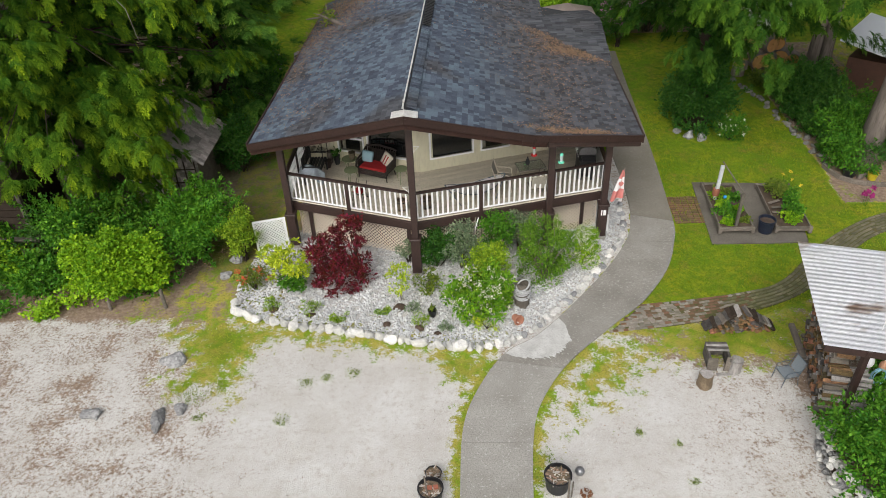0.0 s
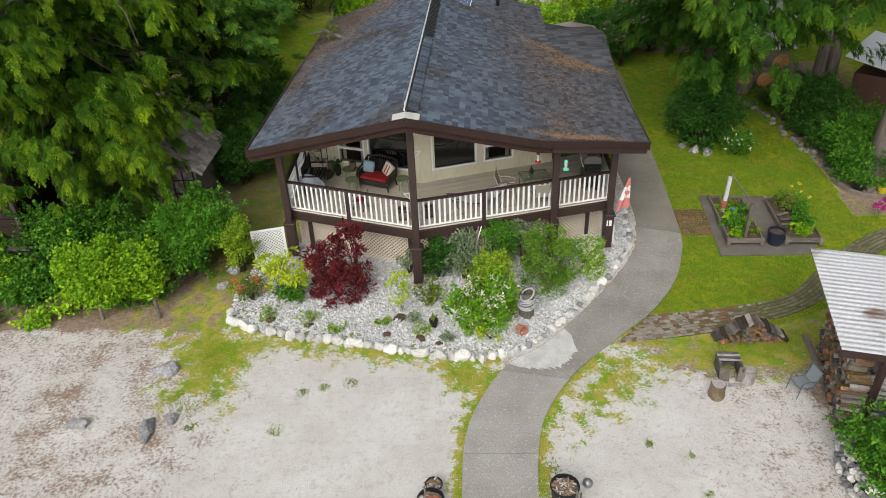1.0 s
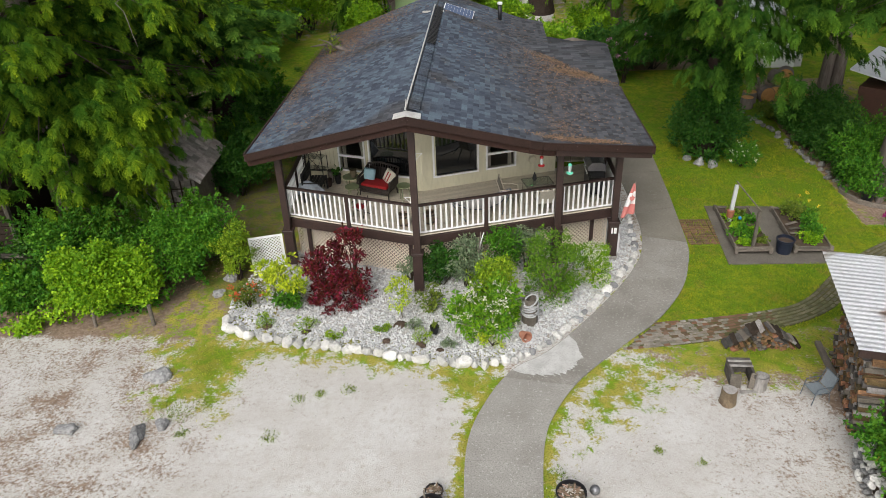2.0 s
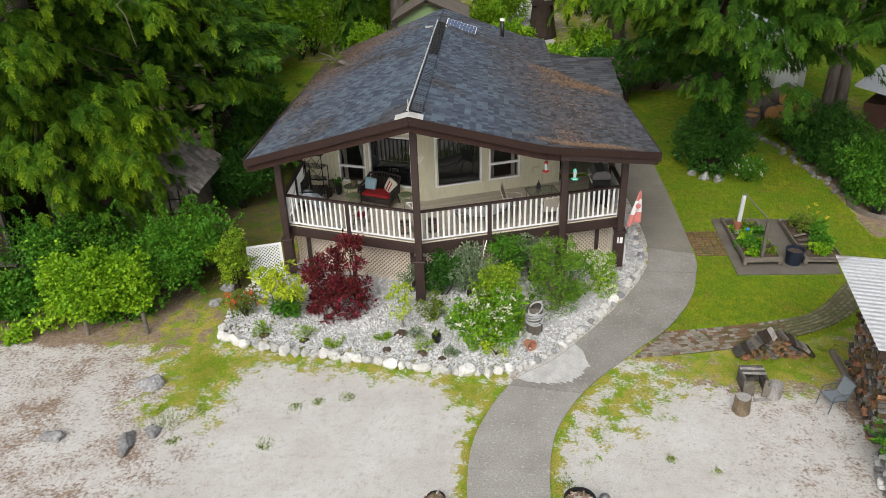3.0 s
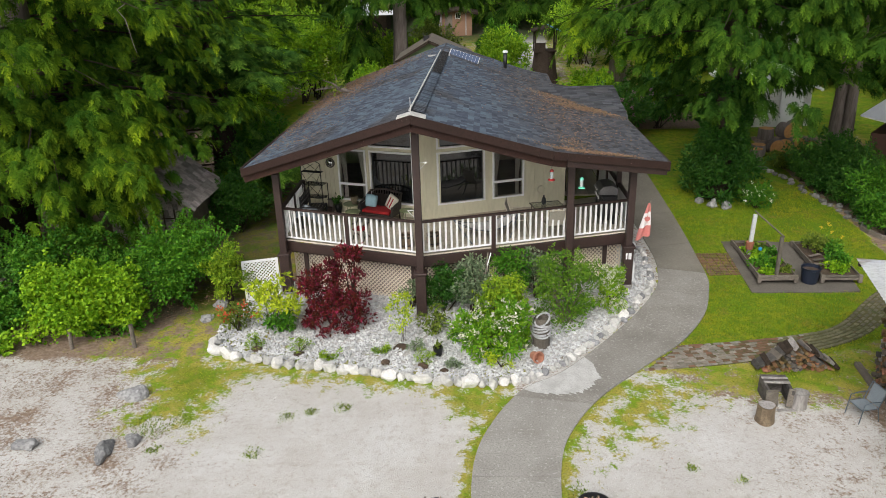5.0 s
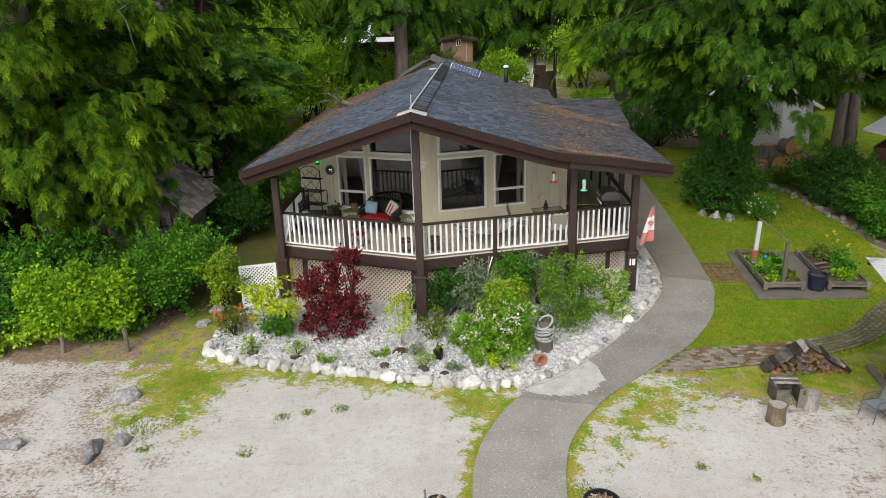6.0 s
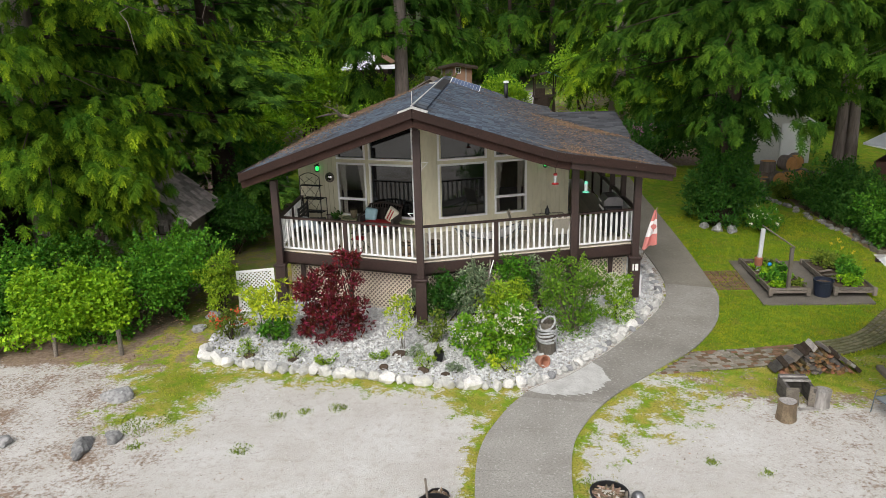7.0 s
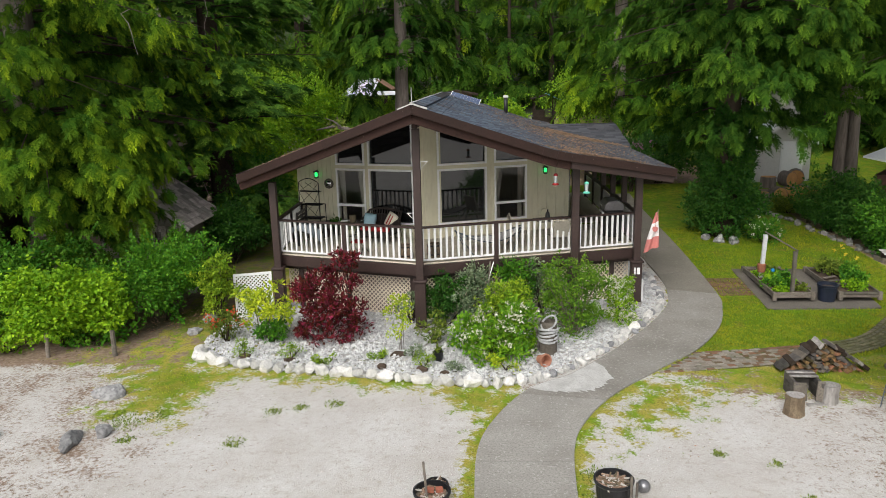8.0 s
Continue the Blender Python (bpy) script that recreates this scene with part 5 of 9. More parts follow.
for i, (x, y, r, h, m) in enumerate(((-5.2, 42.2, 1.7, 3.6, "lime_leaf"), (-9.6, 36.5, 1.6, 3.0, "maple_leaf"), (-6.9, 27.8, 1.3, 3.0, "green_leaf"), (-7.9, 30.0, 1.2, 2.4, "green_leaf"), (-8.0, 41.6, 2.0, 4.6, "maple_leaf"), (-3.6, 38.6, 1.3, 2.3, "maple_leaf"), (-10.5, 42.0, 2.4, 5.4, "lime_leaf"), (-2.6, 38.8, 1.0, 1.8, "green_leaf"), (2.6, 46.0, 1.3, 1.8, "lime_leaf"), (8.0, 39.0, 1.3, 1.9, "lime_leaf"), (-7.5, 42.5, 2.6, 5.2, "lime_leaf"), (-3.2, 44.0, 1.9, 3.4, "lime_leaf"), (-9.5, 39.0, 2.0, 3.4, "lime_leaf"), (-1.2, 47.5, 2.0, 3.0, "olive_leaf"),
                                     (3.2, 50.0, 1.4, 2.6, "green_leaf"), (5.6, 37.0, 1.7, 1.6, "lime_leaf"), (8.2, 35.4, 1.5, 1.9, "deep_leaf"), (10.4, 35.2, 1.7, 2.8, "deep_leaf"), (3.6, 47.5, 1.6, 2.6, "lime_leaf"),
                                     (9.0, 50.0, 2.8, 4.6, "lime_leaf"), (12.8, 33.8, 1.4, 2.4, "deep_leaf"), (-11.5, 46.0, 2.8, 5.0, "lime_leaf"), (12.5, 44.0, 2.4, 4.0, "green_leaf"), (3.9, 41.5, 1.1, 1.6, "lime_leaf"), (0.4, 43.0, 1.0, 1.5, "green_leaf"))):
    shrub("back_shrub", x, y, r, r, h, 7000, 0.165, M[m], {"maple_leaf": "light green leafy shrub behind the house", "green_leaf": "fresh green leafy shrub behind the house", "lime_leaf": "bright lime-green leafy shrub behind the house", "deep_leaf": "dark green shrub along the back lawn",
          "olive_leaf": "olive-green shrub behind the house"}[m], seed=100 + i, clumps=44, clump_r=0.30, width=0.6, group="shrubs behind the house")

# ---------- deck railing ----------
def child(name, bm, material, parent, label="", smooth=False, kind="", root=None):
    """A part given in world coordinates, under a thing that stands unrotated."""
    ob = part(name, bm, material, parent, label, smooth, kind)
    ob.matrix_parent_inverse = Matrix.Translation(-(root or parent).location)
    return ob


railing = thing("deck_railing", (0, 19, DECK_Z), 0, "deck railing with white balusters and dark brown rails", "railing")
BAL = bpy.data.meshes.new("baluster")
_bm = box(-0.026, 0.026, -0.02, 0.02, 0.06, RAIL_Z - DECK_Z - 0.045, None, 0.004)
_bm.to_mesh(BAL)
_bm.free()
BAL.materials.append(M["white"])


def rail_run(a, b, posts_at, end_posts=(True, True), n_bal=13):
    """One straight run of railing in bays between its posts."""
    a, b = Vector(a), Vector(b)
    d = b - a
    ang = math.degrees(math.atan2(d.y, d.x))
    child("top_rail", beam((a.x, a.y, RAIL_Z), (b.x, b.y, RAIL_Z), 0.12, 0.045), M["brown"], railing)
    stops = [0.0, *posts_at, 1.0]
    for i, s in enumerate(stops):
        if i == 0 and not end_posts[0] or i == len(stops) - 1 and not end_posts[1]:
            continue
        p = a + d * s
        m = pose(p.x, p.y, 0, 0, 0, ang)
        child("rail_post", box(-0.055, 0.055, -0.055, 0.055, DECK_Z - 0.28, RAIL_Z - 0.05, m, 0.006), M["brown"], railing)
    for s0, s1 in zip(stops, stops[1:]):
        p, q = a + d * s0, a + d * s1
        u = (q - p).normalized() * 0.06
        child("bottom_rail", beam((p.x + u.x, p.y + u.y, DECK_Z + 0.10), (q.x - u.x, q.y - u.y, DECK_Z + 0.10), 0.05, 0.045), M["white"], railing)
        k = max(2, round((q - p).length / 0.157))
        for j in range(k):
            c = p.lerp(q, (j + 0.5) / k)
            ob = new("baluster", BAL)
            ob.parent = railing
            ob.matrix_basis = Matrix.Translation(-railing.location) @ pose(c.x, c.y, DECK_Z, 0, 0, ang)


rail_run((L0.x, L0.y, 0), (F0.x, F0.y, 0), [0.486])
rail_run((F0.x, F0.y, 0), (R0.x, R0.y, 0), [0.336, 0.716], (False, True))
rail_run((-3.87, 19.08, 0), (-3.87, 21.8, 0), [0.5], (False, True))

# side walk: posts with pale panels and a sloping dark rail
side = thing("side_railing", (5.66, 23, DECK_Z), 0, "side walkway railing with pale panels and dark posts", "railing")
for y in (20.9, 22.5, 24.1, 25.8, 27.5):
    child("post", box(5.58, 5.72, y - 0.07, y + 0.07, DECK_Z - 0.3, 3.75, None, 0.006), M["brown"], side)
for y0, y1 in ((19.36, 20.83), (20.97, 22.43), (22.57, 24.03), (24.17, 25.73), (25.87, 27.43)):
    child("panel", box(5.63, 5.66, y0, y1, DECK_Z + 0.08, RAIL_Z - 0.12), M["white"], side)
    child("rail", beam((5.65, y0, RAIL_Z), (5.65, y1, RAIL_Z), 0.12, 0.05), M["brown"], side)


# ---------- lattice below the deck ----------
def lattice_bm(width, height, pitch=0.115, strip=0.031, thick=0.006):
    """Crossed diagonal laths clipped to a panel, in the panel's own x-z plane."""
    bm = bmesh.new()
    for layer, sg in ((0, 1), (1, -1)):
        y = layer * (thick + 0.002)
        c = -height if sg > 0 else 0.0
        end = width if sg > 0 else width + height
        while c < end:
            pts = []
            for off in (0.0, strip * 1.414):
                cc = c + off
                # the line x = cc + sg * z
                if sg > 0:
                    z0, z1 = max(0.0, -cc), min(height, width - cc)
                else:
                    z0, z1 = max(0.0, cc - width), min(height, cc)
                if z1 - z0 < 0.01:
                    pts = []
                    break
                pts.append(((cc + sg * z0, z0), (cc + sg * z1, z1)))
            c += pitch * 1.0
            if len(pts) < 2:
                continue
            quad = [pts[0][0], pts[1][0], pts[1][1], pts[0][1]]
            f = [bm.verts.new((x, y, z)) for x, z in quad]
            g = [bm.verts.new((x, y + thick, z)) for x, z in quad]
            bm.faces.new(f)
            bm.faces.new(g[::-1])
            for i in range(4):
                bm.faces.new((f[i], g[i], g[(i + 1) % 4], f[(i + 1) % 4]))
    return bm


def lattice_panel(a, b, z0, z1, material, name="lattice_panel", label="cream diagonal lattice skirting below the deck", frame_w=0.05, parent=None, pitch=0.118):
    a, b = Vector(a), Vector(b)
    d = b - a
    w, h = d.length, z1 - z0
    m = pose(a.x, a.y, z0, 0, 0, math.degrees(math.atan2(d.y, d.x)))
    ob = part(name, lattice_bm(w, h, pitch), material, parent, label)
    ob.matrix_basis = (Matrix.Translation(-parent.location) if parent else Matrix()) @ m
    for x0, x1, p0, p1 in ((0, w, 0, frame_w), (0, w, h - frame_w, h), (0, frame_w, frame_w, h - frame_w), (w - frame_w, w, frame_w, h - frame_w)):
        part("frame_bar", box(x0, x1, -0.022, -0.002, p0, p1, None, 0.003), material, ob)
    return ob


IN = Vector((0, 0.42, 0))
for s0, s1 in ((0.03, 0.12), (0.135, 0.93), (0.94, 0.995)):
    p, q = L0.lerp(F0, s0) + IN, L0.lerp(F0, s1) + IN
    lattice_panel(p, q, 0.06, 1.26, M["cream"], frame_w=0.03, parent=deck)
for s0, s1 in ((0.01, 0.34), (0.345, 0.69), (0.70, 0.895), (0.91, 0.985)):
    p, q = F0.lerp(R0, s0) + IN, F0.lerp(R0, s1) + IN
    lattice_panel(p, q, 0.06, 1.26, M["cream"], frame_w=0.03, parent=deck)
for s, (a, b) in ((0.127, (L0, F0)), (0.935, (L0, F0)), (0.9, (F0, R0)), (0.69, (F0, R0))):
    p = a.lerp(b, s) + Vector((0, 0.34, 0))
    child("under_post", box(p.x - 0.055, p.x + 0.055, p.y - 0.055, p.y + 0.055, 0.0, 1.30, None, 0.005), M["brown"], deck)
# thin brown sheet added behind the lattice to stand for the under-deck shade
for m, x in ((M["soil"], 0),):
    child("backing", prism([(-3.7, 19.75), (0, 18.4), (5.5, 19.95), (5.5, 20.0), (0, 18.46), (-3.7, 19.80)], 0.02, 1.28), M["bark"], deck, "brown sheet standing in for the shaded crawl space")
# pale lattice gate, ajar beside the corner post
gate = lattice_panel((-5.0, 18.45, 0), (-4.05, 18.72, 0), 0.12, 1.30, M["white"], "lattice_gate", "white lattice gate beside the corner post", 0.07, None, 0.10)
tagged(gate, category="gate")

# ---------- roof details ----------
ridge_metal = mat("dull_white_flashing", (0.62, 0.62, 0.60), (0.45, 0.43, 0.40), scale=5, rough=0.5, spots=(0.35, 0.28, 0.22), spot_scale=12, spot_at=0.64)
bm = bmesh.new()
for sg, sl in ((-1, 0.368), (1, 0.362)):
    w = 0.33
    q = [(0, 16.30, 5.668), (0, 16.62, 5.668), (sg * w, 16.72 + (0.03 if sg > 0 else 0.05), 5.668 - sl * w), (sg * w, front_y(sg * w) - 0.05, 5.668 - sl * w)]
    a = [bm.verts.new(p) for p in q]
    b = [bm.verts.new((x, y, z - 0.03)) for x, y, z in q]
    bm.faces.new(a)
    bm.faces.new(b[::-1])
    for i in range(4):
        bm.faces.new((a[i], b[i], b[(i + 1) % 4], a[(i + 1) % 4]))
hpart("ridge_cap", bm, ridge_metal, None, "weathered white metal ridge cap")
hpart("lightning_rod", tube([(0.0, 16.45, 5.62), (0.0, 16.45, 6.0)], 0.009, 6), ridge_metal)
hpart("flashing_strip", beam((-0.05, 16.7, 5.672), (0.27, 28.6, 5.672), 0.042, 0.02), ridge_metal, None, "thin white metal strip along the ridge")
for y0, y1 in ((16.8, 23.0), (23.0, 28.4)):
    n = int((y1 - y0) / 0.16)
    for i in range(n):
        ya = y0 + i * 0.16
        xa = 0.42 * (ya - 16.35) / 15.25 + 0.02
        q = [(xa, ya, 5.680), (xa, ya + 0.175, 5.655), (xa + 0.25, ya + 0.175, 5.575), (xa + 0.25, ya, 5.602)]
        hpart("ridge_vent" if y0 > 22 else "cap_shingle", slab(q, 0.02), M["black"] if y0 > 22 else M["shingle_one"])
# metal strap across the ridge
hpart("strap", beam((-0.18, 27.9, 5.56), (0.62, 27.9, 5.57), 0.14, 0.05), ridge_metal)

panel = thing("solar_panel", (1.13, 28.4, 5.33), 0, "small framed solar panel on the roof slope", "solar panel")
pm = pose(0, 0, 0, 24, 17.5, -4)
part("frame", box(-0.58, 0.58, -0.36, 0.36, 0.0, 0.045, pm, 0.006), M["white"], panel)
CELL = mat("blue_solar_cell", (0.10, 0.13, 0.20), (0.07, 0.10, 0.17), rough=0.15, spec=0.8)
for i in range(9):
    for j in range(4):
        x, y = -0.55 + i * 0.1235, -0.335 + j * 0.169
        part("cell", box(x, x + 0.120, y, y + 0.166, 0.046, 0.050, pm), CELL, panel)
for x in (-0.5, 0.5):
    part("leg", box(x - 0.02, x + 0.02, 0.30, 0.34, -0.32, 0.02, pm), ridge_metal, panel)

flue = thing("flue_pipe", (2.76, 29.7, 4.62), 0, "black metal flue pipe with pale cap", "chimney")
part("pipe", lathe([(0.075, 0.0), (0.075, 0.74)], 16), M["black"], flue, smooth=True)
part("collar", lathe([(0.14, -0.06), (0.10, 0.10), (0.085, 0.13)], 16), mat("galvanised_metal", (0.5, 0.5, 0.51), rough=0.35, metal=0.9), flue)
part("cap", lathe([(0.085, 0.735), (0.105, 0.75), (0.105, 0.80), (0.08, 0.83)], 16), M["white"], flue)

# fallen branch on the roof edge
br = thing("fallen_branch", (-3.55, 27.3, 4.30), 0, "fallen dead branch lying on the roof edge", "branch")
part("stem", tube([(0.55, -0.3, 0.03), (0.2, 0.0, 0.10), (-0.2, 0.25, 0.16), (-0.7, 0.45, 0.05)], [0.05, 0.055, 0.04, 0.015], 7), M["bark"], br)
part("twig", tube([(0.1, 0.05, 0.12), (-0.1, -0.15, 0.32), (-0.35, -0.2, 0.42)], [0.03, 0.02, 0.008], 6), M["bark"], br)
part("twig", tube([(-0.1, 0.2, 0.15), (-0.1, 0.5, 0.35), (-0.15, 0.7, 0.42)], [0.03, 0.02, 0.008], 6), M["bark"], br)
br.scale = (1.35, 1.35, 1.35)
part("moss", leaves_mesh("moss", np.random.default_rng(4).normal(size=(160, 3)) * 0.10 + np.array([-0.05, 0.2, 0.2]), np.random.default_rng(5).normal(size=(160, 3)), 0.09, M["olive_leaf"], np.random.default_rng(6)), None, br)


def needle_litter(name, blobs, n, size, seed):
    """Drifts of fallen needles and twigs that lie on the roof."""
    rng = np.random.default_rng(seed)
    pos = []
    w = np.array([b[4] for b in blobs], float)
    for k in rng.choice(len(blobs), n, p=w / w.sum()):
        x, y, sx, sy, _, dx = blobs[k]
        v = rng.normal()
        px, py = x + rng.normal() * sx + dx * v, y + v * sy
        if px < -4.6 or px > 6.4 or py < front_y(px) + 0.03 or py > 31.4:
            continue
        pos.append((px, py, roof_z(px, py) + 0.016 + abs(rng.normal()) * 0.012))
    pos = np.array(pos)
    way = rng.normal(size=pos.shape)
    way[:, 2] *= 0.12
    me = leaves_mesh(name, pos, way, size, M["needles"], rng, 0.22, 0.1)
    tagged(new(name, me), "brown fallen needles and twigs lying on the roof", "debris", kind="stuff")


needle_litter("roof_needles", [(4.2, 18.0, 0.55, 0.10, 11, 0.25), (5.0, 18.25, 0.35, 0.10, 9, 0.2), (4.0, 18.8, 0.25, 0.4, 3, 0.0), (5.3, 24.3, 0.75, 0.30, 34, -0.15), (4.4, 25.6, 0.45, 0.4, 16, -0.2), (6.0, 25.6, 0.25, 0.35, 12, 0),
                               (4.3, 22.0, 0.7, 1.3, 5, 0), (3.0, 24.5, 0.9, 2.5, 5, 0), (-3.6, 28.0, 0.6, 2.0, 40, 0.1), (-3.0, 30.2, 0.9, 0.8, 16, 0), (-4.1, 25.5, 0.25, 2.2, 8, 0.05), (-3.3, 23.0, 0.7, 2.2, 5, 0), (-3.3, 19.4, 0.5, 0.5, 2, 0), (2.5, 29.0, 1.2, 1.6, 4, 0), (-2.4, 30.0, 0.9, 0.9, 6, 0),
                               (1.5, 24.0, 2.5, 4.0, 1.5, 0), (4.6, 20.5, 0.9, 1.2, 5, 0), (4.0, 23.4, 1.0, 1.0, 5, 0), (-4.2, 22.5, 0.2, 2.5, 4, 0.05), (-2.8, 27.5, 0.8, 2.0, 14, 0), (-2.2, 30.0, 1.0, 0.9, 16, 0)], 27000, 0.065, 9)

# exposed purlin ends below the overhang
for x in (-1.75, -3.0):
    y = 19.3
    z = roof_z(x, y) - 0.16
    hpart("purlin", beam((x, front_y(x) + 0.5, roof_z(x, front_y(x) + 0.5) - 0.15), (x, 21.6, roof_z(x, 21.6) - 0.15), 0.10, 0.18), M["fascia"])
hpart("ridge_beam", beam((0.02, 16.7, 5.36), (0.12, 20.7, 5.36), 0.12, 0.26), M["fascia"])

# ---------- fixtures on walls and posts ----------
GREEN_GLOW = bpy.data.materials.new("green_bulb_glow")
GREEN_GLOW.use_nodes = True
_b = GREEN_GLOW.node_tree.nodes["Principled BSDF"]
_b.inputs["Base Color"].default_value = (0.02, 0.5, 0.1, 1)
_b.inputs["Emission Color"].default_value = (0.02, 1.0, 0.15, 1)
_b.inputs["Emission Strength"].default_value = 2.5


def wall_lamp(m, u, flip):
    p = m @ Vector((u, -0.12 * flip, 3.48))
    ob = thing("wall_lamp", (p.x, p.y, p.z), 0, "black wall lantern with glowing green bulb", "lamp", "wall lanterns")
    part("cap", lathe([(0.015, 0.13), (0.085, 0.10), (0.09, 0.085), (0.05, 0.08)], 10), M["black"], ob)
    part("bulb", lathe([(0.02, -0.05), (0.045, -0.02), (0.045, 0.03), (0.02, 0.07)], 10), GREEN_GLOW, ob, "glowing green bulb")
    part("base", lathe([(0.02, -0.11), (0.06, -0.09), (0.07, -0.075), (0.03, -0.07)], 10), M["black"], ob)
    for k in range(4):
        a = k * math.tau / 4 + 0.6
        part("cage_bar", tube([(0.07 * math.cos(a), 0.07 * math.sin(a), -0.08), (0.078 * math.cos(a), 0.078 * math.sin(a), 0.09)], 0.006, 5), M["black"], ob)
    q = m.inverted() @ Vector((p.x, p.y, p.z))
    part("bracket", beam((0, 0, 0.13), tuple((m @ Vector((u, 0.0, 3.62))) - p), 0.02, 0.02, 0.0), M["black"], ob)


wall_lamp(mr, 3.62, 1)
wall_lamp(ml, 3.42, -1)
c = ml @ Vector((3.05, 0.03, 3.22))
mirror = thing("wall_mirror", (c.x, c.y, c.z), math.degrees(math.atan2(-(WL - WA).y, -(WL - WA).x)), "round convex mirror in a dark rim", "mirror")
mm = pose(0, -0.02, 0, 90, 0, 0)
bm = lathe([(0.15, -0.01), (0.15, 0.02), (0.12, 0.035)], 24)
bmesh.ops.transform(bm, matrix=mm, verts=bm.verts)
part("rim", bm, M["wood_grey"], mirror)
bm = lathe([(0.12, 0.03), (0.08, 0.055), (0.01, 0.065)], 24)
bmesh.ops.transform(bm, matrix=mm, verts=bm.verts)
part("glass", bm, mat("mirror_glass", (0.8, 0.8, 0.8), rough=0.03, metal=1.0), mirror, smooth=True)
c = mr @ Vector((3.62, -0.02, 2.22))
vent = thing("wall_dish", (c.x, c.y, c.z), 18, "round beige vent cover on the siding", "vent")
bm = lathe([(0.13, -0.01), (0.13, 0.03), (0.10, 0.05)], 20)
bmesh.ops.transform(bm, matrix=mm, verts=bm.verts)
part("cover", bm, M["siding"], vent)


def feeder(x, y, z, top, colour, label):
    ob = thing("bird_feeder", (x, y, z), 0, label, "bird feeder", "hanging feeders")
    part("base", lathe([(0.03, 0.0), (0.09, 0.015), (0.09, 0.04), (0.04, 0.06)], 12), colour, ob)
    part("bottle", lathe([(0.04, 0.06), (0.045, 0.20), (0.05, 0.24)], 12), mat("clear_bottle", (0.5, 0.55, 0.55), rough=0.1), ob)
    part("lid", lathe([(0.055, 0.24), (0.05, 0.28), (0.02, 0.30)], 12), colour, ob)
    part("wire", tube([(0, 0, 0.3), (0, 0, top - z)], 0.004, 5), M["black"], ob)


feeder(3.36, 18.05, 3.55, 4.25, mat("red_plastic", (0.5, 0.03, 0.03), rough=0.35), "red hummingbird feeder hanging from the eave")
GREENPL = mat("green_plastic", (0.10, 0.55, 0.36), (0.16, 0.62, 0.45), rough=0.35)
feeder(4.11, 18.0, 3.34, 4.05, GREENPL, "green glass bird feeder hanging from the eave")


def shelf_bracket(x, y, z, sg):
    ob = thing("bracket", (x, y, z), 0, "small white metal hanging bracket on the post", "bracket", "post brackets")
    for p, q in (((0, 0, 0), (0.0, 0, -0.2)), ((0, 0, 0), (sg * 0.17, 0, 0)), ((0, 0, -0.17), (sg * 0.15, 0, -0.01))):
        part("bar", tube([p, q], 0.008, 6), M["white"], ob)


shelf_bracket(0.10, 17.36, 4.28, 1)
shelf_bracket(-0.10, 17.36, 3.05, -1)
sign = thing("number_plate", (5.62, 18.86, 1.12), 0, "two white bars fixed to the pedestal", "sign")
part("bar", box(-0.075, -0.035, -0.012, 0.006, -0.09, 0.09, None, 0.003), M["white"], sign)
part("bar", box(-0.005, 0.075, -0.012, 0.006, -0.09, 0.09, None, 0.003), M["white"], sign)

flag = thing("flag", (5.80, 18.85, 1.45), 0, "faded red and white flag hanging from a short pole", "flag")
part("pole", tube([(0, 0, 0), (0.24, -0.25, 1.35)], 0.012, 6), M["wood_grey"], flag)
RED = mat("faded_red_cloth", (0.55, 0.17, 0.15), (0.48, 0.18, 0.16), scale=5, rough=0.9)
WHITE_CLOTH = mat("white_cloth", (0.75, 0.73, 0.72), (0.68, 0.66, 0.65), scale=5, rough=0.9)


def flag_strip(t0, t1, thick=0.006):
    """A band of the hanging cloth between two shares of its length."""
    bm = bmesh.new()
    rows = []
    for i in range(7):
        t = t0 + (t1 - t0) * i / 6
        row = []
        for k in range(9):
            s = k / 8
            spread = 0.07 + 0.30 * t
            x = 0.225 + (s - 0.72) * spread - 0.05 * t
            y = -0.235 + 0.05 * math.sin(s * 9 + t * 3) * (0.4 + t)
            z = 1.30 - 0.92 * t - 0.12 * (1 - s) * (0.3 + t) + 0.30 * 0.0
            row.append((x, y, z))
        rows.append(row)
    f = [[bm.verts.new(p) for p in r] for r in rows]
    g = [[bm.verts.new((p[0], p[1] + thick, p[2])) for p in r] for r in rows]
    for i in range(6):
        for k in range(8):
            bm.faces.new((f[i][k], f[i][k + 1], f[i + 1][k + 1], f[i + 1][k]))
            bm.faces.new((g[i][k], g[i + 1][k], g[i + 1][k + 1], g[i][k + 1]))
    for i in range(6):
        bm.faces.new((f[i][0], f[i + 1][0], g[i + 1][0], g[i][0]))
        bm.faces.new((f[i][8], g[i][8], g[i + 1][8], f[i + 1][8]))
    return bm


part("red_band", flag_strip(0.0, 0.28), RED, flag, smooth=True)
part("white_band", flag_strip(0.28, 0.68), WHITE_CLOTH, flag, smooth=True)
part("red_band", flag_strip(0.68, 1.0), RED, flag, smooth=True)
LEAF = [(0, 0.11), (0.025, 0.06), (0.06, 0.075), (0.055, 0.02), (0.10, 0.03), (0.085, -0.01), (0.045, -0.045), (0.01, -0.05), (0.008, -0.10),
        (-0.008, -0.10), (-0.01, -0.05), (-0.045, -0.045), (-0.085, -0.01), (-0.10, 0.03), (-0.055, 0.02), (-0.06, 0.075), (-0.025, 0.06)]
bm = bmesh.new()
lf = [bm.verts.new((0.165 + x * 0.75, -0.30, 0.84 + z * 1.1)) for x, z in LEAF]
bm.faces.new(lf)
bmesh.ops.triangulate(bm, faces=bm.faces[:])
bmesh.ops.recalc_face_normals(bm, faces=bm.faces)
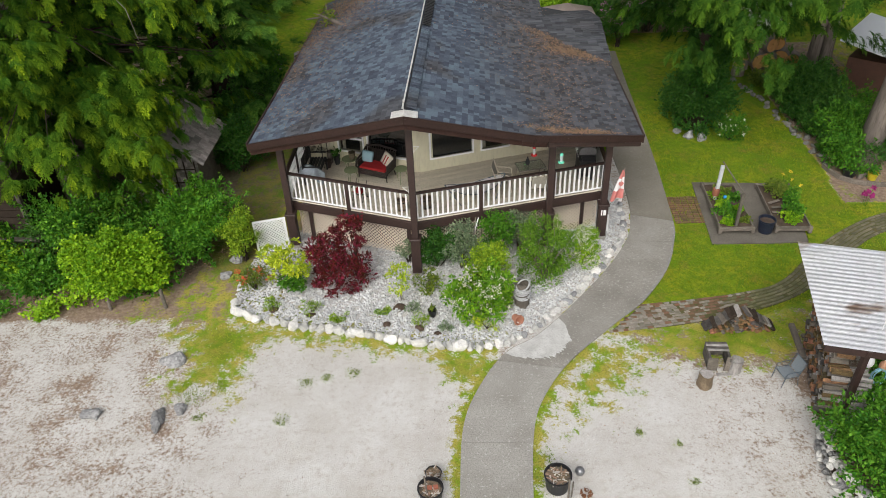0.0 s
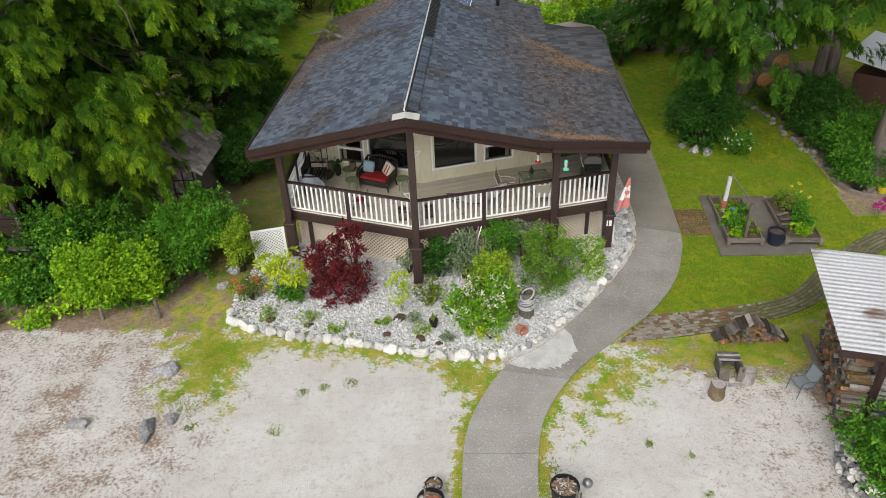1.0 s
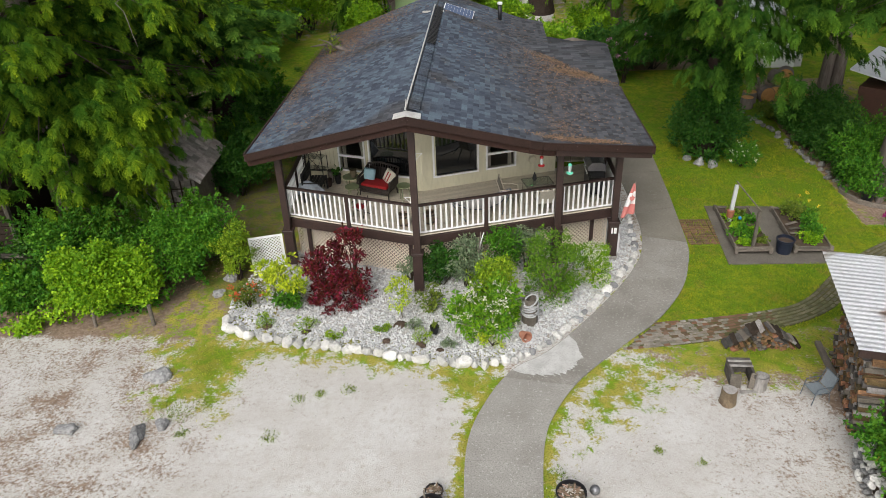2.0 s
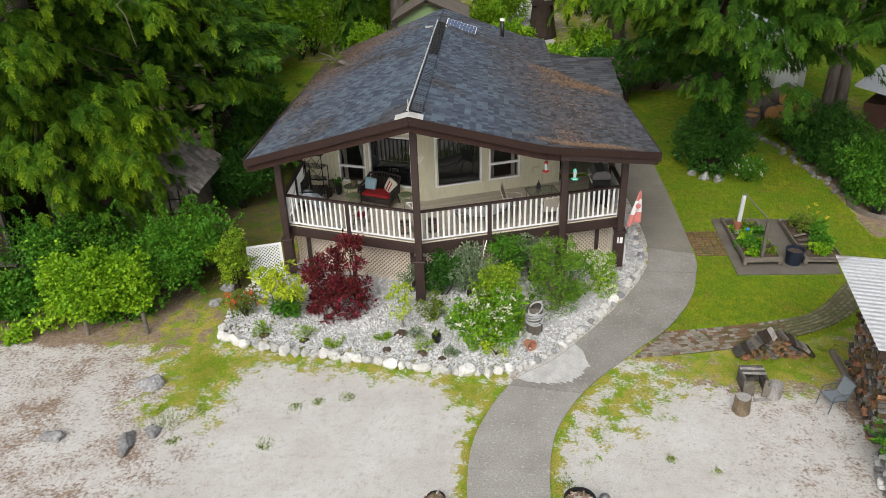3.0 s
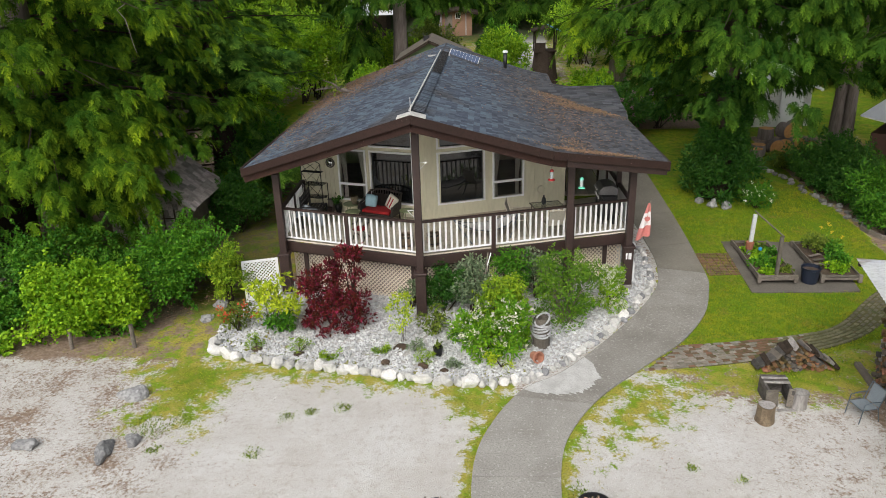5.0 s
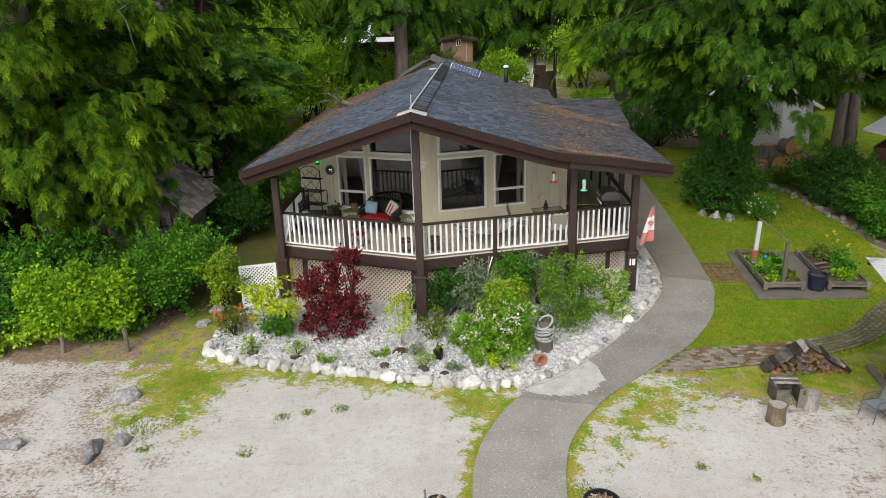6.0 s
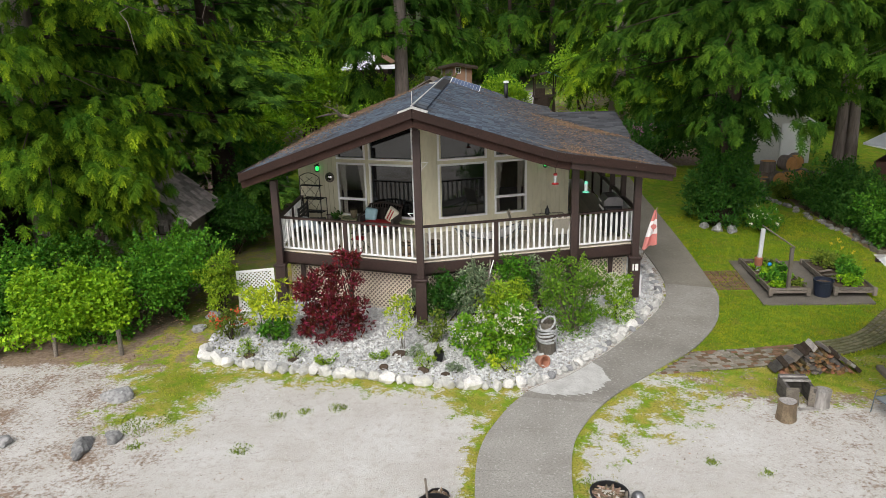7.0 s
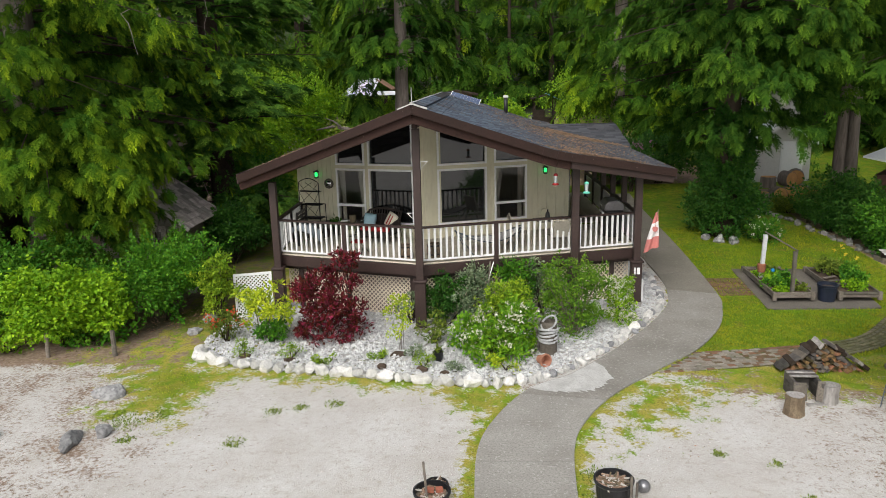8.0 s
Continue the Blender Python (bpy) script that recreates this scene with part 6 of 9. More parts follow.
bmesh.ops.solidify(bm, geom=bm.faces[:], thickness=0.004)
part("leaf_emblem", bm, RED, flag)

# ---------- things on the deck ----------
WICKER = mat("dark_wicker", (0.035, 0.024, 0.018), (0.022, 0.015, 0.012), scale=30, rough=0.6, bump=0.8, fine=120, coords="Object")
CUSHION_RED = mat("red_cushion_cloth", (0.36, 0.010, 0.012), (0.28, 0.008, 0.010), scale=6, rough=0.85, fine=80)
PILLOW_BLUE = mat("light_blue_cloth", (0.33, 0.50, 0.56), (0.28, 0.44, 0.50), scale=6, rough=0.9, fine=80)
PILLOW_CREAM = mat("cream_cloth", (0.68, 0.62, 0.50), (0.60, 0.55, 0.44), scale=6, rough=0.9, fine=80)
GREEN_METAL = mat("sage_green_paint", (0.20, 0.23, 0.12), (0.17, 0.20, 0.10), scale=6, rough=0.5)
GREY_METAL = mat("blue_grey_painted_metal", (0.12, 0.15, 0.18), (0.10, 0.125, 0.15), rough=0.4, metal=0.3)
BLACK_IRON = mat("black_iron", (0.012, 0.012, 0.013), rough=0.5, metal=0.4)


def pillow(w, h, t):
    bm = bmesh.new()
    n = 8
    grid = {}
    for sg in (1, -1):
        for i in range(n + 1):
            for j in range(n + 1):
                u, v = i / n * 2 - 1, j / n * 2 - 1
                k = (1 - u ** 4) * (1 - v ** 4)
                edge = i in (0, n) or j in (0, n)
                key = (i, j, 0 if edge else sg)
                if key not in grid:
                    grid[key] = bm.verts.new((u * w / 2 * (1 - 0.06 * v * v), sg * t / 2 * k ** 0.5 if not edge else 0, v * h / 2 * (1 - 0.06 * u * u)))
        for i in range(n):
            for j in range(n):
                f = [grid[(a, b, 0 if a in (0, n) or b in (0, n) else sg)] for a, b in ((i, j), (i + 1, j), (i + 1, j + 1), (i, j + 1))]
                bm.faces.new(f if sg > 0 else f[::-1])
    return bm


settee = thing("wicker_settee", (-1.34, 20.42, DECK_Z), -24, "dark wicker settee with a red seat cushion", "sofa")
part("seat_base", box(-0.62, 0.62, -0.30, 0.30, 0.24, 0.36, None, 0.03), WICKER, settee)
part("cushion", box(-0.55, 0.55, -0.30, 0.24, 0.36, 0.46, None, 0.035), CUSHION_RED, settee, "red seat cushion")
bm = bmesh.new()
for i in range(13):
    u = -1 + 2 * i / 12
    top = 0.98 - 0.10 * abs(u) ** 2
    part("back_slat", tube([(u * 0.60, 0.27, 0.32), (u * 0.63, 0.38, top)], 0.020, 5), WICKER, settee)
add_tube(bm, [(-0.64 + 1.28 * i / 12, 0.38 - 0.02 * math.sin(i), 0.98 - 0.10 * abs(-1 + 2 * i / 12) ** 2) for i in range(13)], 0.035, 7)
add_box(bm, -0.60, 0.60, 0.28, 0.31, 0.34, 0.85, pose(0, 0, 0, -8, 0, 0))
part("backrest", bm, WICKER, settee)
for sg in (-1, 1):
    bm = tube([(sg * 0.63, 0.36, 0.85), (sg * 0.68, 0.1, 0.68), (sg * 0.68, -0.22, 0.62), (sg * 0.66, -0.30, 0.45), (sg * 0.62, -0.28, 0.28)], 0.038, 8)
    add_box(bm, sg * 0.62 - 0.015, sg * 0.62 + 0.015, -0.26, 0.30, 0.30, 0.62)
    part("armrest", bm, WICKER, settee)
    for y in (-0.26, 0.26):
        part("leg", tube([(sg * 0.58, y, 0.26), (sg * 0.60, y * 1.08, 0.0)], [0.03, 0.022], 7), WICKER, settee)
settee.scale = (0.84, 1.0, 0.9)
part("apron", box(-0.60, 0.60, -0.31, -0.29, 0.16, 0.26, None, 0.008), WICKER, settee)
d1 = thing("pillow", (-1.62, 20.66, DECK_Z + 0.57), -18, "square light blue pillow leaning on the settee", "pillow")
bm = pillow(0.40, 0.38, 0.14)
bmesh.ops.transform(bm, matrix=pose(0, 0, 0, -18, 6, 0), verts=bm.verts)
part("cover", bm, PILLOW_BLUE, d1, smooth=True)
d2 = thing("pillow", (-0.98, 20.36, DECK_Z + 0.60), -42, "cream pillow with dark red stripes on the settee", "pillow")
bm = pillow(0.40, 0.44, 0.14)
bmesh.ops.transform(bm, matrix=pose(0, 0, 0, -18, 22, 0), verts=bm.verts)
part("cover", bm, PILLOW_CREAM, d2, smooth=True)
for x in (-0.05, 0.045):
    bm = box(x - 0.018, x + 0.018, -0.076, -0.070, -0.15, 0.15)
    bmesh.ops.transform(bm, matrix=pose(0, 0, 0, -18, 22, 0), verts=bm.verts)
    part("stripe", bm, CUSHION_RED, d2)


def side_table(x, y, r, h, label):
    ob = thing("side_table", (x, y, DECK_Z), 20, label, "table", "small round tables")
    part("top", lathe([(r * 0.96, h - 0.03), (r, h - 0.02), (r, h - 0.006), (r * 0.97, h)], 24), GREEN_METAL, ob)
    for k in range(3):
        a = k * math.tau / 3
        part("leg", tube([(r * 0.5 * math.cos(a), r * 0.5 * math.sin(a), h - 0.02), (r * 0.85 * math.cos(a), r * 0.85 * math.sin(a), h * 0.5), (r * 0.8 * math.cos(a), r * 0.8 * math.sin(a), 0.0)], 0.012, 6), GREEN_METAL, ob)


side_table(-2.07, 19.95, 0.22, 0.50, "round sage-green metal side table on the deck")
side_table(-0.52, 19.95, 0.21, 0.50, "round sage-green metal side table beside the settee")
side_table(-2.22, 20.72, 0.25, 0.48, "round sage-green metal table with potted things")
for i, (x, y, h, mname) in enumerate(((-2.72, 21.25, 0.32, "black"), (-2.95, 21.35, 0.42, "bark"), (-2.12, 20.68, 0.85, "firewood"), (-2.98, 21.05, 0.25, "brown"))):
    ob = thing("plant_pot", (x, y, DECK_Z if i != 2 else DECK_Z + 0.48), 0, "small dark garden pot beside the wall" if i != 2 else "small woven basket on the round table", "pot", "deck pots")
    hh = h if i != 2 else 0.24
    part("body", lathe([(0.07, 0), (0.11, hh * 0.6), (0.10, hh * 0.9), (0.115, hh)], 14), M[mname], ob)
    if i == 0:
        r_ = np.random.default_rng(200 + i)
        part("leaves", leaves_mesh("leaves", r_.normal(size=(60, 3)) * 0.06 + np.array([0, 0, hh + 0.06]), r_.normal(size=(60, 3)) + np.array([0, 0, 0.6]), 0.12, M["deep_leaf"], r_), None, ob)


def iron_rack(x, y, rz):
    ob = thing("bakers_rack", (x, y, DECK_Z), rz, "tall black iron shelf rack against the wall", "shelf")
    w, dp, h = 0.66, 0.34, 1.62
    for sx in (-1, 1):
        for sy in (-1, 1):
            part("upright", tube([(sx * w / 2, sy * dp / 2, 0), (sx * w / 2, sy * dp / 2, h if sy > 0 else 0.95)], 0.012, 6), BLACK_IRON, ob)
    part("arch", tube([(-w / 2 + w * k / 8, dp / 2, h + 0.12 * math.sin(math.pi * k / 8)) for k in range(9)], 0.012, 6), BLACK_IRON, ob)
    for z in (0.12, 0.55, 0.95, 1.35):
        for k in range(6):
            yy = (-dp / 2 if z < 1 else 0.0) + (dp if z < 1 else dp / 2) * k / 5
            part("shelf_rod", tube([(-w / 2, yy, z), (w / 2, yy, z)], 0.008, 5), BLACK_IRON, ob)
    for z0, z1 in ((0.55, 0.95), (0.95, 1.35), (1.35, 1.62)):
        for a, b in ((-w / 2, w / 6), (w / 6, w / 2), (w / 2, -w / 6), (-w / 6, -w / 2)):
            part("brace", tube([(a, dp / 2, z0), (b, dp / 2, z1)], 0.007, 5), BLACK_IRON, ob)


iron_rack(-3.38, 21.25, 161)


def deck_bench(x, y, rz):
    ob = thing("bench", (x, y, DECK_Z), rz, "dark slatted garden bench beside the railing", "bench")
    for k in range(5):
        part("slat", box(-0.55, 0.55, -0.24 + k * 0.10, -0.16 + k * 0.10, 0.42, 0.445, None, 0.004), M["black"], ob)
    for k in range(4):
        part("back_slat", box(-0.55, 0.55, 0.27, 0.295, 0.52 + k * 0.11, 0.60 + k * 0.11, None, 0.004), M["black"], ob)
    for sx in (-0.5, 0.5):
        part("leg", box(sx - 0.025, sx + 0.025, -0.25, -0.20, 0, 0.42, None, 0.004), M["black"], ob)
        part("leg", box(sx - 0.025, sx + 0.025, 0.25, 0.30, 0, 0.95, None, 0.004), M["black"], ob)
        part("armrest", box(sx - 0.03, sx + 0.03, -0.26, 0.28, 0.62, 0.65, None, 0.005), M["black"], ob)


deck_bench(-3.25, 20.4, 88)
blanket = thing("blanket", (-3.28, 19.72, DECK_Z + 0.46), 0, "pale grey blanket thrown over the bench end", "blanket")
bm = bmesh.new()
bmesh.ops.create_grid(bm, x_segments=14, y_segments=12, size=0.5)
for v in bm.verts:
    x, y = v.co.x, v.co.y
    v.co.z = 0.05 * math.sin(9 * x) * math.cos(7 * y) + (-0.5 * max(0, x - 0.18) * 2.0) + 0.30 * max(0, y - 0.05) + 0.06
    v.co.x, v.co.y = x * 0.75, y * 0.55
bmesh.ops.solidify(bm, geom=bm.faces[:], thickness=0.012)
part("cloth", bm, mat("pale_grey_cloth", (0.45, 0.50, 0.55), (0.36, 0.41, 0.46), scale=5, rough=0.9), blanket, smooth=True)


def small_chair(x, y, rz):
    ob = thing("folding_chair", (x, y, DECK_Z), rz, "low black folding chair with red cushion", "chair")
    part("cushion", box(-0.20, 0.20, -0.20, 0.16, 0.36, 0.42, None, 0.02), CUSHION_RED, ob)
    ob.scale = (0.8, 0.8, 0.8)
    for sx in (-0.22, 0.22):
        part("leg", tube([(sx, -0.22, 0.0), (sx, 0.22, 0.75)], 0.014, 6), BLACK_IRON, ob)
        part("leg", tube([(sx, 0.24, 0.0), (sx, -0.20, 0.38)], 0.014, 6), BLACK_IRON, ob)
        part("armrest", box(sx - 0.02, sx + 0.02, -0.2, 0.2, 0.56, 0.58, None, 0.004), M["black"], ob)


small_chair(-1.72, 19.0, -25)


def barrel(x, y, label):
    ob = thing("barrel", (x, y, DECK_Z), 0, label, "barrel", "half barrels")
    n = 14
    for k in range(n):
        a0, a1 = k * math.tau / n, (k + 1) * math.tau / n - 0.03
        bm = bmesh.new()
        rows = []
        for z, r in ((0, 0.15), (0.18, 0.185), (0.36, 0.16)):
            rows.append([bm.verts.new(((r + o) * math.cos(a), (r + o) * math.sin(a), z)) for a, o in ((a0, 0), (a1, 0), (a1, -0.02), (a0, -0.02))])
        for p, q in zip(rows, rows[1:]):
            for i in range(4):
                bm.faces.new((p[i], p[(i + 1) % 4], q[(i + 1) % 4], q[i]))
        bm.faces.new(rows[0][::-1])
        bm.faces.new(rows[-1])
        part("stave", bm, M["firewood"], ob)
    for z, r in ((0.06, 0.168), (0.29, 0.178)):
        part("hoop", lathe([(r, z), (r + 0.004, z + 0.035), (r - 0.02, z + 0.035), (r - 0.02, z)], 20), M["black"], ob)
    part("soil", lathe([(0.14, 0.30), (0.14, 0.33), (0.05, 0.35)], 14), M["soil"], ob)


barrel(-0.42, 18.35, "small wooden barrel with black hoops")
barrel(0.30, 18.45, "small wooden barrel with black hoops")

# cushioned hammock chair behind the front railing
ham = thing("garden_lounger", (1.75, 18.95, DECK_Z), 20, "long pale fabric garden lounger on a metal frame", "lounger")
bm = bmesh.new()
rows = []
for i in range(15):
    u = -1 + 2 * i / 14
    w = 0.33 * (1 - abs(u) ** 3) + 0.03
    z = 0.34 + 0.26 * u * u
    rows.append([bm.verts.new((u * 0.92, -w + 2 * w * k / 6, z - 0.10 * (1 - ((k - 3) / 3) ** 2))) for k in range(7)])
for a, b in zip(rows, rows[1:]):
    for k in range(6):
        bm.faces.new((a[k], a[k + 1], b[k + 1], b[k]))
bmesh.ops.solidify(bm, geom=bm.faces[:], thickness=0.02)
part("sling", bm, WHITE_CLOTH, ham, smooth=True)
for sg in (-1, 1):
    part("frame_tube", tube([(-0.95, sg * 0.05, 0.62), (-0.5, sg * 0.30, 0.40), (0.0, sg * 0.36, 0.30), (0.5, sg * 0.30, 0.40), (0.95, sg * 0.05, 0.62)], 0.014, 6), GREY_METAL, ham)
    part("leg", tube([(sg * 0.95, 0.0, 0.64), (sg * 0.55, -0.3, 0.0)], 0.014, 6), GREY_METAL, ham)
    part("leg", tube([(sg * 0.95, 0.0, 0.64), (sg * 0.55, 0.3, 0.0)], 0.014, 6), GREY_METAL, ham)

table = thing("glass_table", (3.43, 19.58, DECK_Z), 12, "rectangular glass patio table with pale metal frame", "table")
TG = mat("green_tinted_glass", (0.72, 0.78, 0.72), (0.68, 0.74, 0.68), rough=0.06, spec=0.8)
TG.node_tree.nodes["Principled BSDF"].inputs["Transmission Weight"].default_value = 0.95
part("top", box(-0.62, 0.62, -0.36, 0.36, 0.70, 0.712, None, 0.004), TG, table)
for x0, x1, y0, y1 in ((-0.64, 0.64, -0.38, -0.355), (-0.64, 0.64, 0.355, 0.38), (-0.64, -0.615, -0.355, 0.355), (0.615, 0.64, -0.355, 0.355)):
    part("frame_bar", box(x0, x1, y0, y1, 0.685, 0.716, None, 0.004), M["wood_grey"], table)
for sx in (-0.56, 0.56):
    for sy in (-0.30, 0.30):
        part("leg", tube([(sx, sy, 0.69), (sx * 1.04, sy * 1.05, 0)], 0.016, 6), M["wood_grey"], table)
table.scale = (0.66, 0.75, 1.0)
vase = thing("lantern", (3.35, 19.66, DECK_Z + 0.712), 0, "small dark lantern standing on the glass table", "lantern")
part("body", lathe([(0.05, 0), (0.07, 0.05), (0.05, 0.16), (0.02, 0.20), (0.02, 0.25)], 12), M["black"], vase)


def patio_chair(x, y, z, rz, label, frame_m, cloth_m, group="patio chairs", size=0.92):
    """A metal sling chair with arms."""
    ob = thing("patio_chair", (x, y, z), rz, label, "chair", group)
    ob.scale = (size, size, size)
    bm = box(-0.24, 0.24, -0.24, 0.22, 0.41, 0.425, None, 0.004)
    part("seat", bm, cloth_m, ob)
    part("backrest", box(-0.23, 0.23, 0.0, 0.012, 0.0, 0.50, pose(0, 0.24, 0.43, -16, 0, 0), 0.004), cloth_m, ob)
    for sx in (-0.27, 0.27):
        part("side_tube", tube([(sx, -0.30, 0.0), (sx, -0.25, 0.40), (sx, -0.22, 0.60), (sx, 0.0, 0.64), (sx, 0.28, 0.62)], 0.014, 6), frame_m, ob)
        part("side_tube", tube([(sx, 0.30, 0.0), (sx, 0.20, 0.42), (sx, 0.38, 0.93)], 0.014, 6), frame_m, ob)
        part("seat_rail", tube([(sx, -0.25, 0.42), (sx, 0.22, 0.42)], 0.012, 6), frame_m, ob)
    part("top_bar", tube([(-0.27, 0.38, 0.93), (0.27, 0.38, 0.93)], 0.014, 6), frame_m, ob)
    part("front_bar", tube([(-0.27, -0.25, 0.41), (0.27, -0.25, 0.41)], 0.012, 6), frame_m, ob)
    return ob


BEIGE_MESH = mat("beige_mesh_fabric", (0.33, 0.30, 0.245), (0.28, 0.255, 0.21), scale=8, rough=0.85)
patio_chair(2.62, 19.5, DECK_Z, 80, "beige metal patio chair beside the glass table", M["deck"], BEIGE_MESH)
patio_chair(3.55, 18.98, DECK_Z, 192, "beige metal patio chair beside the glass table", M["deck"], BEIGE_MESH)

bbq = thing("barbecue_grill", (5.18, 20.25, DECK_Z), -90, "black gas barbecue with grey lid on the deck", "grill")
part("cart", box(-0.42, 0.42, -0.22, 0.22, 0.12, 0.66, None, 0.01), M["black"], bbq)
part("firebox", box(-0.36, 0.36, -0.25, 0.25, 0.66, 0.86, None, 0.02), M["black"], bbq)
bm = bmesh.new()
prof = [(-0.26, 0.86), (-0.25, 1.0), (-0.15, 1.10), (0.10, 1.12), (0.25, 1.04), (0.26, 0.86)]
a = [bm.verts.new((-0.36, y, z)) for y, z in prof]
b = [bm.verts.new((0.36, y, z)) for y, z in prof]
bm.faces.new(a[::-1])
bm.faces.new(b)
for i in range(len(prof)):
    j = (i + 1) % len(prof)
    bm.faces.new((a[i], a[j], b[j], b[i]))
part("lid", bm, mat("grey_enamel", (0.22, 0.21, 0.21), rough=0.35, metal=0.3), bbq, "grey enamel lid")
part("handle", tube([(-0.24, -0.31, 0.98), (0.24, -0.31, 0.98)], 0.014, 8), M["white"], bbq)
for k in range(5):
    part("knob", lathe([(0.028, 0), (0.026, 0.03), (0.01, 0.032)], 10), M["white"], bbq, "pale control knob").matrix_basis = pose(-0.28 + 0.14 * k, -0.25, 0.76, 90, 0, 0)
for sx in (-0.56, 0.56):
    part("side_shelf", box(sx - 0.15, sx + 0.15, -0.2, 0.2, 0.80, 0.83, None, 0.008), M["black"], bbq)
for sx in (-0.36, 0.36):
    for sy in (-0.18, 0.18):
        part("wheel", lathe([(0.05, 0), (0.06, 0.02), (0.06, 0.1), (0.05, 0.12)], 10), M["black"], bbq).location = (sx, sy, 0)

# ---------- vegetable beds on their concrete pad ----------
def gz(x, y):
    return ground_z(x, y)


pad = thing("concrete_pad", (10.5, 20.1, gz(10.5, 20.1)), 0, "grey concrete slab round the vegetable beds", "slab", kind="structure")
child("slab", prism(PAD, lambda x, y: gz(x, y) - 0.08, lambda x, y: gz(x, y) + 0.035), M["concrete_old"], pad)


def raised_bed(quad, h, plank_rows, label):
    """A timber-sided bed: planks on four sides, corner posts, soil."""
    cx, cy = sum(p[0] for p in quad) / 4, sum(p[1] for p in quad) / 4
    base = gz(cx, cy) + 0.035
    ob = thing("planter_bed", (cx, cy, base), 0, label, "planter", "vegetable beds")
    q = [Vector((x - cx, y - cy, 0)) for x, y in quad]
    for i in range(4):
        a, b = q[i], q[(i + 1) % 4]
        for r in range(plank_rows):
            z1 = 0.06 + (h - 0.06) * (r + 1) / plank_rows
            part("plank", beam((a.x, a.y, z1), (b.x, b.y, z1), 0.04, (h - 0.06) / plank_rows - 0.008), M["wood_grey"], ob)
        part("corner_post", box(a.x - 0.05, a.x + 0.05, a.y - 0.05, a.y + 0.05, 0, h + 0.01, None, 0.006), M["wood_grey"], ob)
    bm = bmesh.new()
    n = 10
    vs = [[None] * (n + 1) for _ in range(n + 1)]
    for i in range(n + 1):
        for j in range(n + 1):
            u, v = i / n, j / n
            p = q[0].lerp(q[1], u).lerp(q[3].lerp(q[2], u), v)
            vs[i][j] = bm.verts.new((p.x * 0.97, p.y * 0.97, h - 0.07 + 0.03 * noise.noise(Vector((p.x * 3, p.y * 3, cx)))))
    for i in range(n):
        for j in range(n):
            bm.faces.new((vs[i][j], vs[i + 1][j], vs[i + 1][j + 1], vs[i][j + 1]))
    part("soil", bm, M["soil"], ob)
    return ob


raised_bed([(9.28, 18.95), (10.28, 18.95), (10.46, 21.55), (9.45, 21.65)], 0.22, 2, "weathered timber vegetable bed with leafy plants")
raised_bed([(11.0, 18.95), (12.0, 18.9), (12.25, 21.45), (11.22, 21.5)], 0.22, 2, "weathered timber vegetable bed with tall herbs")
for i, (x, y, r, h, m, n, s) in enumerate(((9.75, 20.4, 0.34, 0.26, "lime_leaf", 500, 0.11), (9.75, 19.8, 0.38, 0.28, "green_leaf", 600, 0.11), (10.1, 19.35, 0.24, 0.22, "olive_leaf", 260, 0.09), (9.85, 21.1, 0.34, 0.24, "olive_leaf", 420, 0.09), (9.62, 19.3, 0.3, 0.22, "maple_leaf", 420, 0.09), (10.1, 20.0, 0.28, 0.22, "maple_leaf", 420, 0.09), (9.72, 20.75, 0.3, 0.2, "maple_leaf", 360, 0.09), (10.15, 20.7, 0.26, 0.2, "green_leaf", 300, 0.09),
                                           (11.75, 19.6, 0.36, 0.42, "green_leaf", 900, 0.10), (11.9, 20.3, 0.30, 0.40, "green_leaf", 500, 0.09), (11.8, 21.0, 0.36, 0.45, "olive_leaf", 520, 0.08), (11.45, 21.1, 0.26, 0.30, "olive_leaf", 300, 0.07), (11.55, 19.3, 0.3, 0.34, "maple_leaf", 420, 0.08), (12.0, 20.7, 0.3, 0.5, "fine_leaf", 520, 0.07), (11.6, 20.7, 0.3, 0.4, "olive_leaf", 320, 0.07))):
    shrub("vegetable_plant", x, y, r, r, h * (0.65 if x < 10.6 else 0.9), n, s, M[m], "leafy vegetable plant in the timber bed", "plant", seed=300 + i, clumps=10, z0=gz(x, y) + 0.16, group="vegetable plants", stems=4, width=0.7)
YEL = mat("yellow_petal", (0.65, 0.50, 0.03), (0.55, 0.42, 0.02))
fl = thing("yellow_flower", (11.95, 21.0, gz(12, 21) + 0.22), 0, "tall yellow flowers in the timber bed", "flower")
for i, (dx, dy, h) in enumerate(((0, 0, 0.75), (0.12, 0.1, 0.65), (-0.14, 0.05, 0.6), (0.05, -0.2, 0.55), (0.2, -0.5, 0.5))):
    part("stalk", tube([(dx * 0.5, dy * 0.5, 0), (dx, dy, h)], 0.006, 5), M["green_leaf"], fl)
    r_ = np.random.default_rng(i)
    part("bloom", leaves_mesh("bloom", r_.normal(size=(16, 3)) * 0.012 + np.array([dx, dy, h]), r_.normal(size=(16, 3)), 0.05, YEL, r_, 0.8), None, fl)
# broken boards in the far bed
for i, (x, y, rz) in enumerate(((11.38, 20.35, 25), (11.42, 20.05, 8), (11.35, 19.75, -5))):
    b_ = thing("loose_board", (x, y, gz(x, y) + 0.25), rz, "weathered loose board lying in the timber bed", "board", "loose boards")
    part("board", box(-0.22, 0.22, -0.05, 0.05, 0, 0.02, None, 0.003), M["wood_grey"], b_)

# trellis: a white post, a wooden post and a pole between
tr = thing("trellis", (9.6, 20.7, gz(9.6, 20.7)), 0, "white post and wooden post joined by a pole", "trellis")
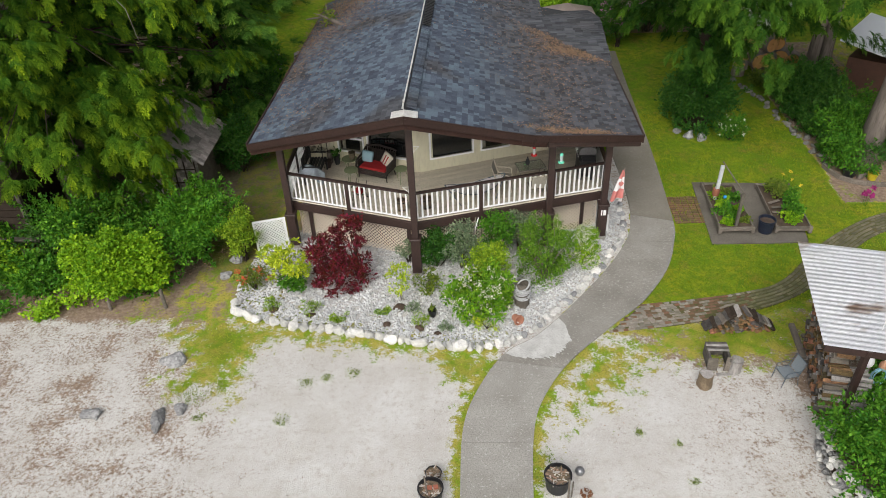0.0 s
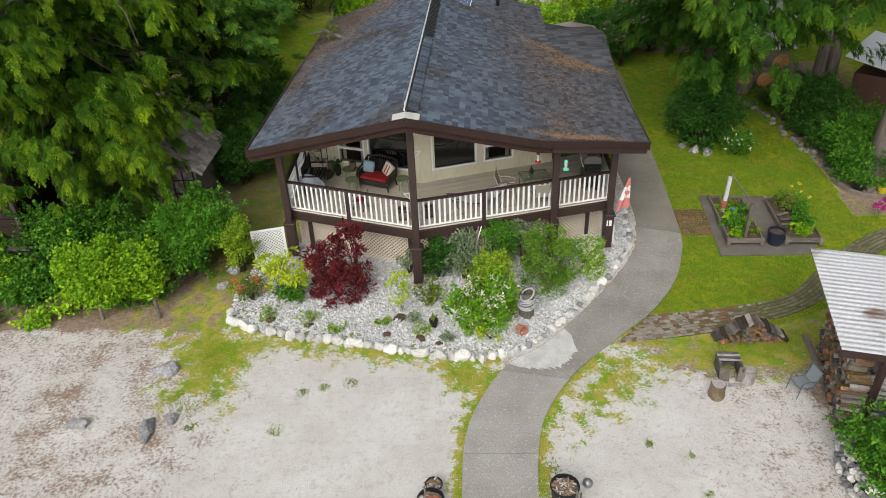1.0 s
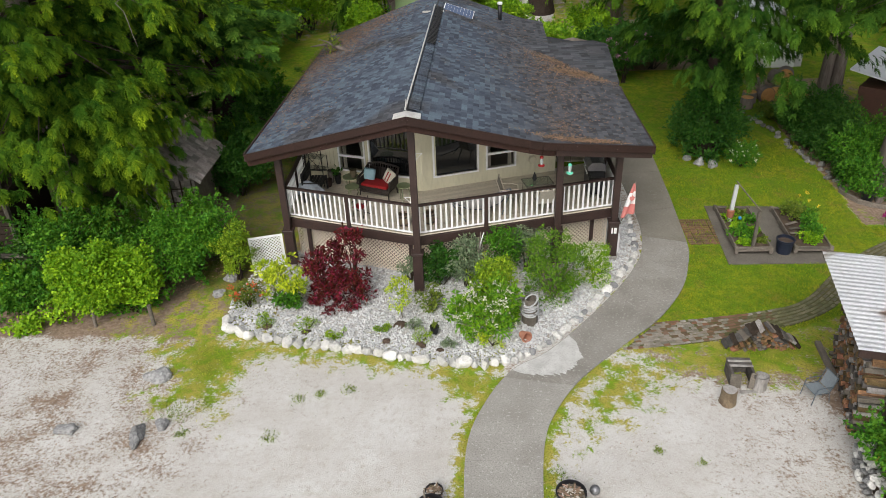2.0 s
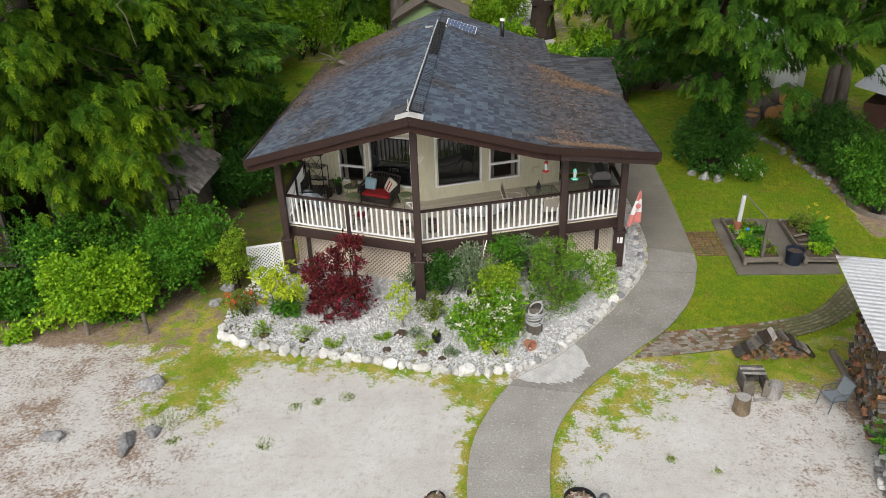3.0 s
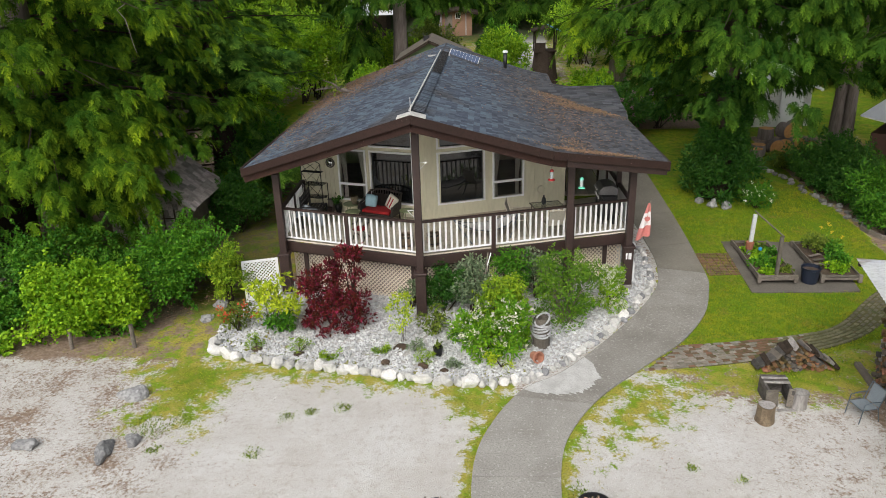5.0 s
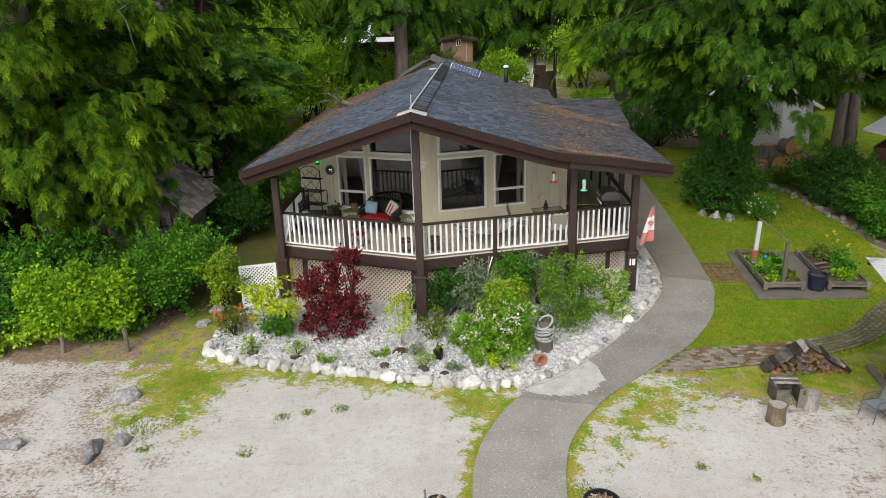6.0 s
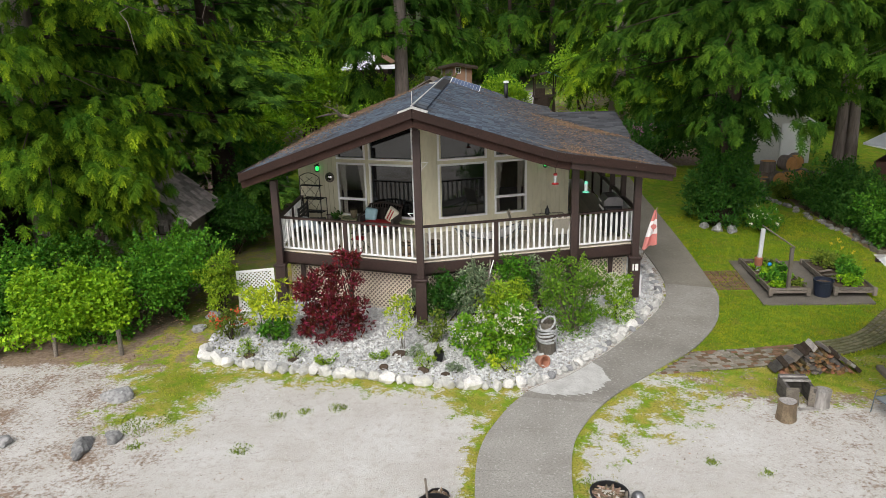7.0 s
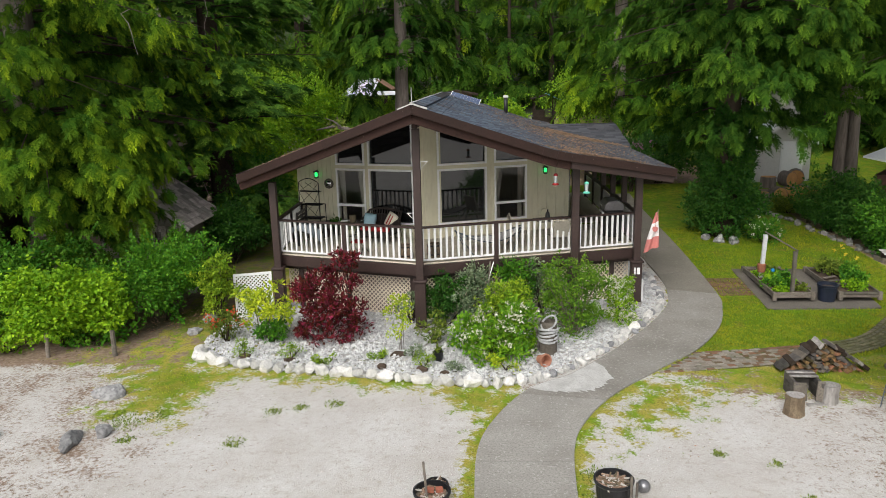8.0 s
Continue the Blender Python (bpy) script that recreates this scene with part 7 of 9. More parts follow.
part("white_post", box(-0.055, 0.055, -0.04, 0.04, 0.1, 1.42, pose(0, 0, 0, 0, 2, 0), 0.006), mat("faded_white_post_paint", (0.56, 0.57, 0.58), (0.47, 0.48, 0.48), scale=4, rough=0.7), tr, "faded white painted board post")
part("terracotta_sleeve", lathe([(0.10, 0.33), (0.12, 0.55), (0.10, 0.57)], 14), mat("terracotta", (0.30, 0.11, 0.06), (0.24, 0.09, 0.05)), tr)
part("wooden_post", box(-0.045, 0.045, -0.045, 0.045, 0.05, 1.30, pose(0.22, -1.55, 0, 0, 0, 0), 0.008), M["wood_grey"], tr)
part("pole", tube([(0.09, 0.15, 1.47), (0.14, -0.75, 1.42), (0.23, -1.66, 1.34)], 0.022, 7), M["wood_grey"], tr)
ball = thing("blue_ball", (9.78, 20.35, gz(9.8, 20.3) + 0.48), 0, "small bright blue garden ball among the plants", "ball")
bm = bmesh.new()
bmesh.ops.create_icosphere(bm, subdivisions=2, radius=0.06)
part("sphere", bm, mat("bright_blue_plastic", (0.02, 0.25, 0.55), rough=0.3), ball, smooth=True)


SILVER_CHIP = mat("bleached_wood_chip", (0.55, 0.52, 0.47), (0.42, 0.39, 0.35), scale=8, rough=0.9)


def tub(x, y, r, h, label, filled, seed, name="plastic_tub", skin=None):
    """A black round tub with rim and wall thickness, filled with soil or debris."""
    ob = thing(name, (x, y, gz(x, y) + (0.035 if in_poly(PAD, x, y) else 0)), 0, label, "tub", "black tubs")
    part("body", lathe([(r * 0.82, 0), (r * 0.97, h * 0.85), (r * 1.0, h * 0.86), (r * 1.06, h * 0.93), (r * 1.06, h), (r * 0.96, h), (r * 0.90, h * 0.70), (r * 0.3, h * 0.68)], 28), skin or M["black"], ob)
    part("fill", lathe([(r * 0.92, h * 0.66), (r * 0.92, h * 0.80), (r * 0.5, h * 0.84), (0.02, h * 0.84)], 20), M["soil"] if not filled else M["wood_grey"], ob)
    if filled:
        rng2 = np.random.default_rng(seed)
        for k in range(60):
            a, rr = rng2.uniform(0, math.tau), r * 0.75 * rng2.uniform(0, 1) ** 0.5
            m = pose(rr * math.cos(a), rr * math.sin(a), h * 0.86, rng2.uniform(-25, 25), rng2.uniform(-25, 25), rng2.uniform(0, 360))
            l = rng2.uniform(0.05, 0.12)
            part("debris", box(-l, l, -0.012, 0.012, -0.008, 0.008, m), M["firewood"] if k % 4 else SILVER_CHIP, ob)
    return ob


tub(10.72, 19.1, 0.25, 0.45, "dark blue plastic plant tub on the concrete pad", False, 1, "plant_tub", mat("dark_blue_plastic", (0.016, 0.022, 0.040), (0.013, 0.018, 0.033), rough=0.4))
t1 = tub(3.28, 9.92, 0.28, 0.42, "black tub full of driftwood debris beside the path", True, 2)
part("stake", tube([(0.20, -0.30, -0.02), (0.19, -0.29, 0.62)], 0.022, 7), M["wood_grey"], t1)
part("stake", tube([(0.27, -0.26, -0.02), (0.28, -0.26, 0.50)], 0.018, 7), M["wood_grey"], t1)
t2 = tub(0.62, 9.6, 0.26, 0.44, "black tub of soil and brick pieces beside the path", True, 3)
part("stake", tube([(-0.06, -0.10, 0.3), (-0.10, -0.12, 0.95)], 0.018, 7), M["wood_grey"], t2)
for i, dx in enumerate((-0.05, 0.07)):
    part("brick_piece", box(dx - 0.05, dx + 0.05, -0.04, 0.04, 0.42, 0.47, pose(0, 0.04, 0, 6, 4, 12 * i)), mat("brick_red", (0.36, 0.12, 0.07), (0.30, 0.10, 0.06)), t2)
tub(0.66, 10.15, 0.17, 0.22, "small black basket of wood scraps beside the path", True, 4, "basket")
gb = thing("metal_float", (3.80, 10.25, 0.085), 0, "dull metal ball float on gravel", "ball")
bm = bmesh.new()
bmesh.ops.create_uvsphere(bm, u_segments=20, v_segments=12, radius=0.105)
part("sphere", bm, mat("dull_steel", (0.30, 0.30, 0.31), (0.22, 0.22, 0.23), scale=8, rough=0.35, metal=0.7), gb, smooth=True)
rust = thing("rusty_chain", (3.86, 9.72, 0.0), 0, "heap of rusty brown chain on gravel", "chain")
RUST = mat("rust", (0.22, 0.09, 0.035), (0.14, 0.055, 0.025), rough=0.9)
for k in range(14):
    a = k * 1.3
    m = pose(0.10 * math.cos(a), 0.08 * math.sin(a), 0.03 + 0.02 * (k % 3), 30 * (k % 4), 20 * k, 40 * k)
    pts = [m @ Vector((0.045 * math.cos(j * math.tau / 8), 0.03 * math.sin(j * math.tau / 8), 0)) for j in range(9)]
    part("link", tube(pts, 0.012, 5, cap=False), RUST, rust)

# dahlias and pots by the leaning cedar
MAG = mat("magenta_petal", (0.35, 0.02, 0.16), (0.26, 0.015, 0.12))
dh = thing("dahlia", (14.35, 20.45, gz(14.3, 20.4)), 0, "magenta flowers growing in the lawn", "flower")
for i, (dx, dy, h) in enumerate(((0, 0, 0.5), (0.16, 0.05, 0.62), (-0.12, -0.05, 0.45), (0.08, -0.12, 0.40))):
    part("stalk", tube([(dx * 0.4, dy * 0.4, 0), (dx, dy, h)], 0.007, 5), M["green_leaf"], dh)
    r_ = np.random.default_rng(40 + i)
    part("bloom", leaves_mesh("bloom", r_.normal(size=(40, 3)) * 0.025 + np.array([dx, dy, h]), r_.normal(size=(40, 3)), 0.09, MAG, r_, 0.7), None, dh)


def flower_pot(x, y, r, h, m, label):
    ob = thing("flower_pot", (x, y, gz(x, y)), 0, label, "pot", "pots by the leaning cedar")
    part("body", lathe([(r * 0.75, 0), (r, h * 0.88), (r * 1.08, h * 0.9), (r * 1.08, h), (r * 0.9, h), (r * 0.85, h * 0.85), (0.02, h * 0.85)], 18), m, ob)
    r_ = np.random.default_rng(int(x * 10))
    part("leaves", leaves_mesh("leaves", r_.normal(size=(120, 3)) * r * 0.55 + np.array([0, 0, h + r * 0.5]), r_.normal(size=(120, 3)) + np.array([0, 0, 0.5]), 0.12, M["green_leaf"], r_), None, ob)


flower_pot(15.25, 21.95, 0.17, 0.26, mat("yellow_plastic", (0.62, 0.50, 0.03), rough=0.4), "bright yellow plastic flower pot")
flower_pot(14.55, 22.15, 0.22, 0.30, M["black"], "black plastic flower pot with green plant")
flower_pot(14.9, 22.05, 0.14, 0.22, M["bark"], "small brown clay flower pot")

# ---------- fire place, stump, wood pile, chair ----------
CHAR = mat("charred_wood", (0.035, 0.030, 0.027), (0.11, 0.10, 0.092), scale=5, rough=0.95, bump=0.5, fine=30, coords="Object", vary=0.4)
SILVER = mat("silvery_dead_wood", (0.40, 0.38, 0.36), (0.24, 0.22, 0.205), scale=5, rough=0.95, bump=0.5, fine=25, coords="Object", vary=0.15, stretch=(1, 1, 0.3))


def log_round(name, x, y, r, h, m, label, cat, tilt=(0, 0)):
    ob = thing(name, (x, y, gz(x, y)), 0, label, cat)
    bm = bmesh.new()
    n = 18
    rings = []
    for z, k in ((-0.03, 1.12), (0.05, 1.05), (h * 0.5, 0.97), (h - 0.02, 0.98), (h, 0.95)):
        rings.append([bm.verts.new(((r * k * (1 + 0.07 * math.sin(3 * a + x) + 0.03 * math.sin(7 * a))) * math.cos(a) + tilt[0] * z, (r * k * (1 + 0.07 * math.sin(3 * a + x))) * math.sin(a) + tilt[1] * z, z)) for a in (j * math.tau / n for j in range(n))])
    for a, b in zip(rings, rings[1:]):
        for j in range(n):
            bm.faces.new((a[j], a[(j + 1) % n], b[(j + 1) % n], b[j]))
    bm.faces.new(rings[0][::-1])
    part("trunk_piece", bm, m, ob)
    bm = bmesh.new()
    vs = [bm.verts.new((r * 0.90 * (1 + 0.07 * math.sin(3 * a + x)) * math.cos(a) + tilt[0] * h, r * 0.90 * (1 + 0.07 * math.sin(3 * a + x)) * math.sin(a) + tilt[1] * h, h + 0.004)) for a in (j * math.tau / n for j in range(n))]
    bm.faces.new(vs)
    part("cut_face", bm, SILVER, ob, "pale sawn top")
    return ob


log_round("tree_stump", 7.16, 12.80, 0.175, 0.38, M["firewood"], "brown chopping stump with a pale worn top", "stump")
log_round("log_round", 8.0, 13.27, 0.16, 0.36, SILVER, "silvery weathered log round beside the fire box", "log", (0.12, 0.05))
fire = thing("fire_box", (7.66, 13.58, 0.0), -4, "open box of charred and grey timber for fires", "fire pit")
for sx, w in ((-0.30, 0.06), (0.24, 0.06)):
    for z in (0.0, 0.17, 0.34):
        part("side_board", box(sx, sx + w, -0.34, 0.34, z, z + 0.16, None, 0.006), CHAR, fire)
for z in (0.0, 0.17, 0.34):
    part("back_board", box(-0.24, 0.24, 0.28, 0.34, z, z + 0.16, None, 0.006), CHAR, fire)
for k in range(4):
    part("top_slat", box(-0.30, 0.30, -0.02 + k * 0.095, 0.05 + k * 0.095, 0.505, 0.545, pose(0, 0, 0, 0, 0, 1.5 * (k % 2)), 0.006), CHAR if k % 2 else SILVER, fire)
part("front_board", box(-0.34, -0.06, -0.40, -0.36, 0.0, 0.46, pose(0, 0, 0, -8, 0, 0), 0.005), M["wood_grey"], fire)
part("front_board", box(0.10, 0.26, -0.42, -0.38, 0.0, 0.50, pose(0, 0, 0, -12, 8, 0), 0.005), M["wood_grey"], fire)
part("plank", box(-0.15, 0.30, -0.56, -0.44, 0.0, 0.04, pose(0, 0, 0, 0, 0, 6), 0.005), SILVER, fire)

fire.scale = (0.88, 0.9, 0.76)


def split_log(r, l, seed):
    """A split piece of firewood: a rough wedge, lying along x."""
    rng2 = np.random.default_rng(seed)
    bm = bmesh.new()
    n = 4
    ang = np.linspace(0, math.tau, n, endpoint=False) + rng2.uniform(-0.45, 0.45, n)
    rad = r * rng2.uniform(0.50, 1.15, n)
    a = [bm.verts.new((-l / 2 + rng2.uniform(-0.01, 0.01), rad[k] * math.cos(ang[k]), rad[k] * math.sin(ang[k]))) for k in range(n)]
    b = [bm.verts.new((l / 2 + rng2.uniform(-0.01, 0.01), rad[k] * 0.95 * math.cos(ang[k]), rad[k] * 0.95 * math.sin(ang[k]))) for k in range(n)]
    bm.faces.new(a[::-1])
    bm.faces.new(b)
    for k in range(n):
        bm.faces.new((a[k], a[(k + 1) % n], b[(k + 1) % n], b[k]))
    bmesh.ops.recalc_face_normals(bm, faces=bm.faces)
    me = bpy.data.meshes.new("split_log")
    bm.to_mesh(me)
    bm.free()
    return me


SPLIT = mat("dark_split_firewood", (0.30, 0.180, 0.075), (0.11, 0.065, 0.032), scale=7, rough=0.95, bump=0.4, fine=40, coords="Object", vary=0.75)
LOGS = []
for i in range(6):
    me = split_log(0.078, 0.42, 500 + i)
    me.materials.append((SPLIT, SPLIT, M["wood_grey"], SPLIT, CHAR, SILVER)[i])
    LOGS.append(me)
SLABS = []
for i, (w, l, h) in enumerate(((0.15, 0.34, 0.07), (0.13, 0.40, 0.09), (0.17, 0.36, 0.055), (0.12, 0.32, 0.10), (0.15, 0.38, 0.08))):
    bm = box(-l / 2, l / 2, -w / 2, w / 2, -h / 2, h / 2, None, 0.012)
    for v in bm.verts:
        v.co += Vector((noise.noise(v.co * 7 + Vector((i, 0, 0))), noise.noise(v.co * 7 + Vector((0, i, 0))), noise.noise(v.co * 7 + Vector((0, 0, i))))) * 0.018
    bmesh.ops.recalc_face_normals(bm, faces=bm.faces)
    me = bpy.data.meshes.new("slab")
    bm.to_mesh(me)
    bm.free()
    me.materials.append((CHAR, M["bark_dark"], M["wood_grey"], CHAR, SILVER)[i])
    SLABS.append(me)


def loose(me, parent, m, name="split_log"):
    ob = new(name, me)
    ob.parent = parent
    ob.matrix_basis = m
    return ob


rng = np.random.default_rng(77)
pile = thing("wood_pile", (8.58, 14.85, 0.0), 2, "pyramid of split firewood capped with dark slabs", "firewood")
for r in range(8):
    half = 0.82 - 0.108 * r
    x = -half + rng.uniform(0, 0.05)
    while x <= half:
        loose(LOGS[rng.integers(0, 5)], pile, pose(x, rng.uniform(-0.06, 0.06), 0.05 + r * 0.072, 0, rng.uniform(-4, 4), 90 + rng.uniform(-6, 6)) @ pose(0, 0, 0, rng.uniform(-25, 25) + 180 * rng.integers(0, 2), 0, 0) @ Matrix.Diagonal((1, rng.uniform(0.8, 1.2), rng.uniform(0.5, 0.75), 1)))
        x += rng.uniform(0.085, 0.13)
for sg in (-1, 1):
    for k in range(9):
        t = (k + 0.4) / 9
        loose(SLABS[(k * 3 + (sg > 0)) % 5 if k % 3 else rng.integers(0, 2)], pile, pose(sg * (1.0 - 0.95 * t), rng.uniform(-0.05, 0.03), 0.08 + 0.64 * t - 0.05 * t * t, rng.uniform(-8, 8), rng.uniform(-6, 6), 90 + rng.uniform(-12, 12)) @ pose(0, 0, 0, sg * 38 + rng.uniform(-14, 14), 0, 0), "slab")

patio_chair(9.12, 12.9, 0.0, -78, "blue-grey metal sling chair on the gravel", GREY_METAL, mat("grey_mesh_fabric", (0.20, 0.23, 0.25), (0.17, 0.195, 0.215), scale=8, rough=0.8), "garden chair", 0.74)
blog = thing("timber_log", (9.92, 14.25, 0.0), 83, "weathered squared timber lying beside the wood shelter", "log")
part("timber", box(-0.64, 0.64, -0.07, 0.07, 0.0, 0.12, None, 0.02), M["wood_grey"], blog)

# ---------- wood shelter ----------
E0, E1 = Vector((8.86, 11.55, 2.45)), Vector((9.68, 15.20, 2.52))
ACROSS = Vector((3.65, -0.82, 0)).normalized()
RISE = -0.02
shelter = thing("wood_shelter", (10.2, 13.2, 0.0), 0, "open wood shelter with peeling white corrugated metal roof", "shelter")


def corrugated(e0, e1, width, pitch=0.155, amp=0.018):
    """A ribbed metal sheet: ribs run across from the eave e0-e1."""
    bm = bmesh.new()
    n = int((e1 - e0).length / pitch) * 4
    rows = []
    for i in range(n + 1):
        p = e0.lerp(e1, i / n)
        up = amp if i % 4 in (1, 2) else 0.0
        rows.append([bm.verts.new(p + ACROSS * width * k / 3 + Vector((0, 0, up + RISE * width * k / 3))) for k in range(4)])
    for a, b in zip(rows, rows[1:]):
        for k in range(3):
            bm.faces.new((a[k], a[k + 1], b[k + 1], b[k]))
    bmesh.ops.solidify(bm, geom=bm.faces[:], thickness=0.004)
    return bm


child("roof_sheet", corrugated(E0, E1, 3.6), M["metal_white"], shelter, "white corrugated metal roof, paint peeling to brown")
up3 = Vector((0, 0, RISE * 3.5))
child("rafter", beam(E0 + Vector((0.06, 0.05, -0.03)), E0 + ACROSS * 3.5 + up3 + Vector((0, 0.05, -0.03)), 0.06, 0.18), M["brown"], shelter)
child("rafter", beam(E1 + Vector((0.06, -0.05, -0.03)), E1 + ACROSS * 3.5 + up3 + Vector((0, -0.05, -0.03)), 0.06, 0.14), M["brown"], shelter)
child("eave_beam", beam(E0 + ACROSS * 0.9 + Vector((0, 0, -0.045)), E1 + ACROSS * 0.9 + Vector((0, 0, -0.045)), 0.10, 0.14), M["brown"], shelter)
for s, w in ((0.06, 0.95), (0.95, 0.95), (0.06, 3.2), (0.95, 3.2)):
    p = E0.lerp(E1, s) + ACROSS * w
    child("post", box(p.x - 0.06, p.x + 0.06, p.y - 0.06, p.y + 0.06, 0.0, p.z + RISE * w - 0.10, None, 0.006), M["brown"], shelter)
p = E0 + ACROSS * 3.3
q = E1 + ACROSS * 3.3
child("back_wall", beam((p.x, p.y + 0.3, 2.9), (q.x, q.y, 2.9), 0.05, 2.9), M["wood_grey"], shelter)
# pale work bench with floats and rope behind the front post
wb = thing("work_bench", (10.75, 12.05, 0.0), -12, "grey wooden bench with ropes and floats", "bench")
part("bench_top", box(-0.55, 0.55, -0.3, 0.3, 0.72, 0.77, None, 0.006), SILVER, wb)
for sx in (-0.48, 0.48):
    for sy in (-0.24, 0.24):
        part("leg", box(sx - 0.035, sx + 0.035, sy - 0.035, sy + 0.035, 0, 0.72, None, 0.004), M["wood_grey"], wb)
for i, (x, y, z, r) in enumerate(((10.25, 11.95, 1.55, 0.10), (10.52, 11.86, 1.50, 0.09), (10.95, 11.75, 1.45, 0.10))):
    ob = thing("float_buoy", (x, y, z), 0, "white plastic net float hung on a post" if i != 1 else "faded orange net float hung on a post", "buoy", "net floats")
    part("body", lathe([(0.02, -r * 1.7), (r * 0.8, -r), (r, 0), (r * 0.8, r), (0.02, r * 1.7)], 14), M["white"] if i != 1 else mat("faded_orange_plastic", (0.55, 0.30, 0.18), rough=0.6), ob, smooth=True)
    part("cord", tube([(0, 0, r * 1.6), (0.02, 0.05, 1.2)], 0.008, 5), M["white"], ob)
ROPE_BLUE = mat("pale_blue_rope", (0.22, 0.42, 0.46), (0.16, 0.32, 0.36), rough=0.9)


def rope_coil(x, y, z, r, turns, m, label, flat=0.02, vertical=False, thick=0.014):
    ob = thing("rope_coil", (x, y, z), 0, label, "rope", "rope coils")
    rng2 = np.random.default_rng(int(abs(x * 100)))
    pts = []
    for k in range(turns * 14 + 1):
        a = k / 14 * math.tau
        rr = r * (1 + 0.12 * math.sin(a * 0.37 + x) + 0.05 * rng2.normal())
        p = (rr * math.cos(a), rr * math.sin(a), flat * k / 14 + 0.015)
        pts.append((p[0], 0.05 * math.sin(a * 0.7), p[1] * 1.6) if vertical else p)
    part("cord", tube(pts, thick, 5), m, ob)


rope_coil(10.45, 11.8, 1.25, 0.13, 5, ROPE_BLUE, "pale blue rope coil hung in the shelter", vertical=True)
rope_coil(10.8, 11.7, 1.30, 0.15, 5, ROPE_BLUE, "pale blue rope coil hung in the shelter", vertical=True)
rope_coil(9.28, 10.55, 0.52, 0.10, 4, mat("yellow_rope", (0.38, 0.37, 0.05), rough=0.9), "yellow rope heap above the stone wall", 0.03, True, 0.009)
rope_coil(9.25, 10.15, 0.50, 0.13, 3, M["wood_grey"], "grey rope heap above the stone wall", thick=0.009)
rope_coil(9.85, 11.45, 0.10, 0.17, 3, ROPE_BLUE, "pale rope heap beside the shelter post")

# stacked firewood under the eave
stack = thing("firewood_stack", (9.95, 13.1, 0.0), 0, "tall wall of stacked split firewood under the metal roof", "firewood")
pile.scale = (0.90, 1.0, 0.95)
rng = np.random.default_rng(78)
A0, A1 = Vector((9.36, 11.75, 0)), Vector((10.18, 14.55, 0))
n_along, n_up = 23, 14
for i in range(n_along):
    for j in range(n_up if i > 1 else n_up - 3):
        p = A0.lerp(A1, (i + 0.5 + rng.uniform(-0.2, 0.2)) / n_along) + ACROSS * rng.uniform(-0.05, 0.04)
        m = Matrix.Translation((p.x - 9.95 + ACROSS.x * 0.22, p.y - 13.1 + ACROSS.y * 0.22, 0.06 + j * 0.131 + rng.uniform(-0.012, 0.012))) @ pose(0, 0, 0, rng.uniform(0, 360), rng.uniform(-3, 3), -12.7 + rng.uniform(-7, 7)) @ Matrix.Diagonal((rng.uniform(0.8, 1.25), rng.uniform(0.8, 1.25), rng.uniform(0.7, 1.2), 1))
        loose(LOGS[rng.integers(0, 6)], stack, m)
for j in range(9):
    for k in range(3):
        p = A0 + ACROSS * (0.75 + rng.uniform(-0.05, 0.05))
        loose(LOGS[5], stack, Matrix.Translation((p.x - 9.95, p.y - 13.1 + 0.15 + k * 0.16, 0.07 + j * 0.142)) @ pose(0, 0, 0, rng.uniform(0, 360), 0, -12.7 + rng.uniform(-10, 10)))

# ---------- rope-wound piling ----------
pil = thing("rope_post", (2.98, 15.95, 0.02), 0, "weathered piling wound with thick white rope", "post")
part("piling", lathe([(0.21, -0.05), (0.20, 0.3), (0.19, 0.72), (0.17, 0.76), (0.14, 0.75), (0.10, 0.58)], 16), M["wood_grey"], pil)
part("rear_piling", tube([(-0.25, 0.22, -0.02), (-0.26, 0.24, 0.98)], 0.085, 12), SILVER, pil)
ROPE = mat("weathered_white_rope", (0.50, 0.51, 0.51), (0.34, 0.345, 0.345), scale=20, rough=0.95, bump=0.6, fine=90)
for k in range(5):
    z = 0.33 + 0.060 * k
    r = 0.215 + 0.014 * math.sin(k * 2.1)
    pts = [(r * math.cos(a), r * math.sin(a), z + 0.035 * math.sin(a + 0.8 * k)) for a in (j * math.tau / 20 for j in range(21))]
    part("rope_turn", tube(pts, 0.026, 7, cap=False), ROPE, pil)
part("rope_turn", tube([(0.17 * math.cos(a), 0.10 * math.sin(a) - 0.10, 0.74 + 0.14 * math.sin(a + 0.6)) for a in (j * math.tau / 20 for j in range(21))], 0.024, 7, cap=False), ROPE, pil)
tc = thing("clay_pot", (2.72, 15.28, 0.03), 0, "tipped terracotta clay pot among stones", "pot")
bm = lathe([(0.09, 0), (0.13, 0.2), (0.15, 0.21), (0.15, 0.25), (0.12, 0.25), (0.10, 0.05)], 18)
bmesh.ops.transform(bm, matrix=pose(0, 0, 0.10, 80, 0, 30), verts=bm.verts)
part("body", bm, mat("clay", (0.42, 0.19, 0.12), (0.36, 0.16, 0.10)), tc)
pp = thing("nursery_pot", (0.48, 15.5, 0.02), 0, "small black nursery pot with a seedling", "pot")
part("body", lathe([(0.09, 0), (0.12, 0.2), (0.125, 0.22), (0.10, 0.22), (0.09, 0.15), (0.02, 0.15)], 16), M["black"], pp)
r_ = np.random.default_rng(91)
part("leaves", leaves_mesh("leaves", r_.normal(size=(70, 3)) * 0.05 + np.array([0, 0, 0.24]), r_.normal(size=(70, 3)) + np.array([0, 0, 0.8]), 0.07, M["olive_leaf"], r_), None, pp)
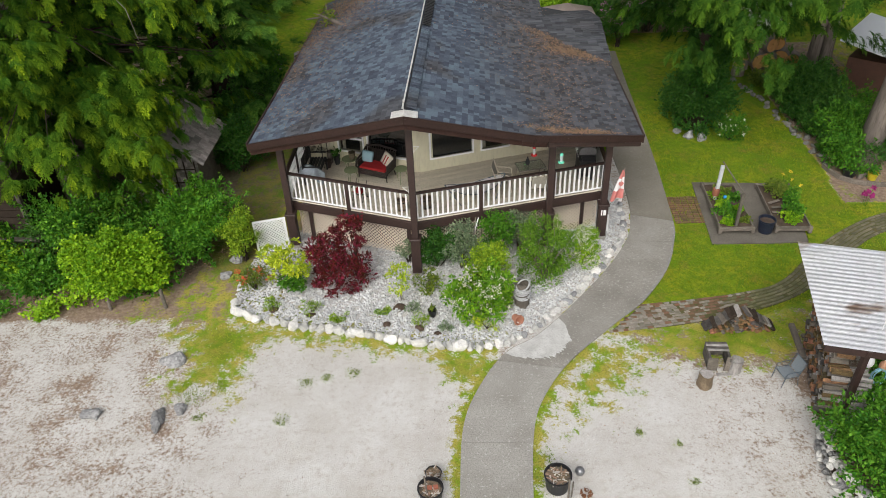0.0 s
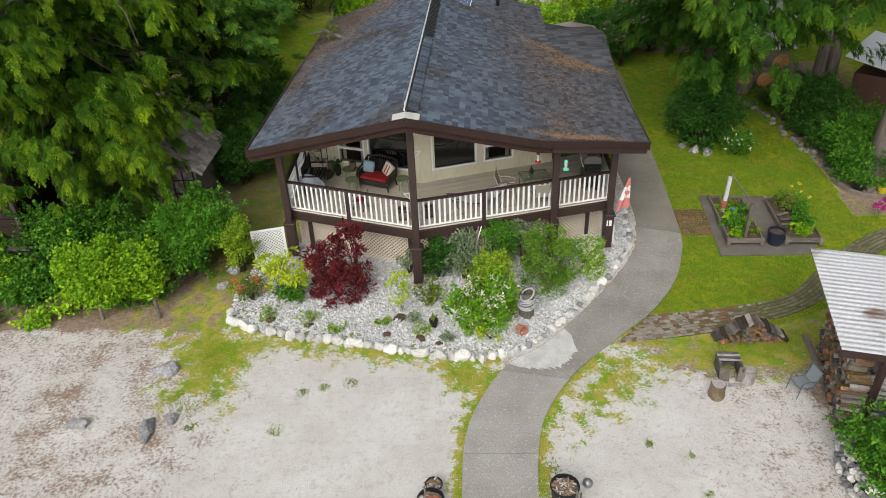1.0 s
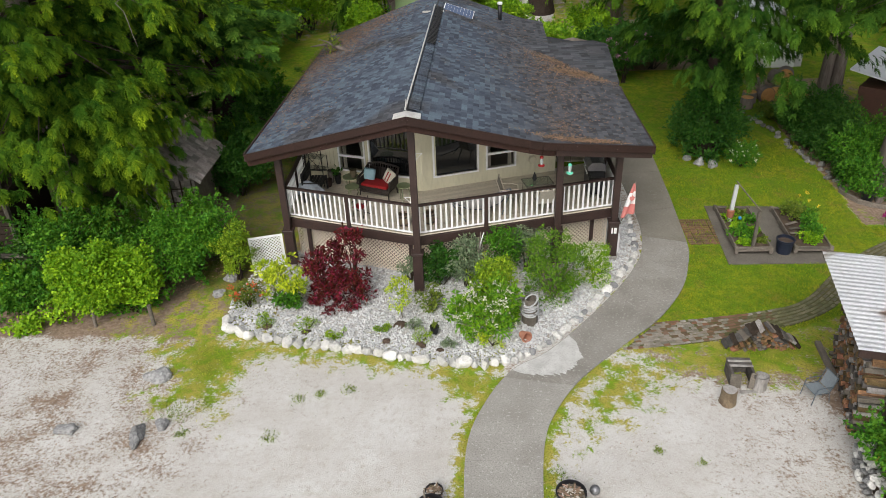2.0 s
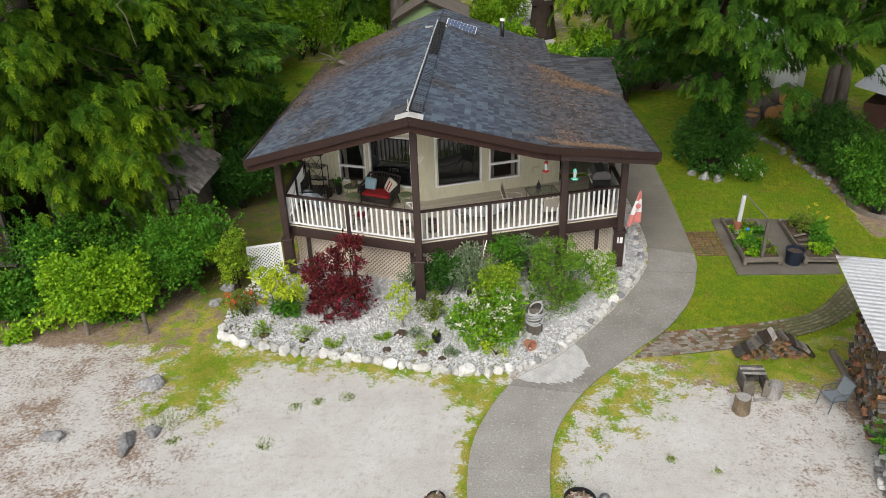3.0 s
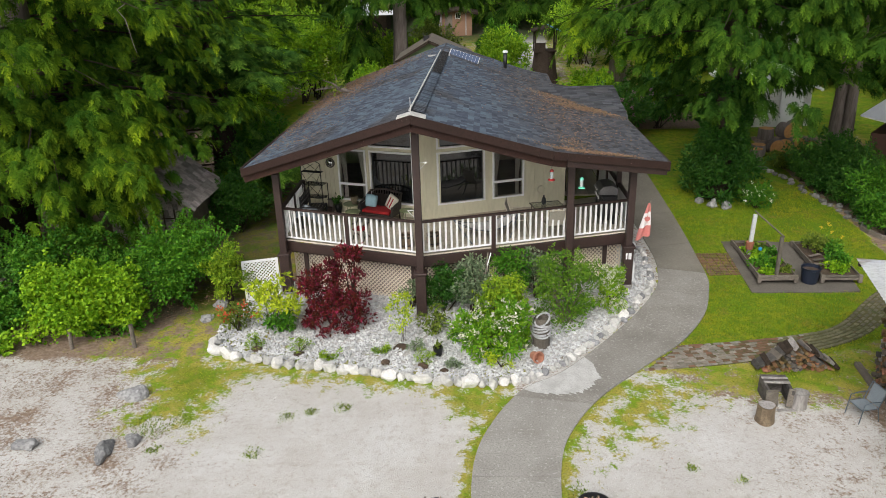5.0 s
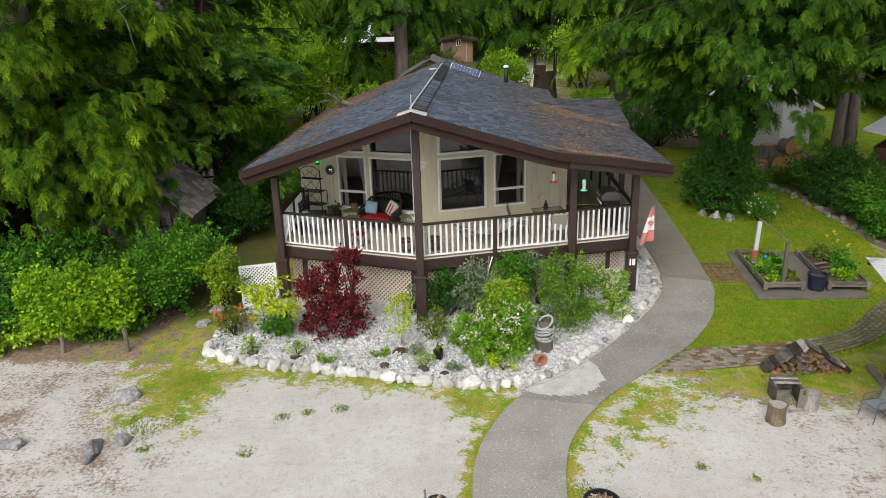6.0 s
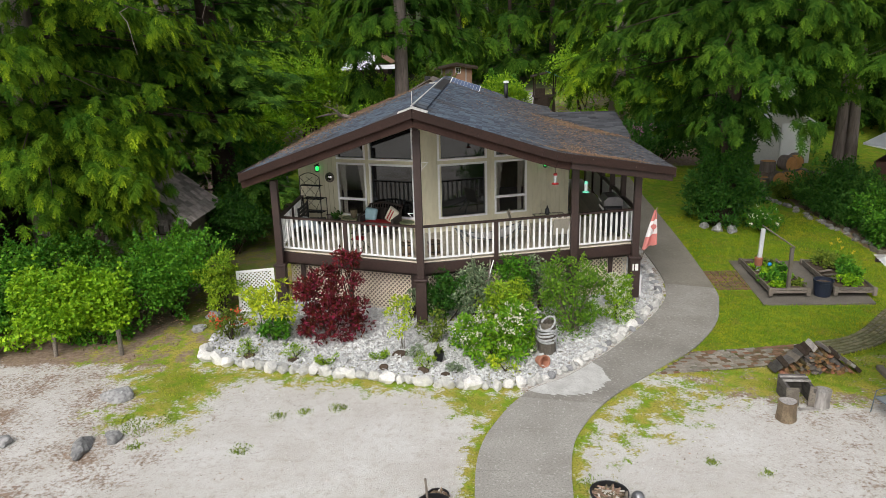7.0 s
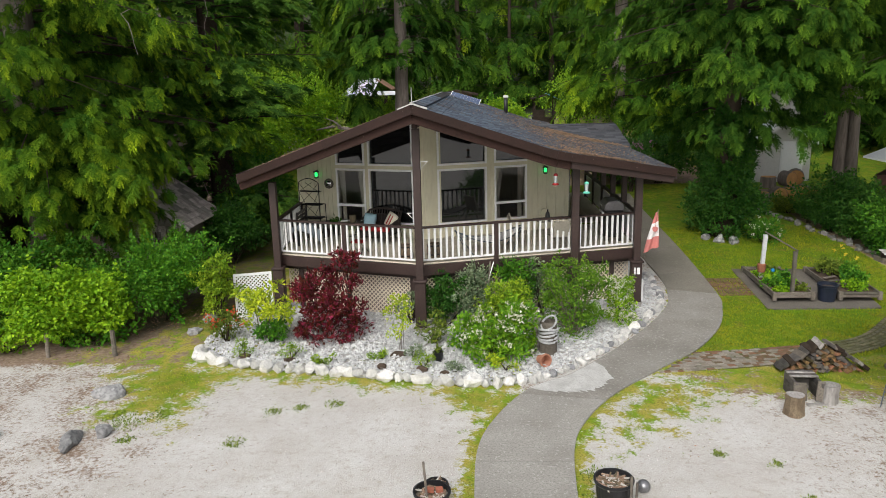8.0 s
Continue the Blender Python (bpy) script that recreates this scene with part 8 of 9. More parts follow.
# downpipe hose hanging from the deck into the shrubs
hose = thing("hose", (1.72, 17.85, 0.3), 0, "pale grey hose hanging from the deck edge", "hose")
part("tube", tube([(0.02, 0.05, 1.38), (-0.02, -0.15, 1.1), (-0.08, -0.30, 0.6), (-0.12, -0.42, 0.1), (-0.13, -0.45, -0.25)], 0.022, 7), M["wood_grey"], hose)
part("tube", tube([(0.10, 0.03, 1.38), (0.0, -0.15, 1.10), (-0.05, -0.22, 0.85)], 0.014, 6), M["white"], hose)
ut = thing("utility_box", (5.83, 19.3, gz(5.8, 19.3)), 0, "small white utility box beside the corner post", "box")
part("body", box(-0.07, 0.07, -0.05, 0.05, 0, 0.62, None, 0.01), M["white"], ut)

# ---------- loose rocks ----------
for i, (x, y, a, b, c, rz, lab) in enumerate(((-5.95, 11.85, 0.20, 0.42, 0.20, 8, "long grey boulder on shell gravel"), (-5.50, 12.15, 0.17, 0.24, 0.17, -10, "grey angular rock on shell gravel"),
                                              (-6.18, 13.85, 0.38, 0.26, 0.20, 15, "grey boulder among patchy grass"), (-7.65, 12.05, 0.36, 0.20, 0.15, -5, "lichen-spotted boulder on gravel"),
                                              (9.53, 25.45, 0.20, 0.17, 0.18, 0, "pale boulder at the cedar's foot"), (9.87, 25.05, 0.25, 0.22, 0.24, 20, "pale boulder at the cedar's foot"), (10.34, 24.9, 0.26, 0.22, 0.24, 60, "pale boulder at the cedar's foot"),
                                              (-5.55, 18.1, 0.26, 0.2, 0.2, 0, "grey boulder under the green shrub"), (-5.75, 17.4, 0.22, 0.18, 0.15, 40, "grey boulder under the green shrub"),
                                              (-6.9, 20.6, 0.16, 0.14, 0.18, 0, "pale stone beside the shed"), (-7.3, 32.2, 0.7, 0.6, 1.0, 20, "tall pale grey boulder on the side lawn"), (-6.3, 33.3, 0.3, 0.25, 0.25, 50, "grey stone on the side lawn"))):
    ob = thing("boulder", (x, y, gz(x, y) + c * 0.35), rz, lab, "rock", "boulders")
    part("stone", rock_bm(a * 0.86, b * 0.86, c * 0.85, 11 + i, 0.42, 3, 14), M["rock"], ob, smooth=False)
for i, (x, y, sx) in enumerate(((-8.74, 16.0, 0.05), (-7.16, 16.06, 0.06))):
    ob = thing("stake", (x, y, 0), 0, "short weathered wooden stake below the lime shrub", "stake", "stakes")
    part("stake", tube([(0, 0, -0.05), (0.02 - 0.04 * i, 0.04, 0.62)], [sx, sx * 0.9], 8), M["wood_grey"], ob)

# ---------- grey shake-clad shed under the cedar ----------
SHAKE = mat("grey_cedar_shake", (0.31, 0.28, 0.255), (0.18, 0.157, 0.14), scale=5, rough=0.95, bump=0.4, fine=30, vary=0.42)
shed = thing("shed", (-8.9, 22.3, 0.28), 0, "small grey shake-clad shed under the cedar", "shed")
child("wall", prism([(-10.15, 21.35), (-7.65, 21.35), (-7.65, 23.3), (-10.15, 23.3)], 0.25, 2.15), M["wood_grey"], shed)
bm = bmesh.new()
f = [bm.verts.new(p) for p in ((-10.15, 21.36, 2.15), (-7.65, 21.36, 2.15), (-8.9, 21.36, 3.25))]
g = [bm.verts.new((v.co.x, 23.3, v.co.z)) for v in f]
bm.faces.new(f)
bm.faces.new(g[::-1])
for i in range(3):
    bm.faces.new((f[i], g[i], g[(i + 1) % 3], f[(i + 1) % 3]))
child("gable", bm, M["wood_grey"], shed)
rng = np.random.default_rng(14)
for r in range(15):
    z = 0.35 + r * 0.19
    half = 1.25 if z < 2.1 else 1.25 * (3.25 - z) / 1.1
    x = -half
    while x < half - 0.05:
        w = rng.uniform(0.12, 0.24)
        child("shake", box(-8.9 + x, -8.9 + min(x + w - 0.012, half), 21.31, 21.35 - 0.001 * r, z - 0.19 + rng.uniform(-0.01, 0.01), z), SHAKE, shed)
        x += w
slope = Vector((1.70, 0, -1.33)).normalized()
for sg in (1, -1):
    for r in range(9):
        y = 20.85
        while y < 23.6:
            w = rng.uniform(0.14, 0.26)
            a = Vector((sg * slope.x, 0, slope.z)) * (r * 0.23)
            b = Vector((sg * slope.x, 0, slope.z)) * (r * 0.23 + 0.30)
            top = Vector((-8.9, 0, 3.36))
            q = [(top.x + a.x, y, top.z + a.z + 0.012), (top.x + b.x, y, top.z + b.z + 0.03), (top.x + b.x, y + w - 0.012, top.z + b.z + 0.03), (top.x + a.x, y + w - 0.012, top.z + a.z + 0.012)]
            child("roof_shake", slab(q if sg > 0 else q[::-1], 0.025), SHAKE, shed)
            y += w
child("barge_board", beam((-8.9, 20.83, 3.38), (-7.2, 20.83, 2.05), 0.03, 0.10), SILVER, shed)
child("trellis_bar", box(-8.5, -7.7, 21.24, 21.27, 1.1, 1.14), M["bark_dark"], shed)
for x in (-8.45, -8.1, -7.75):
    child("trellis_bar", box(x, x + 0.035, 21.24, 21.27, 0.3, 1.9), M["bark_dark"], shed)
child("trellis_bar", box(-8.5, -7.7, 21.235, 21.24, 1.6, 1.64), M["bark_dark"], shed)
shed.location.x += 0.25
# dark cabin corner deep under the cedar
cabin = thing("cabin", (-13.6, 19.6, 0.1), 0, "dark weathered timber cabin with a step", "cabin")
for r in range(9):
    child("board", box(-15.4, -12.35, 19.2, 19.26 + 0.01 * (r % 2), 0.15 + r * 0.26, 0.39 + r * 0.26), M["bark_dark"], cabin)
child("wall", box(-15.4, -12.4, 19.28, 21.6, 0.1, 2.5), M["bark_dark"], cabin)
child("corner_post", box(-12.35, -12.22, 19.08, 19.22, 0.0, 3.2, None, 0.008), M["wood_grey"], cabin)
child("roof", slab([(-15.6, 18.7, 2.6), (-12.0, 18.7, 2.6), (-12.0, 21.8, 3.3), (-15.6, 21.8, 3.3)], 0.08), M["bark_dark"], cabin)
for k in range(2):
    child("step", box(-13.4, -11.9, 18.45 + k * 0.35, 18.85 + k * 0.35, 0.15 + 0.3 * k, 0.24 + 0.3 * k, None, 0.01), M["wood_grey"], cabin)
child("bench_board", box(-12.9, -11.7, 18.3, 18.5, 0.85, 0.91, None, 0.008), M["wood_grey"], cabin)

# ---------- buildings behind ----------
GREEN_WALL = mat("pale_green_siding", (0.25, 0.36, 0.17), (0.21, 0.31, 0.14), scale=2, rough=0.7)


def gable_house(name, x0, x1, y0, y1, base, eave, ridge, wall_m, roof_m, label, over=0.3, cat="house", ridge_x=None, trim=None):
    rx = (x0 + x1) / 2 if ridge_x is None else ridge_x
    ob = thing(name, ((x0 + x1) / 2, (y0 + y1) / 2, base), 0, label, cat)
    child("wall", prism([(x0, y0), (x1, y0), (x1, y1), (x0, y1)], base - 0.2, eave), wall_m, ob)
    bm = bmesh.new()
    f = [bm.verts.new(p) for p in ((x0, y0 + 0.004, eave), (x1, y0 + 0.004, eave), (rx, y0 + 0.004, ridge - 0.06))]
    g = [bm.verts.new((v.co.x, y1, v.co.z)) for v in f]
    bm.faces.new(f)
    bm.faces.new(g[::-1])
    for i in range(3):
        bm.faces.new((f[i], g[i], g[(i + 1) % 3], f[(i + 1) % 3]))
    child("gable", bm, wall_m, ob)
    for xa, sg in ((x0, -1), (x1, 1)):
        k = (ridge - eave) / abs(rx - xa)
        e = xa + sg * over
        q = [(rx, y0 - over, ridge + 0.05), (e, y0 - over, eave - k * over + 0.05), (e, y1 + over, eave - k * over + 0.05), (rx, y1 + over, ridge + 0.05)]
        child("roof", slab(q if sg < 0 else q[::-1], 0.09), roof_m, ob)
        child("barge_board", beam(q[0], q[1], 0.03, 0.14), trim or M["white"], ob)
    return ob


TILE_BROWN = mat("brown_mossy_shingle", (0.19, 0.155, 0.125), (0.12, 0.105, 0.085), scale=1.5, rough=0.95, fine=30)
ob = gable_house("outbuilding", -2.05, 1.2, 37.2, 40.5, gz(0, 37), 4.35, 5.15, GREEN_WALL, TILE_BROWN, "small green-walled outbuilding with brown shingle roof", cat="shed", ridge_x=-0.62, trim=M["bark_dark"])
child("window", box(-1.1, -0.3, 37.14, 37.18, 3.3, 4.0), M["glass"], ob)
child("roof_vent", box(-0.95, -0.65, 38.3, 38.6, 5.0, 5.28, None, 0.02), M["black"], ob)

TAN = mat("tan_plywood", (0.27, 0.155, 0.095), (0.23, 0.13, 0.08), scale=2, rough=0.8)
ob = gable_house("tan_cabin", -0.95, 1.65, 62.0, 65.0, gz(0, 62), 4.85, 5.1, TAN, M["bark_dark"], "small tan wooden cabin at the drive's end", 0.5, "cabin", None, M["bark_dark"])
w_ = child("window", box(0.30, 0.72, 61.94, 61.98, 4.35, 4.85), M["white"], ob, "white-framed window")
part("pane", box(0.35, 0.49, 61.92, 61.935, 4.40, 4.80), M["glass"], w_)
part("pane", box(0.53, 0.67, 61.92, 61.935, 4.40, 4.80), M["glass"], w_)
child("door", box(-0.55, 0.05, 61.93, 61.98, 3.1, 4.7), M["wood_grey"], ob)
for x in (-0.9, 1.1):
    child("corner_trim", box(x, x + 0.1, 61.93, 61.98, 3.1, 4.9), SILVER, ob)
child("ladder", beam((-0.85, 61.2, 4.6), (-1.2, 60.7, 3.0), 0.06, 0.06), SILVER, ob)

play = thing("playhouse", (5.85, 45.0, gz(6, 45)), 0, "small open wooden playhouse with blue tarp roof", "playhouse")
child("stump", lathe([(0.9, -0.1), (0.75, 0.6), (0.62, 1.85)], 14), M["bark_dark"], play)
play.children[0].location = (5.85, 45.0, gz(6, 45))
child("floor", box(5.2, 6.5, 44.4, 45.6, 3.60, 3.70), M["bark_dark"], play)
for x in (5.22, 6.42):
    for y in (44.42, 45.5):
        child("post", box(x, x + 0.08, y, y + 0.08, 3.7, 4.85), M["bark_dark"], play)
child("front_wall", box(5.3, 5.85, 44.43, 44.47, 3.7, 4.15), M["bark_dark"], play)
child("side_wall", box(6.40, 6.44, 44.5, 45.5, 3.7, 4.15), M["bark_dark"], play)
child("roof", slab([(5.05, 44.2, 4.85), (6.0, 44.2, 5.05), (6.0, 45.8, 5.05), (5.05, 45.8, 4.85)], 0.05), M["bark_dark"], play)
child("tarp", slab([(6.0, 44.15, 5.12), (6.75, 44.15, 4.78), (6.75, 45.85, 4.78), (6.0, 45.85, 5.12)], 0.03), mat("blue_tarp", (0.03, 0.20, 0.45), (0.05, 0.25, 0.5), scale=4, rough=0.45), play, "blue tarp")

ROOF_WHITE = mat("white_metal_roof", (0.75, 0.77, 0.80), (0.70, 0.72, 0.75), scale=1, rough=0.4)
far = thing("far_house", (-6.6, 63.5, gz(0, 62)), 0, "distant house with white metal roof among shrubs", "house")
child("wall", box(-7.8, -5.4, 62.6, 66, 2.8, 5.2), M["bark_dark"], far)
child("roof", slab([(-9.0, 60.6, 4.95), (-6.6, 60.6, 4.95), (-6.1, 63.2, 6.25), (-8.1, 63.2, 6.25)], 0.08), ROOF_WHITE, far)
child("roof", slab([(-6.3, 62.0, 6.2), (-5.0, 62.0, 5.35), (-5.0, 66.2, 5.35), (-6.3, 66.2, 6.2)], 0.08), TAN, far)
child("porch_roof", slab([(-6.2, 60.6, 4.95), (-4.3, 60.6, 4.95), (-4.3, 62.0, 5.2), (-6.2, 62.0, 5.2)], 0.06), ROOF_WHITE, far)

SIDING_GREY = mat("pale_grey_lap_siding", (0.60, 0.585, 0.565), (0.54, 0.525, 0.51), scale=2, rough=0.65)
ob = gable_house("garage", 14.55, 17.35, 35.0, 40.0, gz(16, 35), 2.95, 3.78, SIDING_GREY, ROOF_WHITE, "pale grey garage with white door and metal roof", 0.35, "garage", 15.92)
d_ = child("door", box(15.93, 16.98, 34.93, 34.99, gz(16, 35), 2.9), M["white"], ob, "white panelled door")
for k in range(4):
    part("door_panel", box(16.0, 16.91, 34.915, 34.929, 1.1 + 0.45 * k, 1.48 + 0.45 * k), M["white"], d_)
for k in range(11):
    child("lap_board", box(14.55, 15.9, 34.975, 34.995 + 0.002 * k, 1.0 + 0.18 * k, 1.165 + 0.18 * k), SIDING_GREY, ob)
ob = gable_house("distant_house", 19.0, 23.5, 50.0, 55.0, gz(20, 50), 4.1, 5.2, SIDING_GREY, ROOF_WHITE, "distant pale house beyond the garage", 0.3)

# brown store with white metal roof and teal eave, turned to the lawn
store = thing("log_store", (18.65, 28.5, 0.0), 50, "dark brown timber store with white metal roof", "shed")
for r in range(10):
    part("board", box(-1.7, 1.7, -1.31, -1.25 + 0.004 * (r % 2), -0.1 + r * 0.24, 0.12 + r * 0.24), mat("red_brown_stain", (0.085, 0.036, 0.022), (0.065, 0.028, 0.018), rough=0.7) if r == 0 else bpy.data.materials["red_brown_stain"], store)
part("wall", box(-1.7, 1.7, -1.24, 1.3, -0.2, 2.25), bpy.data.materials["red_brown_stain"], store)
part("roof", slab([(-2.0, -1.7, 2.35), (2.0, -1.7, 2.35), (2.0, 1.7, 2.95), (-2.0, 1.7, 2.95)], 0.06), ROOF_WHITE, store, "white metal roof")
part("eave_board", box(-2.0, 2.0, -1.76, -1.705, 2.02, 2.36), mat("teal_paint", (0.03, 0.22, 0.19), (0.025, 0.19, 0.165), rough=0.5), store, "teal painted eave")

# sawn log rounds
LOGEND = mat("orange_sawn_wood", (0.60, 0.33, 0.12), (0.48, 0.24, 0.085), scale=6, rough=0.9)
rng = np.random.default_rng(23)
for i, (x, y, z, r, up) in enumerate(((13.6, 31.0, 0, 0.30, 1), (14.2, 31.2, 0, 0.34, 0), (14.85, 31.3, 0, 0.34, 0), (15.5, 31.5, 0, 0.34, 0), (13.95, 31.3, 0.60, 0.32, 1), (14.6, 31.4, 0.64, 0.32, 0), (15.2, 31.6, 0.64, 0.34, 0), (15.9, 31.3, 0, 0.30, 0), (13.3, 30.4, 0, 0.27, 1))):
    ob = thing("log_round", (x, y, gz(x, y) + z + (0 if up else r)), rng.uniform(-35, 35), "freshly sawn orange-faced log round in a stack", "log", "sawn log rounds")
    m = Matrix() if up else pose(0, 0, 0, 90, 0, 0)
    bm = lathe([(r * 1.02, 0.0), (r, 0.2), (r * 0.98, 0.45)], 18)
    bmesh.ops.transform(bm, matrix=m, verts=bm.verts)
    part("bark", bm, M["bark"], ob)
    bm = lathe([(r * 0.92, -0.006), (r * 0.92, -0.002)] if not up else [(r * 0.92, 0.452), (r * 0.92, 0.458)], 18)
    bmesh.ops.transform(bm, matrix=m @ pose(0, 0, 0 if up else 0.46, 0, 0, 0), verts=bm.verts)
    part("sawn_face", bm, LOGEND, ob, "orange sawn face")

# faded canopy behind the side porch
can = thing("gazebo", (6.1, 32.6, gz(6, 32)), 0, "gazebo with faded pinkish cloth canopy", "gazebo")
CLOTH = mat("faded_pink_canvas", (0.46, 0.38, 0.34), (0.40, 0.33, 0.30), scale=2, rough=0.9)
bm = bmesh.new()
v0 = [bm.verts.new(p) for p in ((-1.3, -1.3, 1.9), (1.3, -1.3, 1.9), (1.3, 1.3, 1.9), (-1.3, 1.3, 1.9))]
v1 = bm.verts.new((0, 0, 2.5))
for i in range(4):
    bm.faces.new((v0[i], v0[(i + 1) % 4], v1))
bmesh.ops.solidify(bm, geom=bm.faces[:], thickness=0.02)
part("canopy", bm, CLOTH, can)
for sx in (-1.25, 1.25):
    for sy in (-1.25, 1.25):
        part("pole", tube([(sx, sy, 0), (sx, sy, 1.9)], 0.025, 8), BLACK_IRON, can)

# ---------- stones of the bed ----------
def stone_meshes(n, material, seed, rough=0.22, sub=1):
    out = []
    for i in range(n):
        r = np.random.default_rng(seed + i)
        bm = rock_bm(1.0, r.uniform(0.75, 1.0), r.uniform(0.65, 0.85), seed + i, rough, sub)
        me = bpy.data.meshes.new("stone")
        bm.to_mesh(me)
        bm.free()
        me.materials.append(material)
        out.append(me)
    return out


EDGE_STONES = stone_meshes(7, M["stone"], 700, 0.48, 2)
edging = thing("stone_edging", (0, 15, 0), 0, "row of pale rounded stones edging the garden bed", "edging", kind="structure")
rng = np.random.default_rng(31)


def stone_row(parent, line, sizes, meshes, lift=0.45, jitter=0.03, inset=0.0):
    """Stones laid one after another along a broken line."""
    need = 0.0
    for (ax, ay), (bx, by) in zip(line, line[1:]):
        d = math.hypot(bx - ax, by - ay)
        while need <= d:
            t = need / d if d else 0
            r = rng.uniform(*sizes)
            x, y = ax + (bx - ax) * t + rng.normal() * jitter, ay + (by - ay) * t + rng.normal() * jitter
            ob = new("stone", meshes[rng.integers(0, len(meshes))])
            ob.parent = parent
            ob.matrix_basis = Matrix.Translation(-parent.location) @ Matrix.LocRotScale((x, y, ground_z(x, y) + r * lift), Euler((rng.uniform(-0.3, 0.3), rng.uniform(-0.3, 0.3), rng.uniform(0, 6.28))), (r * rng.uniform(0.85, 1.15), r * rng.uniform(0.85, 1.1), r * rng.uniform(0.85, 1.2)))
            need += r * 1.55
        need -= d


stone_row(edging, BORDER[:73], (0.13, 0.215), EDGE_STONES)
GREY_EDGE = stone_meshes(4, mat("grey_edge_stone", (0.36, 0.36, 0.36), (0.24, 0.24, 0.25), scale=3, rough=0.85, bump=0.4, fine=25, coords="Object", vary=0.3), 720, 0.30, 2)
stone_row(edging, BORDER[73:], (0.10, 0.18), EDGE_STONES + GREY_EDGE[:2], 0.3)
DULL_EDGE = stone_meshes(4, mat("mossy_brown_grey_stone", (0.24, 0.235, 0.22), (0.13, 0.125, 0.11), scale=3, rough=0.9, bump=0.4, fine=25, coords="Object", vary=0.3), 730, 0.30, 2)
edge2 = thing("stone_edging", (13.6, 25, 0), 0, "row of grey stones edging the shady bed", "edging", kind="structure")
stone_row(edge2, curve_through([(12.9, 30.0), (13.2, 28.9), (13.5, 28.0), (13.7, 26.6), (13.85, 25.6), (14.05, 24.4), (14.1, 23.0)]), (0.08, 0.16), DULL_EDGE, 0.25, 0.07)
edge3 = thing("timber_edging", (14.6, 21.9, gz(14.6, 21.9)), 0, "curved weathered timber edging of the shady bed", "edging", kind="structure")
_c = curve_through([(13.95, 22.8), (14.2, 22.0), (14.9, 21.6), (15.8, 21.5), (17.0, 21.5)])
for (ax, ay), (bx, by) in zip(_c[::4], _c[4::4]):
    child("timber", beam((ax, ay, gz(ax, ay) + 0.14), (bx, by, gz(bx, by) + 0.14), 0.09, 0.2), M["wood_grey"], edge3)
# dry stone wall by the shore shrub
wall_r = thing("dry_stone_wall", (9.4, 10.2, 0), 0, "low dry wall of grey rounded boulders", "wall", kind="structure")
BIG = stone_meshes(5, M["rock"], 740, 0.30, 2)
_w = curve_through([(9.35, 11.35), (9.08, 10.8), (8.98, 10.2), (9.08, 9.6), (9.4, 9.0), (9.85, 8.5)])
for lay, (off, z) in enumerate(((0.0, 0.08), (0.07, 0.22), (0.12, 0.36), (0.18, 0.46))):
    need = 0.06 * lay
    for (ax, ay), (bx, by) in zip(_w, _w[1:]):
        d = math.hypot(bx - ax, by - ay)
        while need <= d:
            r = rng.uniform(0.07, 0.12)
            t = need / d
            x, y = ax + (bx - ax) * t + off, ay + (by - ay) * t + rng.normal() * 0.02
            ob = new("stone", BIG[rng.integers(0, 5)] if rng.uniform() < 0.45 else EDGE_STONES[rng.integers(0, 7)])
            ob.parent = wall_r
            ob.matrix_basis = Matrix.Translation(-wall_r.location) @ Matrix.LocRotScale((x, y, z), Euler((rng.uniform(-0.4, 0.4), rng.uniform(-0.4, 0.4), rng.uniform(0, 6.28))), (r * 1.15, r, r * 0.85))
            need += r * 1.7
        need -= d
tagged(new("bank", mesh_from("bank", [(9.45, 11.2, 0), (9.12, 10.2, 0.0), (9.5, 9.1, 0.0), (12.5, 8.0, 0.0), (12.5, 11.4, 0.0), (9.65, 11.2, 0.46), (9.3, 10.3, 0.46), (9.68, 9.2, 0.46), (12.5, 8.2, 0.6), (12.5, 11.3, 0.6)],
                              [(0, 1, 6, 5), (1, 2, 7, 6), (2, 3, 8, 7), (3, 4, 9, 8), (4, 0, 5, 9), (5, 6, 7, 8, 9)], M["soil"])), "earth bank held by the dry stone wall", "bank", kind="structure")


